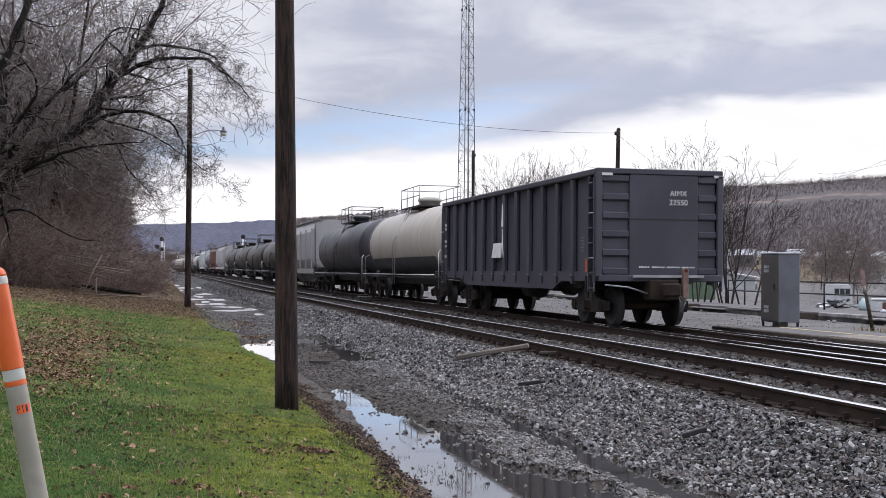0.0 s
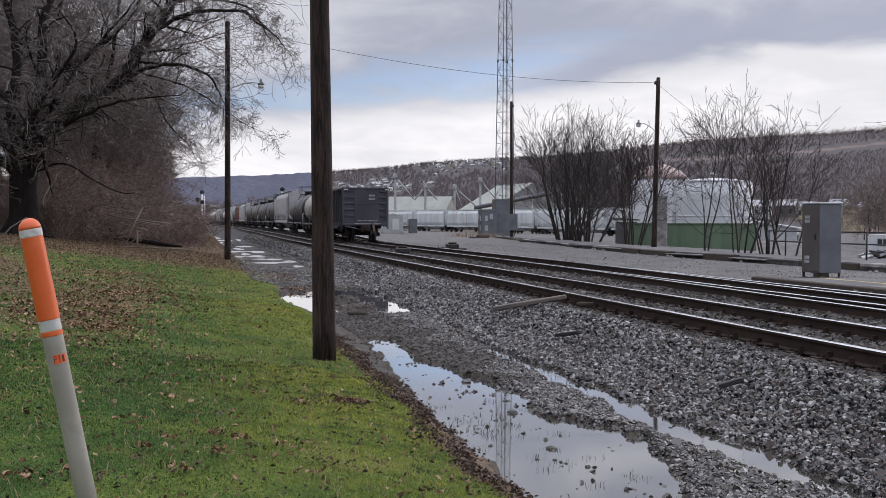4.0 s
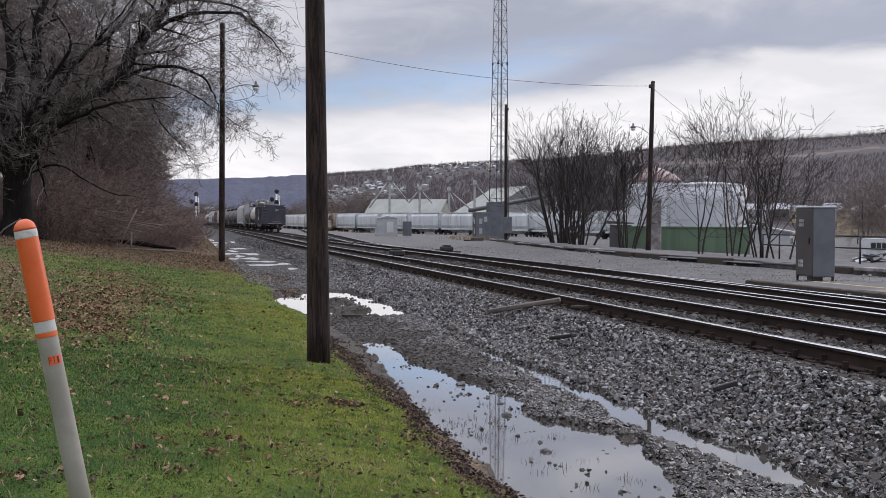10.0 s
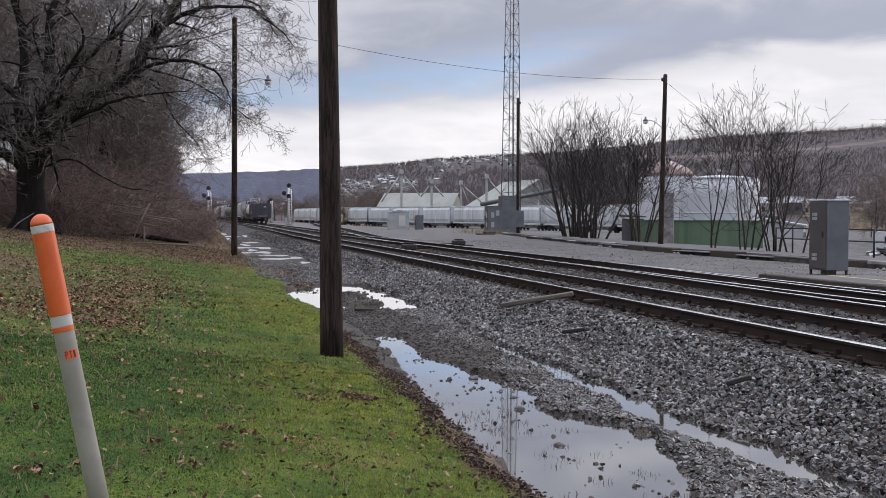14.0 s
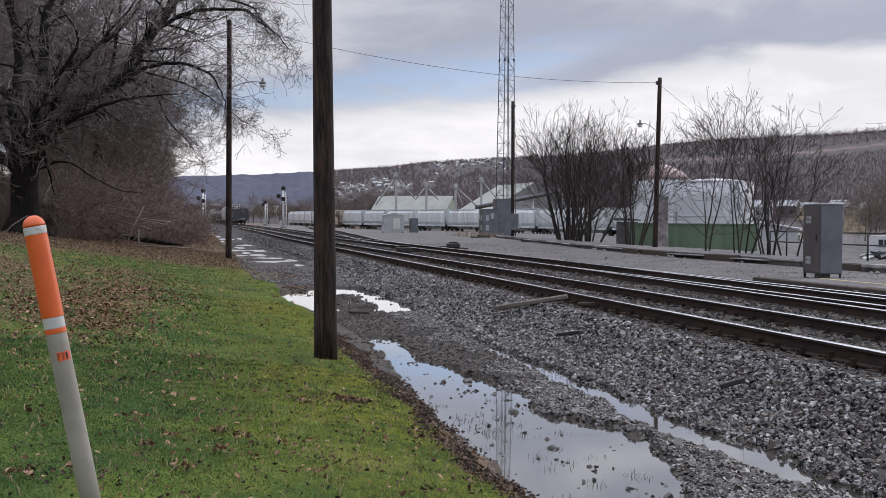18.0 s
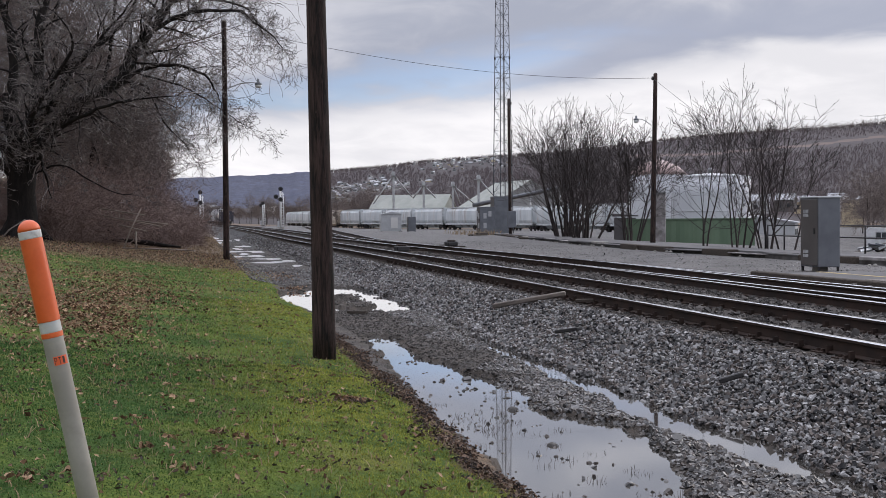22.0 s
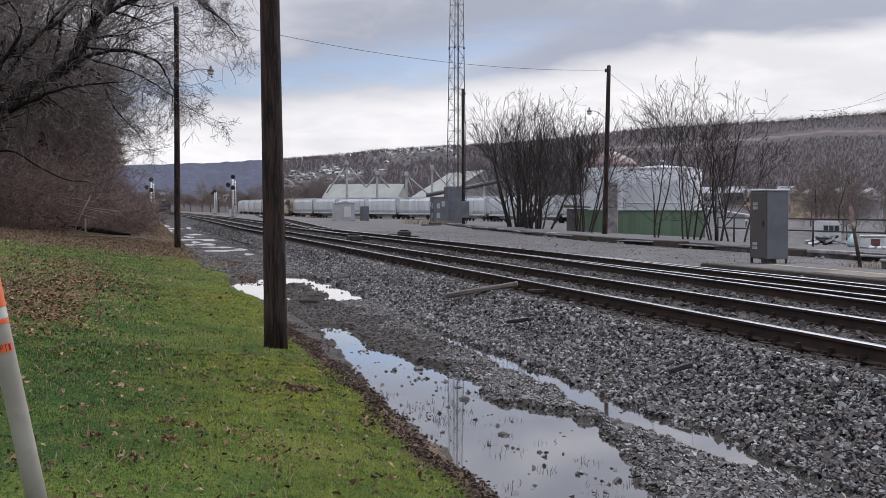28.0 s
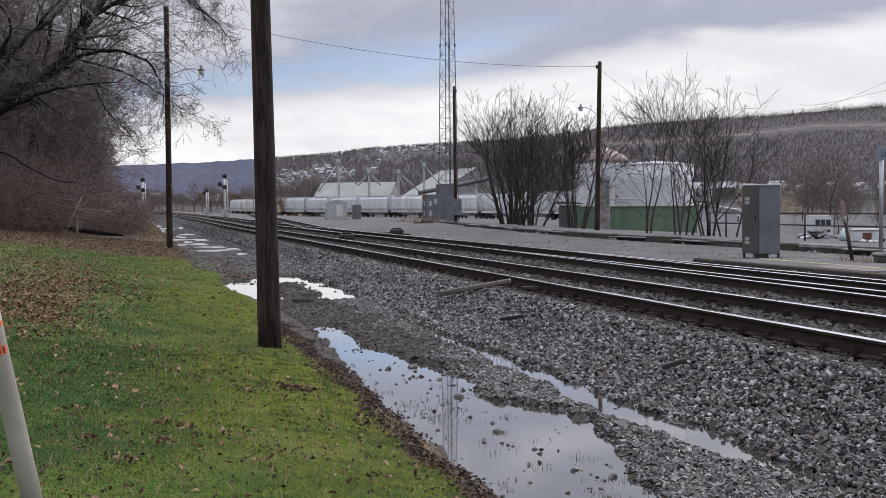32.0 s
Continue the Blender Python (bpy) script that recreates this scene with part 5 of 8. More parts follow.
def hopper_car(mat, label, L=12.4, top=4.45, group="", posts=6):
    t = thing("hopper_car", label, "railway car", group=group)
    B = L - 1.6
    part("shell", hopper_bodies(B, 3.1, top, 1.45, mat), mat, t)
    for k in range(posts + 1):
        y = -B / 2 + B * k / posts
        for s in (-1, 1):
            part("side_post", Geo().box(s * 1.55 - 0.045, y - 0.05, 1.4, s * 1.55 + 0.045, y + 0.05, top - 0.55), mat, t)
    for s in (-1, 1):
        part("side_sill", Geo().box(s * 1.48 - 0.06, -L / 2 + 0.5, 1.05, s * 1.48 + 0.06, L / 2 - 0.5, 1.38), mat, t)
        part("end_sheet", Geo().prism([(-1.3, 1.6), (1.3, 1.6), (1.4, top - 0.6), (-1.4, top - 0.6)], s * B / 2 - 0.03, s * B / 2 + 0.03, "y"), mat, t)
        part("end_platform", Geo().box(-1.5, s * (L / 2 - 0.7) - 0.3, 1.08, 1.5, s * (L / 2 - 0.7) + 0.3, 1.16), "dark_metal", t)
        for x in (-1.35, 1.35):
            part("end_ladder", Geo().tube([(x, s * (L / 2 - 0.55), 1.1), (x, s * (B / 2 + 0.1), top - 0.3)], 0.03, 5), "dark_metal", t)
    for k in range(3):
        y = (k - 1) * B * 0.28
        part("hopper_bay", Geo().prism([(-1.3, 1.5), (1.3, 1.5), (0.35, 0.45), (-0.35, 0.45)], y - B * 0.11, y + B * 0.11, "y"), mat, t)
    part("centre_sill", Geo().box(-0.28, -L / 2 + 0.3, 0.78, 0.28, L / 2 - 0.3, 1.08), "dark_metal", t)
    part("roof_hatch", Geo().box(-0.3, -B * 0.42, top, 0.3, B * 0.42, top + 0.10), mat, t)
    for s in (-1, 1):
        part("running_board", Geo().box(s * 0.95 - 0.25, -B / 2, top + 0.02, s * 0.95 + 0.25, B / 2, top + 0.06), "galv", t)
    couplers(t, L)
    bogie(t, -L / 2 + 1.9), bogie(t, L / 2 - 1.9)
    return t


def line_text(body, size, mat, parent, at, label):
    cu = bpy.data.curves.new("lettering", "FONT")
    cu.body, cu.size, cu.extrude, cu.align_x = body, size, 0.002, "CENTER"
    ob = bpy.data.objects.new("lettering", cu)
    scene.collection.objects.link(ob)
    me = bpy.data.meshes.new_from_object(ob.evaluated_get(bpy.context.evaluated_depsgraph_get()))
    bpy.data.objects.remove(ob)
    me.materials.clear()
    me.materials.append(M[mat])
    return part("lettering", me, None, parent, label, at)


# ---- the passing freight train; each car's own y axis points the way it runs ----
def gondola():
    L, B, W, zT, zS = 15.7, 14.4, 3.1, 3.58, 1.16
    t = thing("gondola_car", "tall faded black steel gondola with ribbed sides and white lettering", "railway car")
    h = W / 2
    for s in (-1, 1):
        x = s * (h - 0.14)
        part("side_sheet", Geo().box(min(x, x - s * 0.02), -B / 2, zS, max(x, x - s * 0.02), B / 2, zT), "black_paint", t)
        part("top_chord", Geo().box(s * (h - 0.08) - 0.09, -B / 2 - 0.03, zT - 0.14, s * (h - 0.08) + 0.09, B / 2 + 0.03, zT, bev=0.02), "black_paint", t)
        part("side_sill", Geo().prism([(-B / 2, zS + 0.10), (B / 2, zS + 0.10), (B / 2, zS - 0.12), (B / 2 - 2.4, zS - 0.14), (B / 2 - 3.0, zS - 0.34), (-B / 2 + 3.0, zS - 0.34), (-B / 2 + 2.4, zS - 0.14), (-B / 2, zS - 0.12)], s * (h - 0.10) - 0.05, s * (h - 0.10) + 0.05, "x"), "black_paint", t)
        for k in range(13):
            y = -B / 2 + 0.45 + (B - 0.9) * k / 12
            w = 0.11 if k % 12 else 0.08
            part("side_rib", Geo().box(min(s * (h - 0.14), s * h), y - w * 0.75, zS - 0.06, max(s * (h - 0.14), s * h), y + w * 0.75, zT - 0.14, bev=0.035), "black_paint", t)
            part("rib_foot", Geo().prism([(y - 0.08, zS - 0.06), (y + 0.08, zS - 0.06), (y + 0.04, zS - 0.20), (y - 0.04, zS - 0.20)], s * (h - 0.06) - 0.05, s * (h - 0.06) + 0.05, "x"), "black_paint", t)
            part("bolt_row", Geo().box(s * (h + 0.002) - 0.006, y - 0.035, zS + 0.0, s * (h + 0.002) + 0.006, y + 0.035, zS + 0.03), "galv", t)
        for e in (-1, 1):
            lad = part("ladder", Geo().box(s * (h + 0.01) - 0.02, e * (B / 2 - 0.02) - 0.02, zS - 0.35, s * (h + 0.01) + 0.02, e * (B / 2 - 0.02) + 0.02, zT - 0.2).box(s * (h + 0.01) - 0.02, e * (B / 2 - 0.36) - 0.02, zS - 0.35, s * (h + 0.01) + 0.02, e * (B / 2 - 0.36) + 0.02, zT - 0.2), "black_paint", t)
            for k in range(8):
                z = zS - 0.28 + k * 0.34
                part("rung", Geo().tube([(s * (h + 0.03), e * (B / 2 - 0.02), z), (s * (h + 0.03), e * (B / 2 - 0.36), z)], 0.013, 6), "galv" if k % 3 == 2 else "black_paint", lad)
    # ends: corner posts, horizontal pockets, a plain middle panel
    for e in (-1, 1):
        y = e * B / 2
        part("end_sheet", Geo().box(-h + 0.12, min(y, y - e * 0.05), zS - 0.02, h - 0.12, max(y, y - e * 0.05), zT - 0.02), "black_paint", t)
        part("end_chord", Geo().box(-h, y - 0.09, zT - 0.12, h, y + 0.05, zT + 0.01, bev=0.015), "black_paint", t)
        part("middle_panel", Geo().box(-h + 0.80, min(y, y + e * 0.075), zS + 0.02, h - 0.62, max(y, y + e * 0.075), zT - 0.12, bev=0.012), "black_paint", t)
        for x in (-h + 0.07, h - 0.07):
            part("corner_post", Geo().box(x - 0.07, y - 0.10, zS - 0.02, x + 0.07, y + 0.075, zT - 0.1, bev=0.015), "black_paint", t)
        for k in range(6):
            z = zS + 0.03 + k * (zT - zS - 0.22) / 5.25
            part("end_rib", Geo().box(-h + 0.14, min(y, y + e * 0.07), z, -h + 0.80, max(y, y + e * 0.07), z + 0.16, bev=0.025), "black_paint", t)
            part("end_rib", Geo().box(h - 0.62, min(y, y + e * 0.07), z, h - 0.14, max(y, y + e * 0.07), z + 0.16, bev=0.025), "black_paint", t)
        part("end_sill", Geo().box(-h + 0.05, y - 0.15, zS - 0.12, h - 0.05, y + 0.04, zS + 0.03, bev=0.015), "black_paint", t)
        part("crossover_step", Geo().box(-0.72, y + e * 0.10 - 0.14, zS - 0.03, 1.0, y + e * 0.10 + 0.14, zS + 0.03), "galv", t, "pale steel crossover step")
        part("draft_box", Geo().box(-0.34, y - 0.35, 0.62, 0.34, y + 0.12, 1.08, bev=0.03), "rust", t)
        part("uncoupling_lever", Geo().tube([(-1.35, y + e * 0.12, zS - 0.2), (-0.8, y + e * 0.14, zS - 0.25), (0.0, y + e * 0.18, 0.66)], 0.02, 6), "galv", t)
        for x in (-h + 0.25, h - 0.10):
            part("grab_iron", Geo().box(x - 0.13, y + e * 0.09 - 0.01, zT - 0.16, x + 0.13, y + e * 0.09 + 0.02, zT - 0.10), "white_paint", t, "white painted grab iron")
        part("sill_step", Geo().box(-h - 0.02, y - e * 0.25 - 0.02, 0.62, -h + 0.02, y - e * 0.25 + 0.02, zS).box(-h - 0.02, y - e * 0.55 - 0.02, 0.62, -h + 0.02, y - e * 0.55 + 0.02, zS).box(-h - 0.03, y - e * 0.55, 0.6, -h + 0.03, y - e * 0.25, 0.64), "dark_metal", t)
    part("floor", Geo().box(-h + 0.16, -B / 2, zS - 0.08, h - 0.16, B / 2, zS - 0.02), "black_paint", t)
    part("load", Geo().box(-h + 0.18, -B / 2 + 0.06, zS - 0.02, h - 0.18, B / 2 - 0.06, zS + 1.2, bev=0.2), "rust", t, "low load of dark scrap inside")
    part("centre_sill", Geo().box(-0.3, -L / 2 + 0.4, 0.72, 0.3, L / 2 - 0.4, 1.08), "dark_metal", t)
    part("bolster", Geo().box(-1.3, -B / 2 + 1.45, 0.86, 1.3, -B / 2 + 1.95, 1.08), "dark_metal", t)
    part("bolster", Geo().box(-1.3, B / 2 - 1.95, 0.86, 1.3, B / 2 - 1.45, 1.08), "dark_metal", t)
    part("brake_cylinder", Geo().lathe([(0.16, -0.4), (0.18, -0.3), (0.18, 0.3), (0.08, 0.4)], 12, "y", (0.7, 0.6, 0.75)), "dark_metal", t)
    part("air_tank", Geo().lathe([(0.1, -0.7), (0.22, -0.6), (0.22, 0.6), (0.1, 0.7)], 14, "y", (-0.7, -0.4, 0.75)), "dark_metal", t)
    # end-of-train device on the rear coupler
    eot = part("rear_marker", Geo().box(0.46, -B / 2 - 0.30, 0.66, 0.60, -B / 2 - 0.16, 1.34, bev=0.02), "marker_tan", t, "rear marker box with a red lamp")
    part("marker_lens", Geo().lathe([(0.035, -0.04), (0.04, -0.02), (0.02, 0.0)], 12, "y", (0.53, -B / 2 - 0.28, 1.29)), "red_lens", eot)
    part("marker_pipe", Geo().tube([(0.54, -B / 2 - 0.2, 1.0), (0.54, -B / 2 - 0.22, 0.55)], 0.03, 6), "galv", eot)
    # rear lettering, faces the camera (the car's -y end)
    yy = -B / 2 - 0.079
    line_text("AIMX", 0.175, "white_paint", t, pose(0.44, yy, 2.99, 90, 0, 0), "white stencilled letters")
    line_text("22550", 0.185, "white_paint", t, pose(0.44, yy, 2.78, 90, 0, 0), "white stencilled numbers")
    g = Geo()
    for k in range(26):
        if k % 7 != 5:
            g.box(-0.52 + k * 0.053, yy - 0.002, zS + 0.19, -0.482 + k * 0.053, yy + 0.002, zS + 0.222)
    part("lettering_bar", g, "white_paint", t, "line of small white lettering")
    part("weld_seam", Geo().box(-h + 0.82, yy - 0.004, 2.44, h - 0.64, yy + 0.004, 2.46), "dark_metal", t)
    # white signs on the side that faces the camera (-x)
    X = -h - 0.004
    part("side_emblem", Geo().prism([(0.0, 1.64), (1.15, 1.64), (0.95, 2.06), (0.12, 2.06)], X - 0.004, X + 0.002, "x"), "white_paint", t, "white emblem", pose(0, -0.05, 0))
    part("side_emblem", Geo().prism([(-0.06, 1.64), (0.14, 1.64), (0.10, 2.45), (0.04, 2.45)], X - 0.004, X + 0.002, "x"), "white_paint", t, "white emblem", pose(0, -0.05, 0))
    part("side_emblem", Geo().prism([(-0.02, 2.52), (0.18, 2.52), (0.10, 3.17), (0.02, 3.17)], X - 0.004, X + 0.002, "x"), "white_paint", t, "white emblem", pose(0, -0.05, 0))
    for z in (2.75, 2.62, 2.2, 2.05, 1.7):
        part("side_mark", Geo().box(X - 0.003, 6.55, z, X + 0.001, 6.95, z + 0.09), "cab_light", t, "faded white side lettering")
    for k in range(5):
        part("side_mark", Geo().box(X - 0.003, -6.55, 1.72 + k * 0.075, X + 0.001, -6.33 + 0.05 * (k % 2), 1.755 + k * 0.075), "cab_grey", t, "small faded side lettering")
    part("side_mark", Geo().box(X - 0.003, -6.7, 1.25, X + 0.001, -6.63, 1.55), "orange", t, "small orange reflector strip")
    couplers(t, L)
    return t, L, bogie(t, -B / 2 + 1.75) + bogie(t, B / 2 - 1.75)


def tank_car(L, r, mat, label, lower=None, band=None):
    t = thing("tank_car", label, "railway car")
    B = L - 1.7
    zc = 1.0 + r
    prof = [(0.02, -B / 2)] + [(r * math.sin(a * math.pi / 16), -B / 2 + 0.62 * (1 - math.cos(a * math.pi / 16))) for a in range(1, 8)] + [(r, -B / 2 + 0.62)]
    prof = prof + [(a, -b) for a, b in reversed(prof)]
    part("barrel", Geo().lathe(prof, 36, "y", (0, 0, zc)), mat, t)
    if lower:
        g = Geo()
        ang = [math.radians(a) for a in range(-154, -25, 8)]
        R = r + 0.012
        for y in (-B / 2 + 0.7, B / 2 - 0.7):
            b = len(g.V)
            g.V += [(R * math.cos(a), y, zc + R * math.sin(a)) for a in ang]
        m = len(ang)
        for k in range(m - 1):
            g.face([k, k + 1, m + k + 1, m + k], 0, True)
        part("lower_band", g, lower, t, "black painted lower side")
    for k in (-0.28, 0.0, 0.28):
        part("weld_ring", Geo().lathe([(r, -0.03), (r + 0.012, 0.0), (r, 0.03)], 36, "y", (0, B * k, zc)), mat, t)
    if band:
        part("black_band", Geo().lathe([(r + 0.003, -0.18), (r + 0.006, 0.0), (r + 0.003, 0.18)], 36, "y", (0, B / 2 - 0.7, zc)), band, t, "black end band")
    top = zc + r
    part("manway", Geo().lathe([(0.42, top - 0.15), (0.42, top + 0.28), (0.5, top + 0.3), (0.5, top + 0.42), (0.2, top + 0.5)], 18), mat if not lower else "tank_cream", t)
    plat = part("top_platform", Geo().box(-0.85, -1.75, top + 0.02, 0.85, 1.75, top + 0.07), "dark_metal", t, "steel platform round the manway")
    for x in (-0.85, 0.85):
        for y in (-1.75, -0.6, 0.6, 1.75):
            part("rail_post", Geo().tube([(x, y, top + 0.05), (x, y, top + 0.85)], 0.022, 5), "dark_metal" if mat != "tank_cream" else "galv", plat)
        for z in (0.45, 0.85):
            part("hand_rail", Geo().tube([(x, -1.75, top + z), (x, 1.75, top + z)], 0.022, 5), "dark_metal" if mat != "tank_cream" else "galv", plat)
    for y in (-1.75, 1.75):
        part("hand_rail", Geo().tube([(-0.85, y, top + 0.85), (0.85, y, top + 0.85)], 0.022, 5), "dark_metal" if mat != "tank_cream" else "galv", plat)
    for s in (-1, 1):
        lad = part("side_ladder", Geo().tube([(s * 0.85, -0.22, top), (s * (r + 0.1), -0.22, zc), (s * (r + 0.12), -0.22, 0.7)], 0.022, 5).tube([(s * 0.85, 0.22, top), (s * (r + 0.1), 0.22, zc), (s * (r + 0.12), 0.22, 0.7)], 0.022, 5), "galv" if mat == "tank_cream" else "dark_metal", t)
        part("walkway", Geo().box(s * 1.35 - 0.16, -L / 2 + 0.6, 0.98, s * 1.35 + 0.16, L / 2 - 0.6, 1.03), "dark_metal", t)
        part("side_rail", Geo().tube([(s * 1.52, -L / 2 + 0.6, 1.10), (s * 1.52, L / 2 - 0.6, 1.10)], 0.025, 6), "galv", t, "pale hand rail along the walkway")
        part("cradle", Geo().box(-1.1, s * (B / 2 - 1.2) - 0.35, 0.80, 1.1, s * (B / 2 - 1.2) + 0.35, 1.25, bev=0.04), "dark_metal", t)
        part("end_platform", Geo().box(-1.45, s * (L / 2 - 0.75) - 0.28, 0.95, 1.45, s * (L / 2 - 0.75) + 0.28, 1.02), "dark_metal", t)
        for x in (-1.4, 1.4):
            part("grab_iron", Geo().tube([(x, s * (L / 2 - 0.5), 0.6), (x, s * (L / 2 - 0.5), 1.9), (x * 0.9, s * (L / 2 - 0.75), 2.0)], 0.022, 5), "galv", t, "white grab iron")
    part("centre_sill", Geo().box(-0.3, -L / 2 + 0.3, 0.70, 0.3, L / 2 - 0.3, 1.02), "dark_metal", t)
    part("bottom_outlet", Geo().lathe([(0.25, 0.6), (0.3, 0.75), (0.3, 1.1)], 12), "dark_metal", t)
    couplers(t, L)
    bogie(t, -L / 2 + 1.95), bogie(t, L / 2 - 1.95)
    return t


TRAIN = []          # (object, distance of its middle ahead of the train's rear end)
g1, gl, g_wheels = gondola()
s = 15.05
TRAIN.append((g1, 7.2))


def couple(ob, L):
    global s
    TRAIN.append((ob, s + L / 2))
    s += L


cream = tank_car(15.8, 1.42, "tank_cream", "cream tank car with a black lower side and rust streaks", "tank_black", "tank_black")
couple(cream, 15.8)
black = tank_car(17.4, 1.42, "tank_black", "glossy black tank car with a railed platform on top")
couple(black, 17.4)
grey = hopper_car("hopper_grey", "dusty grey covered hopper car", 19.4, 4.45)
couple(grey, 19.4)
brown = tank_car(18.6, 1.42, "tank_brown", "faded brownish-black tank car in the middle of the train")
couple(brown, 18.6)
for k in range(3):
    couple(copy_thing(brown, Matrix()), 18.6)
light = copy_thing(grey, Matrix())
tagged(light, "pale grey covered hopper car")
couple(light, 19.4)
red = hopper_car("boxcar_red", "oxide red covered hopper car", 17.4, 4.4)
couple(red, 17.4)
couple(copy_thing(black, Matrix()), 17.4)
pale = hopper_car("hopper_white", "chalky white covered hopper car", 17.4, 4.45)
couple(pale, 17.4)
for k in range(9):
    kind = (black, cream, black, grey, black, cream, cream, cream, black, pale, black, grey)[k]
    couple(copy_thing(kind, Matrix()), 19.4 if kind is grey else 15.8 if kind is cream else 17.4)
    tagged(TRAIN[-1][0], {black: "distant black tank car", cream: "distant cream tank car", grey: "distant grey hopper car", pale: "distant white hopper car"}[kind])

# the standing rake of white hoppers in the yard
RX, RY = [68.5, 61.0, 57.7, 45.5, 36.8, 34.0, 31.5], [165, 215, 237, 272, 305, 345, 400]
pts = [(float(np.interp(v, RY, RX)), float(v)) for v in np.arange(168, 400, 0.5)]
acc, last, nxt, k = 0.0, pts[0], 4.0, 0
for p in pts[1:]:
    acc += math.dist(p, last)
    if acc >= nxt and k < 17:
        kind = "hopper_cream" if k in (10, 11) else "hopper_white"
        key = "yard_" + kind
        if key not in bpy.data.objects:
            src = hopper_car(kind, "cream covered hopper car standing in the yard" if kind == "hopper_cream" else "white covered hopper car standing in the yard", 13.6, 4.6, "hoppers standing in the yard", 2)
            src.name = key
            ob = src
        else:
            ob = copy_thing(bpy.data.objects[key], Matrix())
        dx, dy = p[0] - last[0], p[1] - last[1]
        ob.matrix_basis = pose(p[0], p[1], -0.62 + 0.5 * (p[1] - 237) / 150, 0, 0, math.degrees(math.atan2(-dx, dy)))
        k += 1
        nxt += 13.9
    last = p
for ob in bpy.data.objects:
    if ob.name.startswith("yard_hopper"):
        ob.name = "hopper_car"
yr = thing("yard_track", "yard track under the standing hoppers", "track", kind="structure")
yl = lambda y: float(np.interp(y, RY, RX))
for off in (-0.753, 0.753):
    part("rail", Geo().tube([(yl(y) + off, y, -0.70 + 0.5 * (y - 237) / 150) for y in range(180, 400, 8)], 0.07, 4), "rust", yr)

SPEED, REAR = 13.3, 24.73


def motions():
    times = [0, 0.5, 1] + [2 + 1.5 * k for k in range(20)] + [32]
    for ob, ahead in TRAIN:
        rows = []
        for t in times:
            y = REAR + SPEED * t + ahead
            sl = float(shift(y + 4) - shift(y - 4)) / 8
            rise = float(grade(y + 6) - grade(y - 6)) / 12
            rows.append((t, pose(X2 + float(shift(y)), y, float(grade(y)), math.degrees(math.atan(rise)), 0, -math.degrees(math.atan(sl)))))
        walk(ob, rows)
    # the gondola's wheels roll for as long as they can be told apart, then on at the same rate
    for w in g_wheels:
        b = w.matrix_basis.translation.copy()
        n = 640
        walk(w, [(32.0 * k / n, pose(b.x, b.y, b.z, -math.degrees(SPEED * 32.0 * k / n / 0.475) % 360, 0, 0)) for k in range(n + 1)])


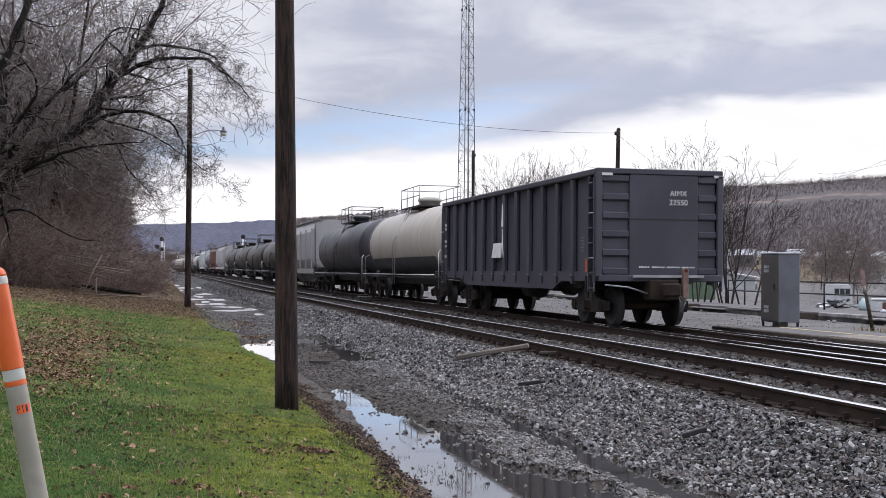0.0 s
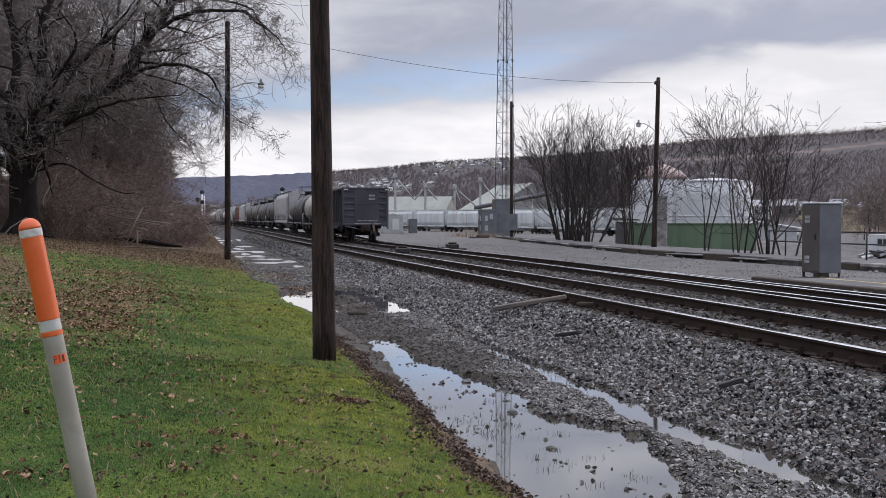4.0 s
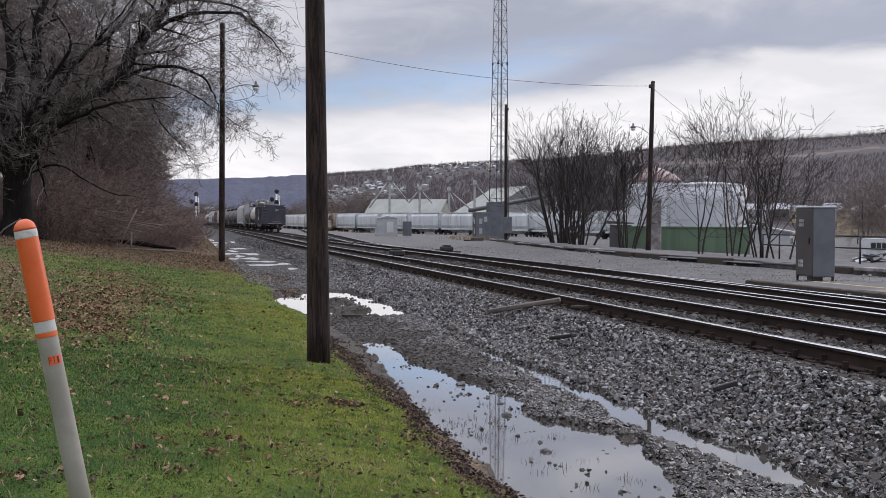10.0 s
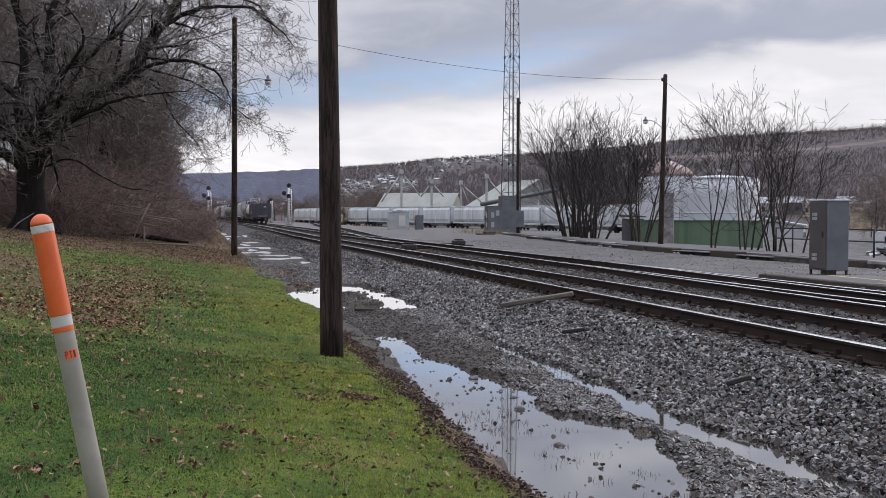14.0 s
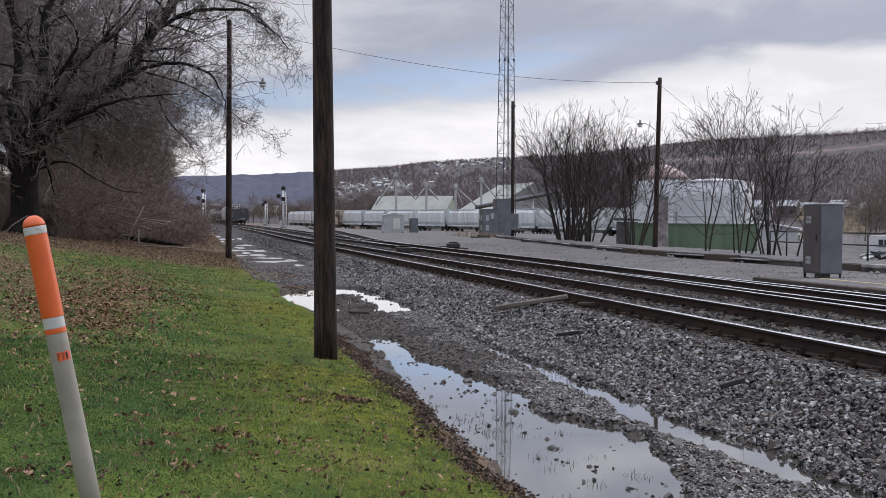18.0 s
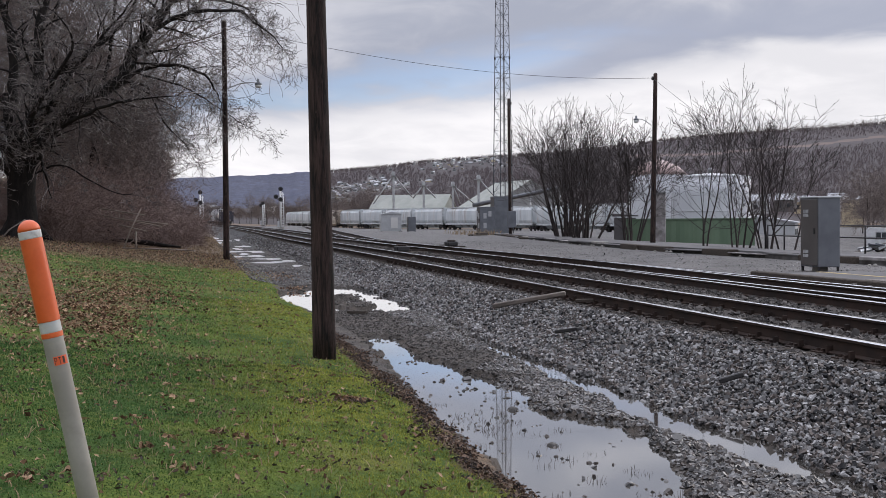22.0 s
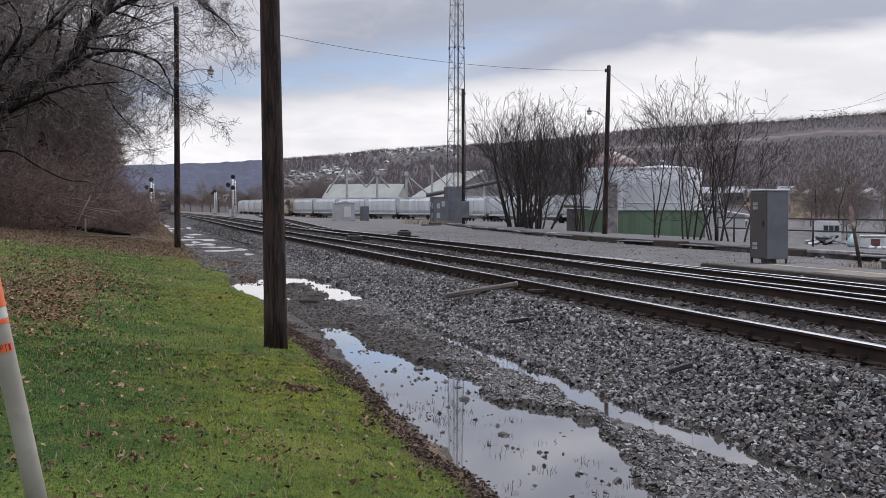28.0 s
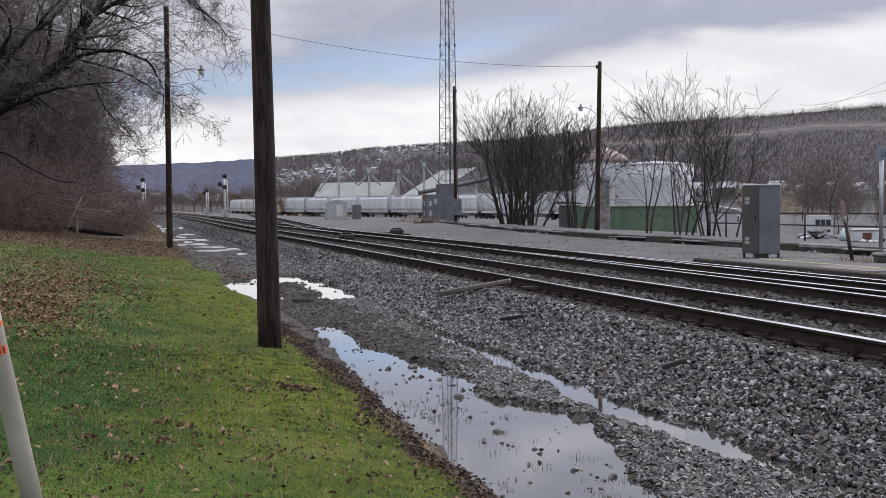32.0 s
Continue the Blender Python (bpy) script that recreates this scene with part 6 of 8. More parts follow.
# ---- bare winter trees and brush ----
class Wood:
    """Grows tapering branches; keeps thick and thin wood apart."""

    def __init__(self, seed):
        self.r = random.Random(seed)
        self.sets = {"trunk": ([], []), "branch_crown": ([], []), "twig_crown": ([], [])}

    def tube(self, which, pts, rad, n):
        V, F = self.sets[which]
        b, ref = len(V), None
        for k, p in enumerate(pts):
            d = pts[min(k + 1, len(pts) - 1)] - pts[max(k - 1, 0)]
            if d.length < 1e-6:
                d = Vector((0, 0, 1))
            d.normalize()
            if ref is None:
                ref = d.orthogonal()
            u = (ref - d * ref.dot(d)).normalized()
            ref, w = u, d.cross(u)
            for j in range(n):
                a = 2 * math.pi * j / n
                q = p + (u * math.cos(a) + w * math.sin(a)) * rad[k]
                V.append((q.x, q.y, q.z))
        for k in range(len(pts) - 1):
            for j in range(n):
                a, c = b + k * n + j, b + k * n + (j + 1) % n
                F.append((a, c, c + n, a + n))

    def limb(self, p, d, length, rad, level, last, droop, kids, spread, sides, thin=0.005, bend=0.22, curly=0.10, lowest=0.22):
        r = self.r
        seg = (9, 8, 6, 5, 4, 4)[min(level, 5)]
        pts, rads = [p.copy()], [rad]
        q, dd = p.copy(), d.normalized()
        curl = Vector((r.gauss(0, 1), r.gauss(0, 1), r.gauss(0, 0.8))) * curly * (0, 0.4, 1.0, 1.0, 1.0)[min(level, 4)]
        for k in range(seg):
            dd = dd + curl
            dd = dd + Vector((r.gauss(0, 1), r.gauss(0, 1), r.gauss(0, 0.7))) * bend * (0.6, 1.0, 1.35, 1.6, 1.7)[min(level, 4)]
            dd.z += droop[min(level, len(droop) - 1)]
            dd.normalize()
            q = q + dd * (length / seg)
            pts.append(q.copy())
            rads.append(max(thin, rad * (1 - 0.80 * (k + 1) / seg)))
        which = "trunk" if level == 0 else "branch_crown" if level <= 1 or rad > 0.05 or (level == 2 and rad > 0.0175) else "twig_crown"
        self.tube(which, pts, rads, sides[min(level, len(sides) - 1)])
        if level >= last:
            return
        for c in range(kids[min(level, len(kids) - 1)]):
            s = r.uniform(lowest if level == 1 else 0.22 if level else 0.30, 1.0)
            i = min(int(s * seg), seg - 1)
            at = pts[i].lerp(pts[i + 1], s * seg - i)
            par = (pts[i + 1] - pts[i]).normalized()
            side = par.orthogonal()
            side.rotate(Matrix.Rotation(r.uniform(0, 2 * math.pi), 3, par))
            a = radians(r.uniform(*spread[min(level, len(spread) - 1)]))
            nd = par * math.cos(a) + side * math.sin(a)
            self.limb(at, nd, length * r.uniform(0.42, 0.72) * (1.15 - 0.55 * s), max(thin, rads[i] * r.uniform(0.38, 0.62)), level + 1, last, droop, kids, spread, sides, thin, bend, curly, lowest)

    def guided(self, pts, r0, r1, every, length, last=4, droop=-0.03, thin=0.0062):
        """A heavy limb along a given sweep, with branches thrown off it."""
        r = self.r
        P = [Vector(p) for p in pts]
        out = []
        for i in range(len(P) - 1):
            a, b, c, d = P[max(i - 1, 0)], P[i], P[i + 1], P[min(i + 2, len(P) - 1)]
            for k in range(4):
                t = k / 4
                out.append(0.5 * (2 * b + (c - a) * t + (2 * a - 5 * b + 4 * c - d) * t * t + (3 * b - a - 3 * c + d) * t ** 3))
        out.append(P[-1])
        out = [q + Vector((r.gauss(0, 1), r.gauss(0, 1), r.gauss(0, 1))) * min(r0 * 0.25, 0.05) for q in out]
        n = len(out)
        rad = [r0 + (r1 - r0) * k / (n - 1) for k in range(n)]
        self.tube("branch_crown", out, rad, 9 if r0 > 0.08 else 6)
        acc, nxt = 0.0, every * 1.5
        for k in range(1, n):
            d = out[k] - out[k - 1]
            acc += d.length
            while acc > nxt:
                nxt += every * r.uniform(0.6, 1.4)
                par = d.normalized()
                side = par.orthogonal()
                side.rotate(Matrix.Rotation(r.uniform(0, 2 * math.pi), 3, par))
                ang = radians(r.uniform(35, 75))
                self.limb(out[k], par * math.cos(ang) + side * math.sin(ang), length * r.uniform(0.5, 1.15), max(0.012, rad[k] * r.uniform(0.22, 0.42)), 2, last, [0, 0, 0.015, droop, droop], [0, 0, 8, 6, 0], [(30, 62)] * 5, [9, 6, 5, 3, 3], thin, 0.15, 0.13)
        d = out[-1] - out[-2]
        self.limb(out[-1], d, length, r1, 2, last, [0, 0, droop, droop, droop], [0, 0, 9, 6, 0], [(25, 60)] * 5, [9, 6, 5, 3, 3], thin, 0.15, 0.13)

    def build(self, name, label, mats, group=""):
        t = thing(name, label, "tree" if "tree" in name else "brush", group=group)
        for k in ("trunk", "branch_crown", "twig_crown"):
            V, F = self.sets[k]
            if V:
                part(k, mesh_from(k, V, np.array(F), mats[k], smooth=k != "twig_crown"), None, t)
        return t


BARK = {"trunk": "bark", "branch_crown": "bark", "twig_crown": "twig"}
HAZE = {"trunk": "bark", "branch_crown": "wood_haze", "twig_crown": "wood_haze"}
GREY = {"trunk": "bark", "branch_crown": "twig_grey", "twig_crown": "twig_fine"}
RED = {"trunk": "brush", "branch_crown": "brush", "twig_crown": "brush"}

# the big old tree at the lawn's edge: short thick trunk, heavy limbs reaching out over the line
w = Wood(11)
V3 = Vector
trunk = [V3((0, 0, -0.4)), V3((0.0, 0, 0.2)), V3((0.03, 0, 1.0)), V3((-0.02, 0.05, 2.0)), V3((0.02, 0.1, 2.9)), V3((0.0, 0.1, 3.6))]
w.tube("trunk", trunk, [0.95, 0.72, 0.60, 0.56, 0.60, 0.40], 18)
for k in range(7):
    a = k * 0.9
    w.tube("trunk", [V3((0.45 * math.cos(a), 0.45 * math.sin(a), 0.7)), V3((0.75 * math.cos(a), 0.75 * math.sin(a), 0.2)), V3((1.25 * math.cos(a), 1.25 * math.sin(a), -0.15))], [0.22, 0.22, 0.08], 7)
w.guided([(0.2, 0, 2.7), (0.95, -0.3, 4.2), (2.4, -0.6, 5.6), (4.1, -0.6, 6.7), (4.9, -0.4, 8.2), (5.75, -0.2, 9.4), (6.3, 0, 10.3), (7.2, 0.3, 12.0), (7.8, 0.5, 14.0)], 0.36, 0.09, 0.34, 2.3)
w.guided([(5.3, -0.4, 8.7), (6.4, -0.7, 9.35), (7.3, -0.9, 9.6), (9.1, -1.2, 9.6), (9.7, -1.3, 9.1), (10.4, -1.5, 8.6), (10.9, -1.5, 8.0)], 0.10, 0.015, 0.24, 1.6)
w.guided([(6.2, -0.1, 10.1), (7.3, 0.3, 10.4), (9.3, 0.8, 10.2), (9.9, 1.0, 9.5), (10.4, 1.0, 8.7)], 0.08, 0.015, 0.25, 1.6)
w.guided([(3.9, -0.6, 6.4), (5.1, -0.9, 7.1), (6.4, -1.0, 7.3), (7.6, -1.1, 6.9), (8.05, -1.1, 6.2), (8.3, -1.0, 5.6)], 0.10, 0.02, 0.24, 1.8)
w.guided([(4.6, -0.5, 6.6), (5.2, -0.2, 6.4), (5.55, 0.0, 5.6), (6.0, 0.1, 4.8), (6.7, 0.1, 4.1)], 0.06, 0.02, 0.28, 1.3)
w.guided([(5.0, 0.3, 7.0), (6.6, 0.6, 6.6), (7.9, 0.9, 5.9), (8.8, 1.0, 5.3), (9.4, 1.0, 4.9)], 0.05, 0.012, 0.20, 1.8)
w.guided([(0.3, 0, 2.6), (1.6, -0.4, 3.1), (2.9, -0.6, 2.4), (3.9, -0.7, 1.9), (4.8, -0.8, 1.8)], 0.05, 0.015, 0.5, 0.9)
w.guided([(-0.2, 0, 2.7), (-1.1, -0.3, 3.3), (-2.3, -0.6, 3.6), (-4.0, -0.8, 3.9), (-6.0, -1.0, 4.6)], 0.27, 0.08, 0.30, 2.3)
w.guided([(0.1, 0.1, 3.2), (0.5, 0.3, 5.0), (0.7, 0.6, 7.5), (0.9, 0.8, 9.8), (1.6, 1.0, 12.0), (2.2, 1.2, 14.5)], 0.32, 0.08, 0.34, 2.4)
w.guided([(-0.1, 0.1, 3.2), (-0.5, 0.3, 5.0), (-0.3, 0.6, 7.0), (-0.6, 0.9, 9.2), (-1.4, 1.2, 11.5), (-1.8, 1.5, 14.0)], 0.28, 0.08, 0.34, 2.4)
w.guided([(0.7, 0.4, 6.2), (1.9, -0.4, 7.2), (3.2, -1.0, 8.0), (4.3, -1.4, 9.0), (5.2, -1.6, 10.5)], 0.15, 0.04, 0.25, 2.0)
w.guided([(0.2, -0.1, 3.0), (0.3, -1.4, 4.2), (0.9, -2.6, 5.2), (1.8, -3.6, 6.3), (2.6, -4.4, 7.6)], 0.20, 0.05, 0.28, 2.0)
w.guided([(-0.2, -0.1, 3.0), (-1.0, -1.2, 4.4), (-2.0, -2.2, 5.6), (-2.8, -3.0, 7.2), (-3.6, -3.6, 9.0)], 0.20, 0.05, 0.28, 2.0)
w.guided([(-0.4, 0.4, 5.6), (-2.0, 0.8, 6.8), (-3.8, 1.0, 7.8), (-5.6, 1.2, 9.4)], 0.16, 0.05, 0.28, 2.1)
w.guided([(0.3, -0.2, 3.2), (1.5, -1.8, 4.3), (3.0, -3.0, 5.0), (4.6, -3.8, 5.5), (6.0, -4.4, 5.6)], 0.13, 0.02, 0.24, 1.9)
w.guided([(-0.2, -0.3, 3.4), (-1.5, -2.0, 5.0), (-3.0, -3.4, 6.6), (-4.6, -4.4, 8.0)], 0.14, 0.03, 0.26, 2.0)
w.guided([(0.5, -0.3, 4.5), (2.0, -2.0, 6.3), (3.4, -3.2, 7.8), (4.6, -4.0, 9.2)], 0.13, 0.03, 0.26, 2.0)
big = w.build("bare_tree", "huge old bare tree with a thick dark trunk and spreading limbs", BARK)
TX, TY = -7.1, 52.0
big.matrix_basis = pose(TX, TY, high(TX, TY), 0, 0, 0)


def plain_tree(seed, h, r, spread_up=0.9, kids=(13, 7, 6, 0), last=3, mats=BARK, label="bare winter tree with fine grey-brown twigs", thin=0.009, lean=(0, 0)):
    w = Wood(seed)
    w.limb(V3((0, 0, -0.3)), V3((lean[0], lean[1], 1)), h, r, 0, last, [0.05, 0.05, 0.02, 0.0], list(kids), [(30, 58), (30, 60), (28, 62)], [9, 5, 3, 3], thin, 0.13)
    return w.build("bare_tree", label, mats, "woodland trees")


rnd = random.Random(21)
kinds = [plain_tree(31, 14, 0.15, mats=HAZE), plain_tree(32, 16, 0.17, mats=HAZE), plain_tree(33, 12, 0.10, kids=(17, 9, 7, 0), mats=HAZE), plain_tree(34, 9, 0.08, kids=(20, 10, 7, 0), mats=HAZE)]
spots = [(-9, 62), (-5.5, 70), (-12, 58), (-8, 78), (-4.2, 84), (-15, 66), (-4.6, 97), (-10, 92), (-18, 60), (-14, 80), (-6, 106), (-4.5, 116), (-20, 75), (-23, 62), (-13, 100), (-5, 126), (-5.2, 140), (-9, 120), (-26, 70), (-18, 95), (-28, 84), (-22, 110), (-14, 130), (-6, 150), (-7, 165), (-30, 60), (-12.5, 48), (-17, 50), (-22, 52), (-10.5, 55), (-34, 75), (-26, 95), (-8, 175), (-9, 188), (-18, 140), (-30, 120)]
spots += [(rnd.uniform(-30, -7.5), rnd.uniform(56, 80)) for k in range(18)] + [(rnd.uniform(-10, -5.0), rnd.uniform(66, 120)) for k in range(10)]
for i, (x, y) in enumerate(spots):
    m = pose(x, y, high(x, y) - 0.1, rnd.uniform(-4, 4), rnd.uniform(-3, 5), rnd.uniform(0, 360)) @ Matrix.Scale(rnd.uniform(0.85, 1.2) if i < 36 else rnd.uniform(1.0, 1.5), 4)
    k = kinds[i % 4]
    if i < 4:
        k.matrix_basis = m
    else:
        copy_thing(k, m).matrix_basis = m


edge_spots = [(rnd.uniform(-9.5, -5.2) + 0.02 * k, 58 + k * 2.1 + rnd.uniform(-1, 1)) for k in range(30)] + [(rnd.uniform(-7.5, -4.8), 68 + 3.0 * k) for k in range(16)]
for x, y in edge_spots:
    m = pose(x, y, high(x, y) - 0.1, rnd.uniform(-3, 3), rnd.uniform(0, 7), rnd.uniform(0, 360)) @ Matrix.Scale(rnd.uniform(0.6, 1.0), 4)
    tagged(copy_thing(kinds[3], m), "slim brown sapling at the edge of the wood").matrix_basis = m


def brush_kind(seed, h, n, spread, mats, label):
    w = Wood(seed)
    for i in range(n):
        a, d = w.r.uniform(0, 6.28), abs(w.r.gauss(0, 0.55)) * spread
        out = 0.25 + 0.35 * w.r.random()
        w.limb(V3((d * math.cos(a), d * math.sin(a), -0.1)), V3((out * math.cos(a), out * math.sin(a), 1)), h * w.r.uniform(0.55, 1.1), 0.018, 2, 4, [0, 0, -0.02, -0.05, -0.04], [0, 0, 5, 4, 0], [(20, 50)] * 5, [4, 4, 3, 3, 3], 0.0065, 0.22)
    t = w.build("brush_thicket", label, mats, "brush at the wood's edge")
    return t


bk = [brush_kind(41, 2.6, 60, 1.6, RED, "tangled reddish-brown brush at the edge of the wood"), brush_kind(42, 3.6, 60, 1.8, RED, "tall tangled brown brush at the edge of the wood"), brush_kind(43, 1.7, 60, 1.5, RED, "low tangled reddish-brown brush beside the lawn")]
spots = []
for i in range(64):
    y = 55 + i * 1.55 + rnd.uniform(-1, 1)
    spots.append((min(-4.2, -5.2 + 0.02 * (y - 55)) + rnd.uniform(-2.2, 0.2), y))
for i in range(34):
    x = -6 - i * 0.62
    spots.append((x, 58 + rnd.uniform(-3.0, 7) + 0.15 * (x + 6)))
for i in range(26):
    spots.append((rnd.uniform(-8.5, -4.4), rnd.uniform(57, 72)))
low_from = len(spots)
for i in range(20):
    spots.append((rnd.uniform(-2.6, -0.9), 64 + 3.0 * i + rnd.uniform(-1, 1)))
low_to = len(spots)
for i in range(46):
    y = rnd.uniform(66, 118)
    spots.append((rnd.uniform(-6.0, -3.6) + 0.004 * (y - 66), y))
for i, (x, y) in enumerate(spots):
    m = pose(x, y, high(x, y) - 0.05, 0, 0, rnd.uniform(0, 360)) @ Matrix.Scale(rnd.uniform(0.8, 1.25), 4)
    k = bk[2] if low_from <= i < low_to else bk[i % 3]
    if i < 3:
        k.matrix_basis = m
    else:
        copy_thing(k, m).matrix_basis = m


# multi-stemmed trees on the old platform
def clump(seed, stems, h, r, spread, label, kids, y):
    w = Wood(seed)
    for i in range(stems):
        a = 6.28 * i / stems + w.r.uniform(-0.3, 0.3)
        o = w.r.uniform(0.2, 1.0)
        w.limb(V3((spread[0] * o * math.cos(a), spread[0] * o * math.sin(a), -0.2)), V3((spread[1] * o * math.cos(a), spread[1] * o * math.sin(a), 1)), h * w.r.uniform(0.75, 1.05), r * w.r.uniform(0.6, 1.1), 1, 4, [0.03, 0.03, 0.055, 0.06, 0.05], kids, [(12, 28), (24, 50), (20, 42), (18, 38)], [8, 6, 4, 3, 3], 0.0072 if y < 60 else 0.0105, 0.06, 0.02, 0.13)
    return w.build("bare_tree", label, GREY, "trees on the old platform")


for seed, x, y, stems, h, r, sp, lab, kids in (
        (51, 28.3, 87.0, 15, 7.8, 0.095, (1.0, 0.40), "dense many-stemmed bare tree on the old platform", [0, 9, 5, 2, 0]),
        (52, 27.0, 79.5, 13, 7.4, 0.088, (1.1, 0.38), "dense many-stemmed bare tree on the old platform", [0, 9, 5, 2, 0]),
        (53, 26.9, 70.0, 10, 6.2, 0.066, (0.7, 0.36), "many-stemmed bare tree beside the lamp pole", [0, 9, 5, 2, 0]),
        (54, 24.0, 52.5, 3, 5.9, 0.054, (0.35, 0.18), "slim bare tree on the old platform", [0, 9, 5, 2, 0]),
        (55, 24.0, 49.0, 5, 5.8, 0.058, (0.5, 0.22), "spreading bare tree on the old platform", [0, 8, 5, 2, 0]),
        (56, 24.3, 46.9, 4, 6.0, 0.066, (0.4, 0.26), "spreading bare tree beside the railing", [0, 9, 5, 2, 0]),
        (57, 24.4, 45.2, 2, 4.9, 0.052, (0.4, 0.36), "thin leaning bare tree beside the railing", [0, 9, 5, 2, 0])):
    c = clump(seed, stems, h, r, sp, lab, kids, y)
    c.matrix_basis = pose(x, y, 0.0)
bg = [plain_tree(61, 6.2, 0.08, mats=HAZE, label="small bare brown tree in the yard beyond the platform", kids=(20, 9, 6, 0)), plain_tree(62, 5.0, 0.06, mats=HAZE, label="small bare tree in the yard", kids=(20, 9, 6, 0))]
spots = [(44, 335), (41, 345)] + [(rnd.uniform(0.555, 0.74) * d, d) for d in (76, 84, 92, 98, 108, 118, 125, 130, 140)] + [(rnd.uniform(0.60, 0.79) * d, d) for d in (82, 88, 95, 100, 105, 110, 114, 120, 124, 128, 134, 140, 146)] + [(rnd.uniform(0.45, 0.7) * d, d) for d in (150, 165, 180, 200, 220, 240, 260, 280)] + [(45, 330), (40, 340), (52, 345), (47, 360), (57, 350), (36, 300), (49, 338), (43, 352), (38, 318)]
for i, (x, y) in enumerate(spots):
    m = pose(x, y, high(x, y) - 0.1, 0, 0, rnd.uniform(0, 360)) @ Matrix.Scale(rnd.uniform(0.8, 1.25) * (1.35 if y > 300 else 0.95 if y > 145 else 0.85), 4)
    if i < 2:
        bg[i].matrix_basis = m
    else:
        copy_thing(bg[i % 2], m).matrix_basis = m


# ---- wooded valley sides with houses ----
n = Net("winter_woods_far", 0.95)
n.coords(False)
vv = n.stretch(1, 0.09, 0.2)
c = n.mix(n.step(n.noise(0.012, 6, 0.6, vv), 0.38, 0.62), (0.030, 0.025, 0.028), (0.052, 0.043, 0.046))
c = n.mix(n.step(n.noise(0.05, 5, 0.7, vv), 0.35, 0.7), n.mix(0.5, c, (0.05, 0.042, 0.045)), c)
c = n.mix(n.step(n.noise(0.006, 4, 0.6, vv), 0.55, 0.68), c, (0.085, 0.066, 0.066))
c = n.mix(n.step(n.noise(0.16, 5, 0.75, vv), 0.42, 0.62), n.mix(0.62, c, (0.040, 0.033, 0.035)), n.mix(0.2, c, (0.12, 0.098, 0.10)))
c = n.mix(n.step(n.noise(0.45, 4, 0.7, vv), 0.42, 0.62), n.mix(0.45, c, (0.045, 0.036, 0.038)), c)
n.color(c)
M["far_woods"] = n.m
# distance haze on the far ridge is put into the woods' blue colour
n = Net("haze_tinted_woods_far", 0.95)
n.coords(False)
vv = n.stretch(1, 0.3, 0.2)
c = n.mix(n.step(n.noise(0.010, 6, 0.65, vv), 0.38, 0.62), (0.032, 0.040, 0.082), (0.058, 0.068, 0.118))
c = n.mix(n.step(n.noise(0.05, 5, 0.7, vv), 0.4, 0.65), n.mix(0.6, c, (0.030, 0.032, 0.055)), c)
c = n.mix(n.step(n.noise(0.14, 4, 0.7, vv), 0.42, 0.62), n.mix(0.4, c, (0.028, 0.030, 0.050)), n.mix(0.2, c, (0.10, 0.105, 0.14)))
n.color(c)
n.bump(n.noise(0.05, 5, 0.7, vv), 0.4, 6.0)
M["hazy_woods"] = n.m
M["cut_bank"] = surface("bare_red_bank", (0.125, 0.094, 0.088), (0.17, 0.130, 0.12), 0.03, 0.95, 0, 0.2, 0.5, 0.2)


def ridge(name, rows, depth, mat, label, crown=0.0, seed=1.0, foot=-6.0):
    """rows: (x, y, height) of the skyline; the slope comes down towards the camera."""
    X, Y, Z = (np.array(v, dtype=float) for v in zip(*rows))
    u = np.linspace(0, 1, 400)
    t = np.linspace(0, 1, len(rows))
    x, y, z = np.interp(u, t, X), np.interp(u, t, Y), np.interp(u, t, Z)
    V, F = [], []
    m = 60
    for j in range(m + 1):
        s = j / m
        k = (1 - s) ** 1.25
        hgt = foot + (z - foot) * k + crown * k * (0.6 * np.sin(u * 71 + seed + 3 * s) + 0.4 * np.sin(u * 163 + 2 * seed))
        sc = 1 - depth * s
        V.append(np.stack([x * sc, y * sc, hgt], -1))
    sc = 1.12
    V.insert(0, np.stack([x * sc, y * sc, z * 0.4], -1))
    V = np.concatenate(V)
    c = 400
    idx = np.arange(len(V)).reshape(-1, c)
    q = np.stack([idx[:-1, :-1], idx[:-1, 1:], idx[1:, 1:], idx[1:, :-1]], -1).reshape(-1, 4)
    ob = tagged(new(name, mesh_from(name, V, q, mat, smooth=True)), label, "hillside", kind="structure")
    return ob


D = 2600.0
ridge("hillside_blue", [(-0.30 * D, D, 0.026 * D), (-0.10 * D, D, 0.033 * D), (-0.01 * D, D, 0.0375 * D), (0.06 * D, D, 0.0405 * D), (0.10 * D, D, 0.0435 * D), (0.16 * D, D, 0.036 * D), (0.3 * D, D, 0.03 * D)], 0.45, "hazy_woods", "wooded ridge far up the valley, tinted blue for haze", 1.2, 2.0)
D = 1500.0
sky_rows = [(0.1010, -0.002), (0.1045, 0.012), (0.109, 0.041), (0.115, 0.0425), (0.16, 0.0465), (0.20, 0.0515), (0.24, 0.0545), (0.27, 0.0565), (0.31, 0.059), (0.36, 0.0640), (0.40, 0.0695), (0.46, 0.0755), (0.52, 0.080), (0.58, 0.084), (0.63, 0.0885), (0.70, 0.095), (0.80, 0.099), (1.0, 0.10), (1.3, 0.09)]
ridge("hillside_near", [(a * D, D, b * D) for a, b in sky_rows], 0.60, "far_woods", "brown leafless wooded hillside across the valley", 0.0, 1.0)
D2 = 800.0
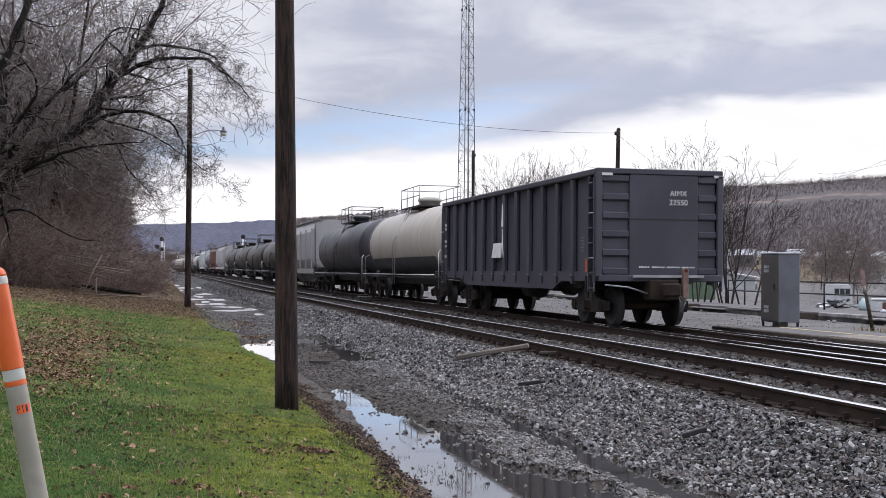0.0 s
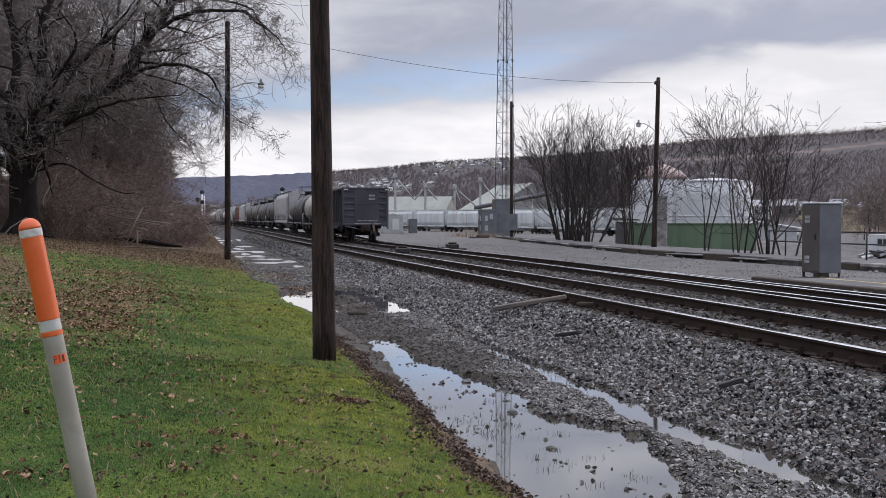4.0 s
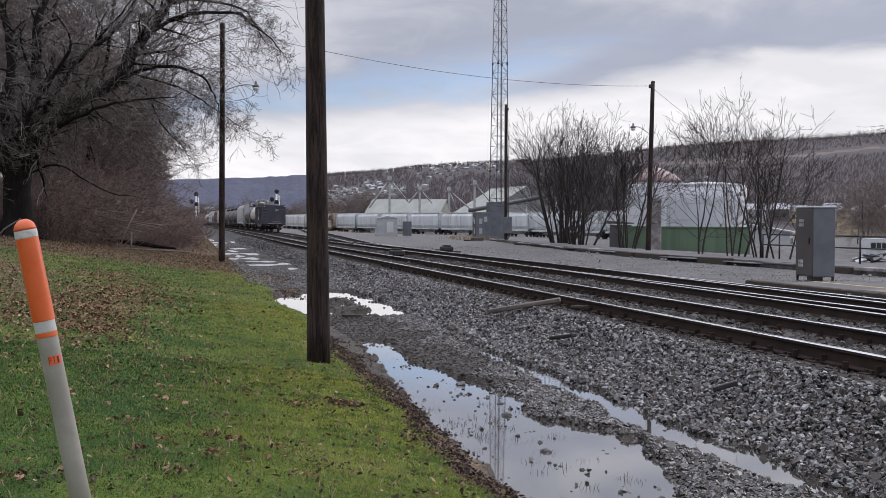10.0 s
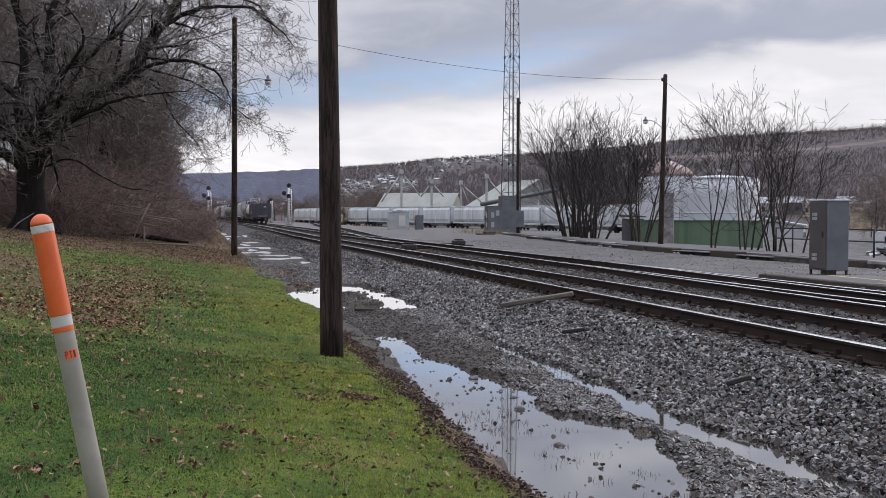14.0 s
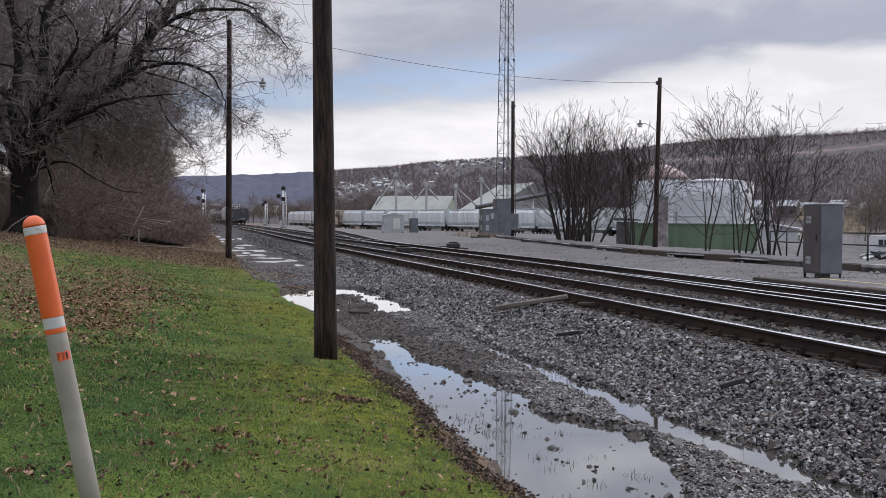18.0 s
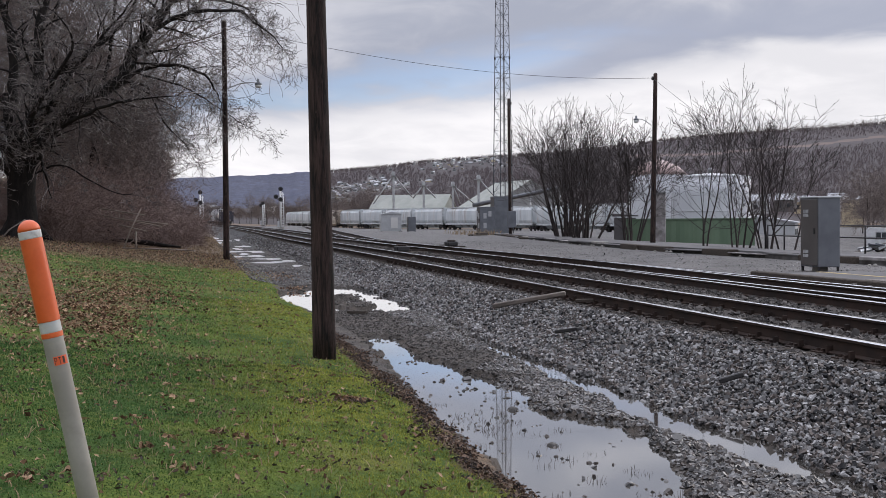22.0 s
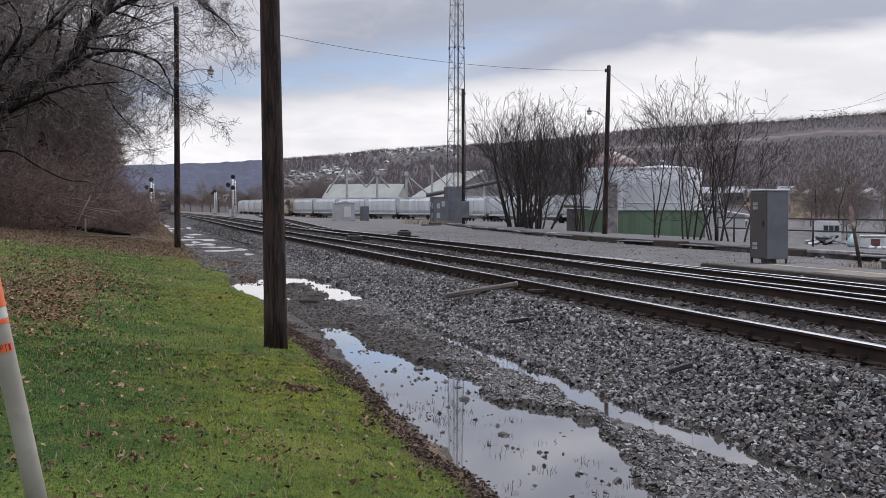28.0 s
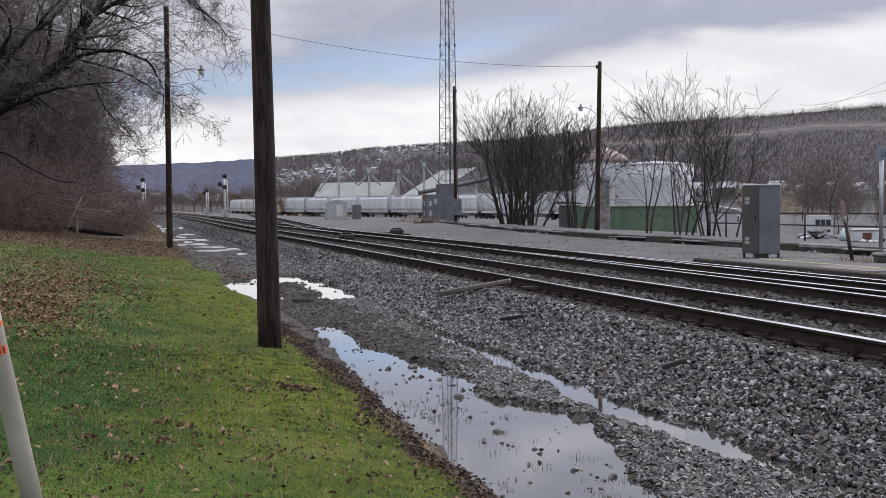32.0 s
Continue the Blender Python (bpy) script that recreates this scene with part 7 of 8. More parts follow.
ridge("valley_woods", [(-0.14 * D2, D2, 0.010 * D2), (-0.05 * D2, D2, 0.0135 * D2), (0.0, D2, 0.0125 * D2), (0.05 * D2, D2, 0.0145 * D2), (0.10 * D2, D2, 0.013 * D2), (0.14 * D2, D2, 0.017 * D2)], 0.35, "far_woods", "low brown woods on the valley floor", 1.0, 3.0, -2.0)
ridge("hillside_left", [(-2600, 300, 120), (-1600, 1000, 110), (-800, 1600, 70), (-200, 1900, 35)], 0.3, "far_woods", "wooded hillside beyond the trees", 3.0, 5.0)
ridge("hillside_behind", [(1900, 400, 190), (2000, -800, 160), (800, -1800, 120), (-800, -1800, 120), (-2000, -600, 140), (-2600, 300, 120)], 0.3, "far_woods", "wooded hillside closing the valley", 3.0, 7.0)


def on_slope(a, b, D=1500.0, depth=0.60, foot=-6.0):
    """A place on the near hillside seen along a = x/y at slope b = z/y above eye level."""
    top = float(np.interp(a, [r[0] for r in sky_rows], [r[1] for r in sky_rows])) * D
    best = None
    for j in range(200):
        s = j / 200
        z = foot + (top - foot) * (1 - s) ** 1.25
        y = D * (1 - depth * s)
        e = abs((z - 1.2) / y - b)
        if best is None or e < best[0]:
            best = (e, a * y, y, z)
    return best[1:]


def house(x, y, z, w, d, h, rz, wall, roof):
    t = thing("house", "small far house with pale walls on the hillside", "house", pose(x, y, z - 0.5, 0, 0, rz), "houses on the hillside")
    part("wall", Geo().prism([(-w / 2, 0), (w / 2, 0), (w / 2, h), (0, h + w * 0.28), (-w / 2, h)], -d / 2, d / 2, "y"), wall, t)
    part("roof", Geo().prism([(-w / 2 - 0.4, h + 0.02), (w / 2 + 0.4, h + 0.02), (0, h + w * 0.28 + 0.5)], -d / 2 - 0.3, d / 2 + 0.3, "y"), roof, t)
    for s in (-1, 1):
        part("window", Geo().box(s * w * 0.25 - 0.7, -d / 2 - 0.08, h * 0.35, s * w * 0.25 + 0.7, -d / 2 + 0.02, h * 0.75), "glass_dark", t)


rnd = random.Random(77)
hs = []
for k in range(190):
    u = rnd.random()
    if u < 0.38:
        a = rnd.gauss(0.145, 0.022)
        b = 0.0275 + 0.09 * (a - 0.115) + rnd.gauss(0, 0.0032)
    elif u < 0.72:
        a = rnd.gauss(0.235, 0.025)
        b = float(np.interp(a, [r[0] for r in sky_rows], [r[1] for r in sky_rows])) - abs(rnd.gauss(0.003, 0.003))
    elif u < 0.9:
        a = rnd.uniform(0.112, 0.13)
        b = rnd.uniform(0.012, 0.03)
    else:
        a = rnd.uniform(0.44, 0.64)
        b = rnd.uniform(0.012, 0.022)
    hs.append((a, b))
    x, y, z = on_slope(a, b)
    w = rnd.uniform(2.0, 3.8) * min(1.0, max(0.45, y / 1150))
    house(x, y, z, w, w * rnd.uniform(1.0, 1.8), w * rnd.uniform(0.6, 0.75), rnd.uniform(-60, 60), rnd.choice(["shed_pale", "shed_white", "shed_pale", "shed_tan", "roof_grey"]), rnd.choice(["roof_grey", "roof_dark", "roof_pale"]))
for k in range(14):
    a, y = rnd.uniform(-0.02, 0.10), rnd.uniform(640, 760)
    w = rnd.uniform(3.0, 6.0)
    house(a * y, y, rnd.uniform(3.5, 8.0), w, w * 1.4, w * 0.7, rnd.uniform(-60, 60), rnd.choice(["shed_pale", "shed_white", "roof_grey"]), rnd.choice(["roof_grey", "roof_dark", "roof_pale"]))
# the bare cut and bench along the right-hand hillside
hill = bpy.data.objects["hillside_near"].data
hill.materials.append(M["cut_bank"])
cen = np.zeros(len(hill.polygons) * 3, dtype=np.float32)
hill.polygons.foreach_get("center", cen)
cen = cen.reshape(-1, 3)
ra, rb = cen[:, 0] / cen[:, 1], (cen[:, 2] - 1.2) / cen[:, 1]
b0 = np.interp(ra, [0.36, 0.45, 0.563, 0.632, 0.95], [0.0565, 0.0590, 0.0685, 0.0765, 0.085])
hill.polygons.foreach_set("material_index", ((ra > 0.37) & (np.abs(rb - b0) < 0.0011)).astype(np.int32))


# scattered trees on the valley floor far up the line
for i in range(80):
    y = rnd.uniform(380, 760)
    x = rnd.uniform(-0.02, 0.105) * y
    m = pose(x, y, 0.004 * (y - 400), 0, 0, rnd.uniform(0, 360)) @ Matrix.Scale(rnd.uniform(0.9, 1.5), 4)
    copy_thing(bg[i % 2], m).matrix_basis = m


# trees along the skyline of the near ridge
tuft = Wood(91)
for i in range(5):
    tuft.limb(V3((tuft.r.uniform(-5, 5), tuft.r.uniform(-3, 3), -1)), V3((0, 0, 1)), tuft.r.uniform(9, 14), 0.22, 1, 3, [0.05] * 4, [0, 8, 4, 0], [(22, 45)] * 4, [4, 3, 3, 3], 0.045, 0.10)
tt = tuft.build("tree_row", "row of bare trees on the far skyline", HAZE, "skyline trees")
for i in range(290):
    a = 0.112 + 0.68 * i / 290 + rnd.uniform(-0.002, 0.002)
    b = float(np.interp(a, [r[0] for r in sky_rows], [r[1] for r in sky_rows]))
    m = pose(a * 1500, 1500, b * 1500 - (3.0 if a < 0.42 else 4.5), 0, 0, rnd.uniform(0, 360)) @ Matrix.Scale(rnd.uniform(0.40, 0.62) if a < 0.42 else rnd.uniform(0.62, 1.0), 4)
    if i == 0:
        tt.matrix_basis = m
    else:
        copy_thing(tt, m).matrix_basis = m


# the leafless woods that cover the slope below
def far_wood(a, b, size, mat, label, seed):
    """Bare far trees, each a thin stem with a fan of twigs; a = x/y, b = z/y above eye level."""
    rr = np.random.default_rng(seed)
    top = np.interp(a, [r[0] for r in sky_rows], [r[1] for r in sky_rows]) * 1500.0
    s = np.linspace(0, 1, 160)[None]
    yy = 1500.0 * (1 - 0.60 * s)
    zz = -6.0 + (top[:, None] + 6.0) * (1 - s) ** 1.25
    j = np.abs((zz - 1.2) / yy - b[:, None]).argmin(1)
    yy, zz = yy[0, j], zz[np.arange(len(a)), j]
    place = np.stack([a * yy, yy, zz], -1)
    n, k = len(place), 9
    h = size * rr.uniform(0.6, 1.25, n)
    ang = np.concatenate([[0.0], np.linspace(-1.0, 1.0, k - 1)])[None] + rr.normal(0, 0.16, (n, k))
    at = np.concatenate([[0.0], np.tile([0.2, 0.4, 0.5, 0.6], 2)])[None] * h[:, None]
    reach = np.concatenate([[1.0], np.full(k - 1, 0.48)])[None] * h[:, None] * rr.uniform(0.7, 1.15, (n, k))
    w = np.where(np.arange(k) == 0, 0.22, 0.15)[None] * (size / 8.0)
    yaw = rr.uniform(-0.6, 0.6, (n, 1))
    foot = place[:, None, :] + np.stack([0 * at, 0 * at, at - 0.5], -1)
    dx, dz = np.sin(ang) * reach, np.cos(ang) * reach
    tip = foot + np.stack([dx * np.cos(yaw), dx * np.sin(yaw), dz], -1)
    off = np.stack([np.cos(ang) * w, 0 * ang, -np.sin(ang) * w], -1)
    V = np.stack([foot - off, foot + off, tip + off * 0.3, tip - off * 0.3], 2).reshape(-1, 3)
    F = (np.arange(n * k)[:, None] * 4 + np.arange(4)[None])
    return tagged(new("far_woods", mesh_from("far_woods", V, F, mat)), label, "woods", kind="stuff")


M["far_twig"] = varied("far_purplish_twig", (0.104, 0.085, 0.091), (0.182, 0.149, 0.150), 0.9, "Island", 0.0, 0.5, (0.205, 0.167, 0.165))
rg = np.random.default_rng(15)
wa = rg.uniform(0.112, 0.80, 26000)
top_b = np.interp(wa, [r[0] for r in sky_rows], [r[1] for r in sky_rows])
wb = top_b * (1 - rg.random(len(wa)) ** 1.2) + 0.002
clear = np.ones(len(wa), dtype=bool)
for ha, hb in hs:
    clear &= ~((np.abs(wa - ha) < 0.0030) & (wb > hb - 0.0045) & (wb < hb + 0.001))
b0 = np.interp(wa, [0.36, 0.45, 0.563, 0.632, 0.95], [0.0565, 0.0590, 0.0685, 0.0765, 0.085])
clear &= ~((wa > 0.37) & (np.abs(wb - b0 + 0.002) < 0.0045))
far_wood(wa[clear], wb[clear], 5.0, "far_twig", "brown leafless woods covering the far hillside", 3)


# power-line pylons on the right-hand skyline
for a in (0.631, 0.6405):
    b = float(np.interp(a, [r[0] for r in sky_rows], [r[1] for r in sky_rows]))
    t = thing("pylon", "far steel pylon on the skyline", "pylon", pose(a * 1490, 1490, b * 1490 - 3), "pylons on the skyline")
    for s in (-1.6, 1.6):
        part("leg", Geo().tube([(s, 0, 0), (s, 0, 17)], 0.22, 5), "galv", t)
    for z in (12.5, 15.5):
        part("crossarm", Geo().tube([(-4.2, 0, z), (4.2, 0, z)], 0.18, 5), "galv", t)


# ---- loose stones, turf and leaves ----
rng = np.random.default_rng(4)
CUBE = np.array([[x, y, z] for z in (-1, 1) for y in (-1, 1) for x in (-1, 1)], dtype=float)
CUBE_F = np.array([[0, 2, 3, 1], [4, 5, 7, 6], [0, 1, 5, 4], [2, 6, 7, 3], [0, 4, 6, 2], [1, 3, 7, 5]])


def turns(n, tilt):
    a, b, c = rng.uniform(0, 2 * np.pi, n), rng.normal(0, tilt, n), rng.normal(0, tilt, n)
    ca, sa, cb, sb, cc, sc = np.cos(a), np.sin(a), np.cos(b), np.sin(b), np.cos(c), np.sin(c)
    z, o = np.zeros(n), np.ones(n)
    Rz = np.stack([ca, -sa, z, sa, ca, z, z, z, o], -1).reshape(-1, 3, 3)
    Rx = np.stack([o, z, z, z, cb, -sb, z, sb, cb], -1).reshape(-1, 3, 3)
    Ry = np.stack([cc, z, sc, z, o, z, -sc, z, cc], -1).reshape(-1, 3, 3)
    return Rz @ Rx @ Ry


def stones(name, x, y, size, mat, label, sink=0.15, zf=None, tilt=0.5):
    """Angular broken stones lying on the ground."""
    n = len(x)
    s = (size * np.exp(rng.normal(0, 0.25, n)))[:, None] * rng.uniform(0.6, 1.15, (n, 3)) * np.array([1.15, 0.9, 0.62])
    P = CUBE[None] * (1 + rng.uniform(-0.42, 0.25, (n, 8, 3))) * s[:, None, :] * 0.5
    P[:, 4:, :2] *= rng.uniform(0.45, 0.95, (n, 1, 1))
    P = np.einsum("nij,nkj->nki", turns(n, tilt), P)
    z = land(x, y) if zf is None else zf(x, y)
    P += np.stack([x, y, z + s[:, 2] * (0.5 - sink)], -1)[:, None, :]
    F = (CUBE_F[None] + 8 * np.arange(n)[:, None, None]).reshape(-1, 4)
    return tagged(new(name, mesh_from(name, P.reshape(-1, 3), F, mat)), label, "stones", kind="stuff")


def strew(n, x0, x1, y0, y1, power=1.0):
    u = rng.random(n)
    y = y0 + (y1 - y0) * u ** power
    return x0 + (x1 - x0) * rng.random(n), y


def joined(*sets):
    return tuple(np.concatenate(v) for v in zip(*sets))


x, y = joined(strew(60000, 4.30, 6.44, 5.5, 18), strew(52000, 4.45, 6.44, 18, 36), strew(26000, 4.6, 6.44, 36, 75), strew(6000, 4.5, 6.44, 75, 130))
keep = ~((x < 4.75) & (puddle_depth(x, y) + 0.3 * wobble(x, y, 0.9, 4.0) > 0.16))
x, y = x[keep], y[keep]
lift = lambda x, y: land(x, y) + np.interp(x, [4.6, 5.2, 5.6, 6.0, 6.4], [-0.01, 0.015, 0.015, -0.01, -0.035]) + rng.uniform(-0.045, 0.045, len(x))
near_rail = x > 6.02 + 0.12 * rng.random(len(x))
stones("ballast", x[near_rail], y[near_rail], 0.040, "stone_brown", "brown-stained ballast along the foot of the rail", 0.2, lift, 0.9)
x, y = x[~near_rail], y[~near_rail]
stones("ballast", x, y, 0.036 + 0.0004 * np.clip(y - 9, 0, 60), "stone", "coarse grey broken-stone ballast on the track shoulder", 0.2, lift, 0.9)
x, y = joined(strew(6000, 6.62, 7.95, 5, 30), strew(3500, 6.62, 7.95, 30, 75), strew(8500, 8.2, 10.25, 6, 34), strew(5500, 8.2, 10.25, 34, 80), strew(4200, 10.45, 11.75, 9, 40), strew(3000, 10.45, 11.75, 40, 80), strew(3200, 11.95, 13.4, 10, 45))
lift = lambda x, y: land(x, y) + rng.uniform(-0.005, 0.035, len(x))
stones("ballast", x, y, 0.070, "stone_brown", "brown-stained ballast packed between the rails and tracks", 0.25, lift, 0.5)
x, y = joined(strew(15000, 3.0, 4.40, 5.5, 14), strew(11000, 2.5, 4.6, 14, 25), strew(9000, 2.4, 4.8, 25, 50), strew(6000, 1.9, 4.8, 48, 110, 1.3), strew(900, 2.2, 4.4, 6, 19))
dep = puddle_depth(x, y)
dep = dep + 0.35 * wobble(x, y, 0.9, 4.0)
pool_d = np.min([np.hypot((x - cx - shift(cy)) / (sx + 0.25), (y - cy + 1.5 * cy * cy / 3816) / (4.0 * cy * cy / 3816 + 0.6)) for cx, cy, sx, sy in POOLS], axis=0)
keep = np.where(y > 45, pool_d > 1, dep < 0.24) & ~((x > 3.85) & (dep > 0.16) & (y < 20)) & ((y < 46) | (rng.random(len(x)) < 0.12))
x, y = x[keep], y[keep]
silt = lambda x, y: np.where((y < 34) & (x < 4.7), np.maximum(land(x, y), WATER_Z - 0.012), land(x, y))
brown = (y > 13) & (y < 46) & (x < 3.75 + 0.5 * wobble(x, y, 2.7, 7.0))
stones("muddy_gravel", x[~brown], y[~brown], 0.036 + 0.0007 * np.clip(y[~brown] - 20, 0, 90), "stone_dark", "dark wet gravel on the muddy ridge between the puddles", 0.3, silt)
brown &= rng.random(len(x)) < 0.55
stones("muddy_gravel", x[brown], y[brown], 0.030 + 0.0007 * np.clip(y[brown] - 20, 0, 90), "stone_brown", "brown muddy gravel beside the lawn's edge", 0.35, silt)
x, y = strew(9000, 2.15, 3.8, 6, 18.5)
keep = (puddle_depth(x, y) > 0.1) & (rng.random(len(x)) < np.where(wobble(x, y, 0.55, 9.0) + 0.4 * wobble(x, y, 2.2, 3.0) > 0.52, 0.20, 0.012))
stones("puddle_stones", x[keep], y[keep], 0.034, "stone_dark", "small dark stones and mud breaking the puddle", 0.3, lambda x, y: np.full(len(x), WATER_Z - 0.006))
x, y = strew(22000, 1.6, 5.0, 34, 118, 1.2)
keep = np.min([np.hypot((x - cx - shift(cy)) / (sx + 0.2), (y - cy + 1.2 * cy * cy / 3816) / (3.2 * cy * cy / 3816 + 0.4)) for cx, cy, sx, sy in POOLS], axis=0) > 1
stones("muddy_gravel", x[keep], y[keep], 0.055, "stone_dark", "dark gravel sunk in the far muddy track", 0.40)
x, y = strew(3000, 13.6, 19.9, 28, 80)
stones("yard_gravel", x, y, 0.035, "stone", "fine grey gravel in front of the old platform", 0.45)


def blades(name, x, y, h, w, mat, label, lean=0.45, zf=None):
    n = len(x)
    a = rng.uniform(0, 2 * np.pi, n)
    h = h * rng.uniform(0.5, 1.25, n)
    dx, dy = np.cos(a) * w / 2, np.sin(a) * w / 2
    lx, ly = rng.normal(0, lean, n) * h, rng.normal(0, lean, n) * h
    z = (land(x, y) if zf is None else zf(x, y)) - 0.004
    b1, b2 = np.stack([x - dx, y - dy, z], -1), np.stack([x + dx, y + dy, z], -1)
    m1 = np.stack([x - dx * 0.8 + lx * 0.35, y - dy * 0.8 + ly * 0.35, z + h * 0.55], -1)
    m2 = np.stack([x + dx * 0.8 + lx * 0.35, y + dy * 0.8 + ly * 0.35, z + h * 0.55], -1)
    t1 = np.stack([x + lx - dx * 0.12, y + ly - dy * 0.12, z + h * 0.92], -1)
    t2 = np.stack([x + lx + dx * 0.12, y + ly + dy * 0.12, z + h * 0.92], -1)
    V = np.stack([b1, b2, m1, m2, t1, t2], 1).reshape(-1, 3)
    k = 6 * np.arange(n)[:, None]
    F = np.concatenate([k + np.array([[0, 1, 3, 2]]), k + np.array([[2, 3, 5, 4]])])
    return tagged(new(name, mesh_from(name, V, F, mat)), label, "grass", kind="stuff")


x, y = joined(strew(200000, -3.2, 2.1, 4.6, 13), strew(80000, -5.5, 2.3, 13, 24), strew(46000, -8.5, 2.6, 24, 54))
bare = 0.55 * (np.hypot((x + 1.9) / 1.7, (y - 19.5) / 6.5) < 1.0) + 0.5 * (np.hypot((x + 5.0) / 2.6, (y - 25) / 9) < 1) + 0.85 * np.clip((y - 38) / 5, 0, 1) + 0.25 * (wobble(x, y, 1.7, 3.0) > 0.25)
keep = (x < grass_edge(y) + 0.10 * wobble(x, y, 0.8, 1.0) + rng.normal(0, 0.05, len(x))) & (rng.random(len(x)) > bare)
x, y = x[keep], y[keep]
blades("grass", x, y, 0.015 + 0.0005 * y, 0.0042 + 0.00055 * np.clip(y - 5, 0, 50), "blade", "short damp green lawn grass")
x, y = joined(strew(1800, -3.2, 1.95, 4.6, 14), strew(4000, -8, 1.8, 14, 45), strew(12000, -9, 1.8, 38, 58), strew(16000, -4, 1.9, 56, 125))
blades("dry_grass", x, y, 0.06, 0.006 + 0.0004 * y, "straw", "dry straw-coloured grass among the green")
cx, cy = rng.uniform(2.3, 3.3, 46), rng.uniform(6.2, 12.0, 46)
x = np.concatenate([a + rng.normal(0, 0.05, 14) for a in cx])
y = np.concatenate([b + rng.normal(0, 0.05, 14) for b in cy])
blades("drowned_grass", x, y, 0.05, 0.004, "tie_wood", "dark drowned grass tips standing out of the puddle", 0.3, lambda x, y: np.full(len(x), WATER_Z - 0.01))


def leaves(name, x, y, size, label, lift=0.02, zf=None, mat="leaf"):
    n = len(x)
    s = (size * rng.uniform(0.6, 1.3, n))[:, None, None]
    base = np.array([[-1, 0, 0.10], [-0.3, -0.55, 0.32], [0.35, -0.45, 0.22], [1, 0, 0.12], [0.35, 0.45, 0.30], [-0.3, 0.55, 0.26], [0, 0, 0]], dtype=float)
    P = base[None] * s * 0.5 * np.stack([np.ones(n), rng.uniform(0.6, 1.1, n), rng.uniform(0.6, 2.6, n)], -1)[:, None, :]
    P += rng.normal(0, 0.06, P.shape) * s
    P = np.einsum("nij,nkj->nki", turns(n, 0.5), P)
    P += np.stack([x, y, (land(x, y) if zf is None else zf(x, y)) + lift + rng.uniform(0, 0.03, n)], -1)[:, None, :]
    k = 7 * np.arange(n)[:, None]
    F = np.concatenate([k + np.array([[0, 1, 6, 5]]), k + np.array([[1, 2, 3, 6]]), k + np.array([[6, 3, 4, 5]])])
    return tagged(new(name, mesh_from(name, P.reshape(-1, 3), F, mat)), label, "leaves", kind="stuff")


sets = [strew(620, -3.0, 1.8, 4.8, 14), strew(1500, -6, 1.8, 14, 40), strew(2600, -9, 1.6, 40, 58), strew(700, -5, -1.6, 9, 18)]
for cx, cy, sx, sy, n in ((-1.5, 16.6, 0.5, 1.8, 900), (-1.2, 22.3, 0.55, 2.4, 1100), (-1.7, 28.5, 0.6, 1.6, 500), (-3.6, 16.5, 0.9, 2.0, 700), (-1.15, 13.9, 0.35, 0.7, 120), (-3.4, 22.5, 1.2, 4.0, 800), (-5.5, 31, 1.6, 4.5, 500), (1.38, 10.6, 0.15, 0.10, 60), (0.04, 12.6, 0.12, 0.10, 14), (0.14, 8.26, 0.07, 0.06, 10), (0.3, 8.05, 0.07, 0.06, 8), (0.59, 8.02, 0.06, 0.06, 7), (-0.4, 8.6, 0.08, 0.06, 8), (-0.2, 9.75, 0.1, 0.1, 8), (-0.16, 7.85, 0.05, 0.05, 6), (0.69, 7.13, 0.06, 0.05, 8), (-1.07, 9.75, 0.1, 0.1, 10), (-0.76, 11.35, 0.1, 0.1, 10), (-1.1, 15.6, 0.35, 0.9, 300), (-2.4, 17.5, 0.7, 1.6, 500), (2.6, 39.0, 0.4, 2.0, 160), (2.6, 31.5, 0.3, 1.0, 90), (-0.86, 6.4, 0.07, 0.06, 16), (-0.11, 6.95, 0.06, 0.08, 12), (-0.3, 7.5, 0.07, 0.06, 12), (0.14, 7.45, 0.10, 0.07, 16), (0.9, 10.2, 0.08, 0.1, 12), (0.5, 10.5, 0.1, 0.1, 9), (-0.62, 6.7, 0.12, 0.08, 10)):
    n, sx, sy = (int(n * 1.1), sx, sy) if n >= 100 else (int(n * 1.3), sx * 0.7, sy * 0.7)
    sets.append((rng.normal(cx, sx, n), rng.normal(cy, sy, n)))
x, y = joined(*sets)
keep = y > 4.6
leaves("fallen_leaves", x[keep], y[keep], 0.038 + 0.0013 * np.minimum(y[keep], 22), "curled brown fallen leaves strewn over the lawn", 0.022)
y = rng.uniform(5.0, 18.5, 5200)
wide = 0.055 + 0.11 * np.clip(wobble(y, 0 * y, 3.1, 2.0) + 0.35, 0, 1)
x = grass_edge(y) + 0.06 + rng.normal(0, 1.0, len(y)) * wide
for cx, cy, sx, sy, n in ((1.38, 10.6, 0.095, 0.07, 150), (1.0, 10.3, 0.10, 0.10, 30), (0.85, 7.6, 0.08, 0.07, 24), (0.16, 8.3, 0.07, 0.06, 24), (-0.62, 6.6, 0.14, 0.10, 40)):
    x, y = np.append(x, rng.normal(cx, sx, n)), np.append(y, rng.normal(cy, sy, n))
px, py = joined(strew(1500, -3.0, 1.8, 4.8, 14), strew(1300, -5, 1.8, 14, 30))
x, y = np.append(x, px), np.append(y, py)
leaves("leaf_litter", x, y, 0.036, "dark wet leaf litter along the muddy edge of the lawn", 0.012, None, "leaf_dark")
x, y = strew(9500, -9, 1.9, 39.5, 60)
leaves("leaf_litter", x, y, 0.055, "thick brown leaf litter under the trees", 0.02, None, "leaf_dark")

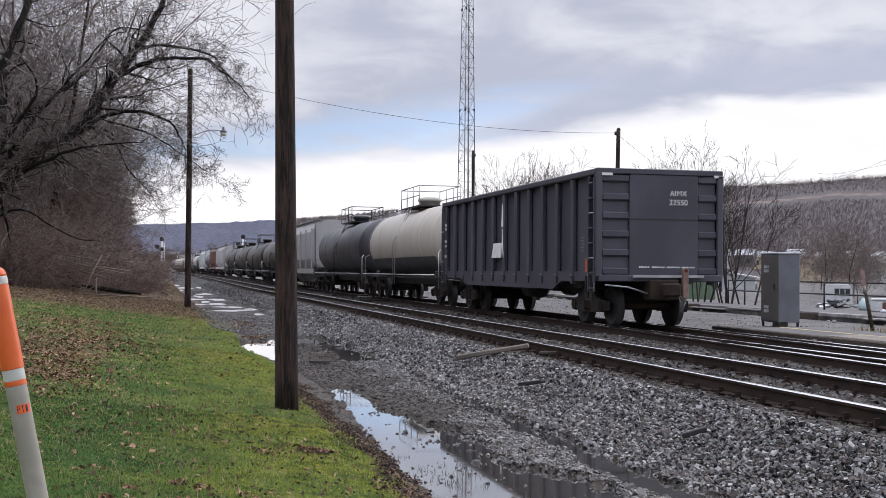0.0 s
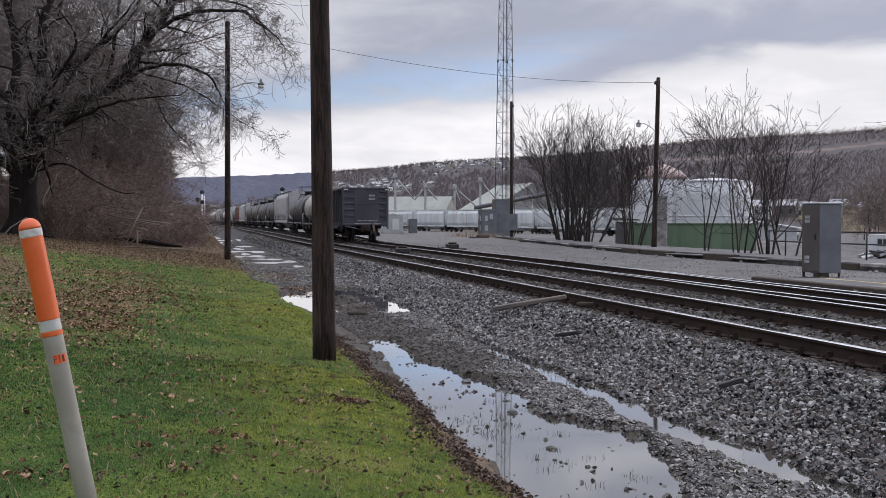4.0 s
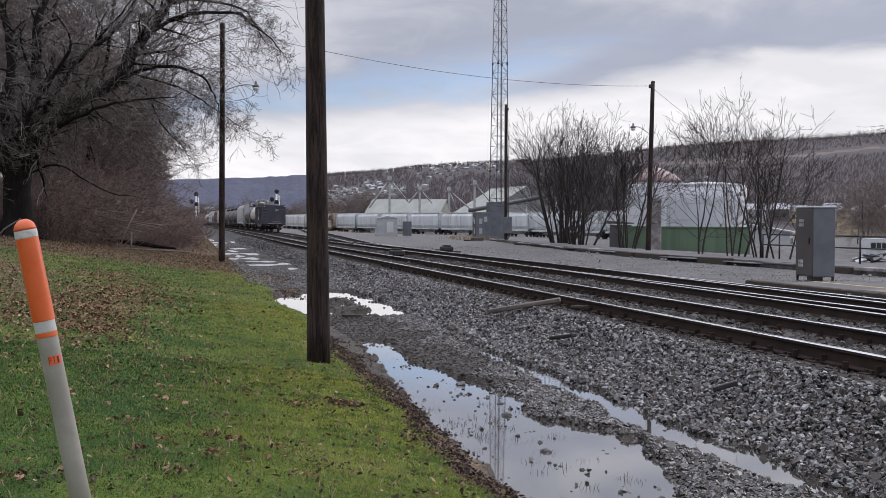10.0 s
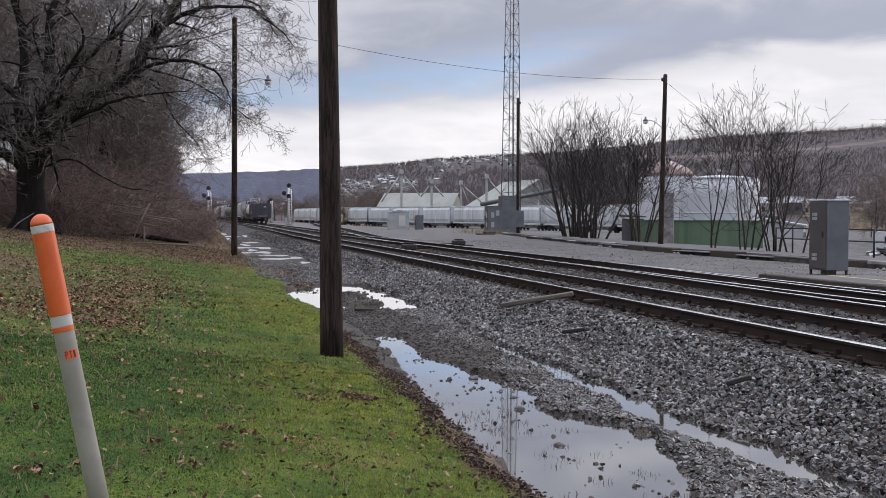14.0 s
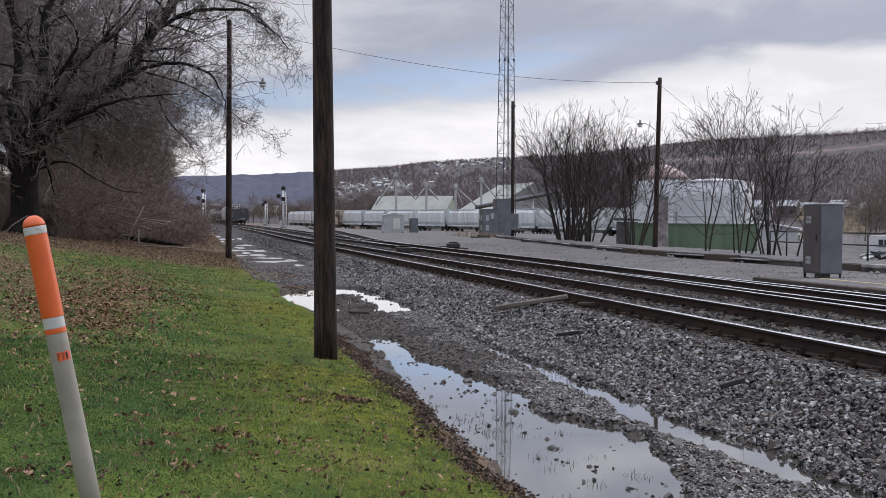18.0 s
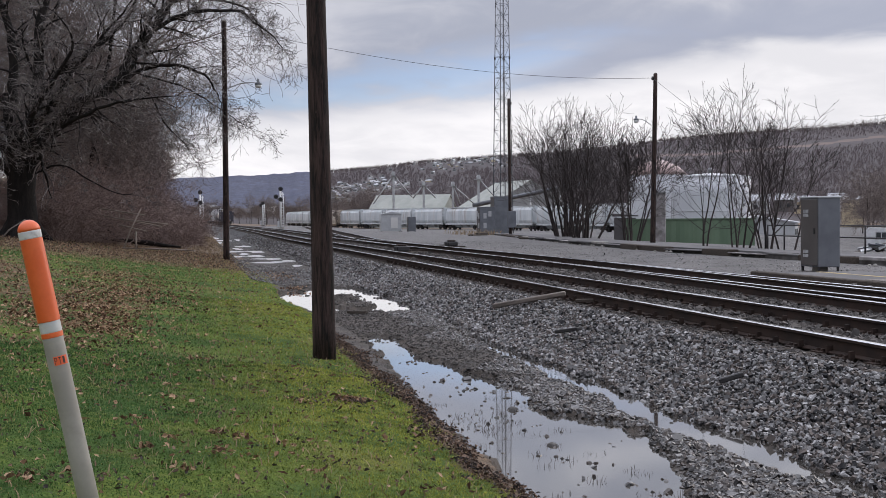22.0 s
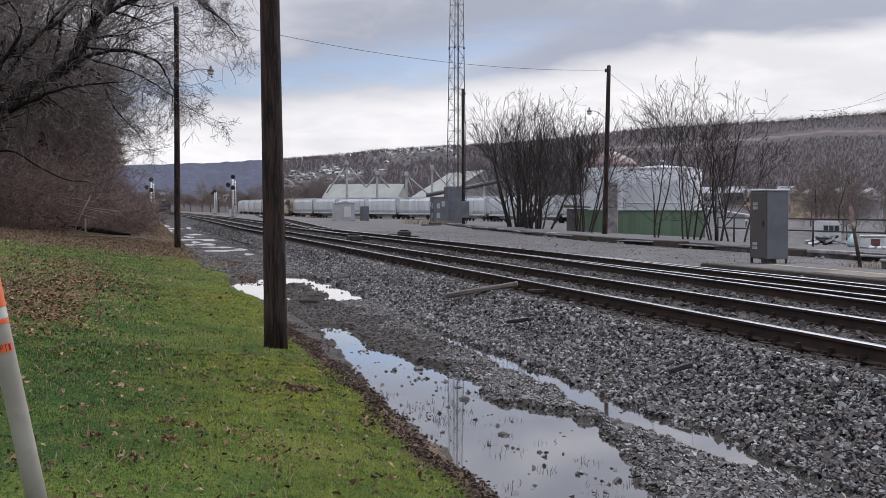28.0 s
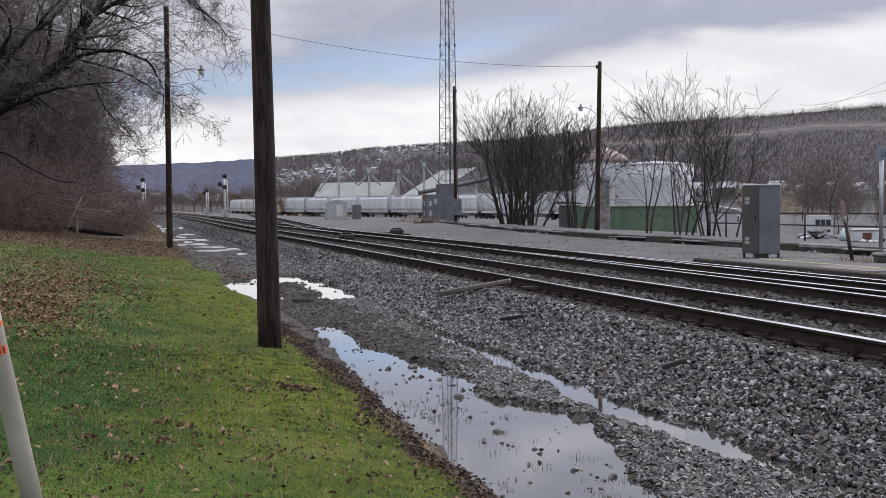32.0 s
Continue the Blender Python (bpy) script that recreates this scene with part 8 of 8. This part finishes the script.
# ---- single things near the camera ----
mk = thing("marker_post", "leaning white plastic marker post with an orange dome top", "marker post", pose(-0.372, 5.0, -0.24, 0.5, -11.0, 0))
TOPZ, R = 1.508, 0.0418


def collar(r, z0, z1):
    return [(r - 0.001, z0), (r, z0 + 0.0015), (r, z0 + 0.003), (r, z1 - 0.003), (r, z1 - 0.0015), (r - 0.001, z1)]


part("pipe", Geo().lathe([(R, 0), (R, 0.5)] + collar(R, TOPZ - 0.6, TOPZ - 0.487)[2:], 32), "post_white", mk)
part("orange_ring", Geo().lathe(collar(R + 0.0012, TOPZ - 0.487, TOPZ - 0.466), 32), "orange", mk, "thin orange ring")
part("white_band", Geo().lathe(collar(R + 0.001, TOPZ - 0.466, TOPZ - 0.42), 32), "band_white", mk, "scuffed white reflective band")
part("sleeve", Geo().lathe(collar(R + 0.003, TOPZ - 0.42, TOPZ - 0.078), 32), "orange", mk, "orange plastic sleeve")
part("white_band", Geo().lathe(collar(R + 0.0035, TOPZ - 0.078, TOPZ - 0.046), 32), "band_white", mk, "torn white reflective band")
part("dome", Geo().lathe([(R + 0.003, TOPZ - 0.046)] + [((R + 0.003) * math.cos(a * math.pi / 16), TOPZ - 0.046 + 0.046 * math.sin(a * math.pi / 16)) for a in range(1, 8)], 32), "orange", mk, "rounded orange dome")


def wrap(a0, a1, z0, z1, r, mat, label):
    g = Geo()
    k = 8
    for j in range(k + 1):
        a = radians(a0 + (a1 - a0) * j / k)
        g.V += [(r * math.cos(a), r * math.sin(a), z0), (r * math.cos(a), r * math.sin(a), z1)]
        if j:
            g.face([2 * j - 2, 2 * j, 2 * j + 1, 2 * j - 1], 0, True)
    return part("sticker" if mat == "sticker" else "lettering", g, mat, mk, label)


SZ = TOPZ - 0.60
wrap(-104, -25, SZ, SZ + 0.036, R + 0.0008, "sticker", "red-orange sticker with black letters")
for a0, rows in ((-100, ((0, 3, 0.004, 0.032), (3, 11, 0.029, 0.032), (3, 11, 0.017, 0.020), (11, 14, 0.018, 0.031))), (-78, ((5, 9, 0.004, 0.032), (0, 14, 0.029, 0.032))), (-56, ((0, 13, 0.004, 0.032),))):
    for b0, b1, z0, z1 in rows:
        wrap(a0 + b0, a0 + b1, SZ + z0, SZ + z1, R + 0.0014, "ink", "black letter stroke")


def baulk(name, a, b, w, h, mat, label, cat, roll=0):
    a, b = Vector(a), Vector(b)
    d = b - a
    L = d.length
    g = Geo()
    g.box(-L / 2, -w / 2, 0, L / 2, w / 2, h, bev=min(w, h) * 0.18)
    ob = tagged(new(name, g.mesh(name, mat)), label, cat)
    q = d.to_track_quat("X", "Z").to_matrix().to_4x4()
    ob.matrix_basis = Matrix.Translation((a + b) / 2) @ q @ pose(0, 0, 0, roll, 0, 0)
    return ob


baulk("plank", (5.12, 19.9, -0.31), (6.30, 19.45, -0.085), 0.20, 0.08, "plank_wood", "weathered brown plank lying across the ballast shoulder", "plank")
baulk("tie_fragment", (5.0, 10.60, -0.38), (5.22, 10.52, -0.305), 0.07, 0.05, "dark_metal", "short dark broken piece of tie on the ballast", "timber")
baulk("tie_fragment", (5.02, 15.9, -0.38), (5.24, 15.55, -0.31), 0.12, 0.05, "dark_metal", "dark flat scrap of timber on the ballast", "timber")
baulk("timber_scrap", (2.95, 23.0, -0.585), (3.3, 22.8, -0.58), 0.12, 0.05, "tie_wood", "dark scrap of timber beside the puddle", "timber")
baulk("timber_scrap", (6.25, 18.75, -0.15), (6.52, 18.6, -0.14), 0.15, 0.05, "tie_wood", "dark scrap of timber beside the rail", "timber")
for (x, y, s) in ((4.42, 19.9, 0.13), (2.89, 9.3, 0.12), (3.06, 11.15, 0.13), (3.2, 11.9, 0.10), (4.2, 9.9, 0.14), (3.0, 12.6, 0.09), (5.4, 27, 0.16), (5.0, 30, 0.14)):
    g = Geo()
    m = 7
    prof = [(s * 0.35, -0.02), (s * 0.5, s * 0.22), (s * 0.36, s * 0.5), (s * 0.08, s * 0.6)]
    g.lathe(prof, m)
    g.V = [(a * (1 + 0.25 * math.sin(5 * b + x)), b * (1 + 0.2 * math.cos(4 * a + y)), c) for a, b, c in g.V]
    g.S = [False] * len(g.F)
    o = tagged(new("stone", g.mesh("stone", "kerb_face")), "lone dark stone in the wet mud", "stone", "lone stones")
    o.matrix_basis = pose(x, y, high(x, y) + 0.01, 0, 0, 40 * x)

# fallen sticks and a broken fence at the wood's edge
fs = thing("broken_fence", "collapsed pale wooden stick fence at the wood's edge", "fence", pose(-3.0, 51.6, high(-3.0, 51.6)))
part("stake", Geo().tube([(0, 0, -0.1), (0.35, 0.0, 0.85), (0.78, 0.1, 1.72)], [0.035, 0.03, 0.025], 6), "pale_stick", fs)
part("stake", Geo().tube([(0.55, 0.3, -0.1), (0.55, 0.3, 0.75)], 0.04, 6), "pale_stick", fs)
for k, (a, b) in enumerate((((-1.0, 1.2, 1.75), (0.9, 0.8, 1.45)), ((-0.9, 1.2, 1.45), (1.6, 0.9, 0.95)), ((-0.2, 0.6, 1.05), (1.0, 0.3, 0.75)), ((0.2, 0.5, 1.25), (1.9, 0.7, 1.05)))):
    part("rail", Geo().tube([a, b], 0.028, 5), "pale_stick", fs)
for k in range(7):
    part("paling", Geo().tube([(-1.0 + k * 0.16, 1.2, 1.72 - 0.03 * k), (-0.95 + k * 0.16, 1.2, 1.3 - 0.02 * k)], 0.018, 4), "pale_stick", fs)
part("ground_rail", Geo().tube([(0, -0.3, 0.06), (1.6, -0.6, 0.0), (3.0, -1.2, -0.06)], 0.03, 5), "pale_stick", fs)
log = thing("fallen_log", "dark fallen log lying under the brush", "log", pose(-2.6, 57.6, high(-2.6, 57.6) + 0.02, 0, 0, -14))
part("trunk", Geo().tube([(-1.7, 0, 0.42), (-0.6, 0.05, 0.30), (0.3, 0.12, 0.20), (1.2, -0.05, 0.06), (2.0, 0.1, -0.02)], [0.06, 0.11, 0.13, 0.09, 0.04], 10), "bark", log)
part("branch_stub", Geo().tube([(-1.0, 0, 0.4), (-1.5, -0.3, 0.95)], [0.09, 0.04], 6), "bark", log)
for x, y, z0, pts in ((-8.4, 48.0, 0, ((0, 0, 0), (0.25, 0, 0.7), (0.75, 0.1, 1.2))), (-7.4, 48.5, 0, ((0, 0, 0), (0.3, 0, 0.35), (0.9, 0, 0.75)))):
    o = thing("dead_branch", "pale dead branch leaning beside the big tree", "branch", pose(x, y, high(x, y)))
    part("stem", Geo().tube(pts, [0.04, 0.03, 0.015], 6), "old_wood", o)

# timbers and dry weeds at the far end of the platform
baulk("old_tie", (24.6, 104.0, -0.22), (26.6, 106.4, -0.22), 0.5, 0.20, "tie_wood", "dark old tie lying near the platform end", "timber")
baulk("old_tie", (25.0, 103.2, -0.02), (26.4, 105.0, -0.02), 0.3, 0.16, "tie_wood", "dark old tie on top of another", "timber")
baulk("old_tie", (24.4, 86.5, -0.21), (25.4, 83.5, -0.21), 0.35, 0.16, "tie_wood", "dark old tie lying along the platform edge", "timber")
x, y = joined(strew(260, 24.5, 29.0, 108, 116), strew(260, 16.8, 18.8, 25.3, 26.2))
blades("dry_weeds", x, y, np.where(y > 60, 0.55, 0.22), np.where(y > 60, 0.035, 0.010), "straw", "dry tan weeds beside the equipment cabinets", 0.35)


motions()
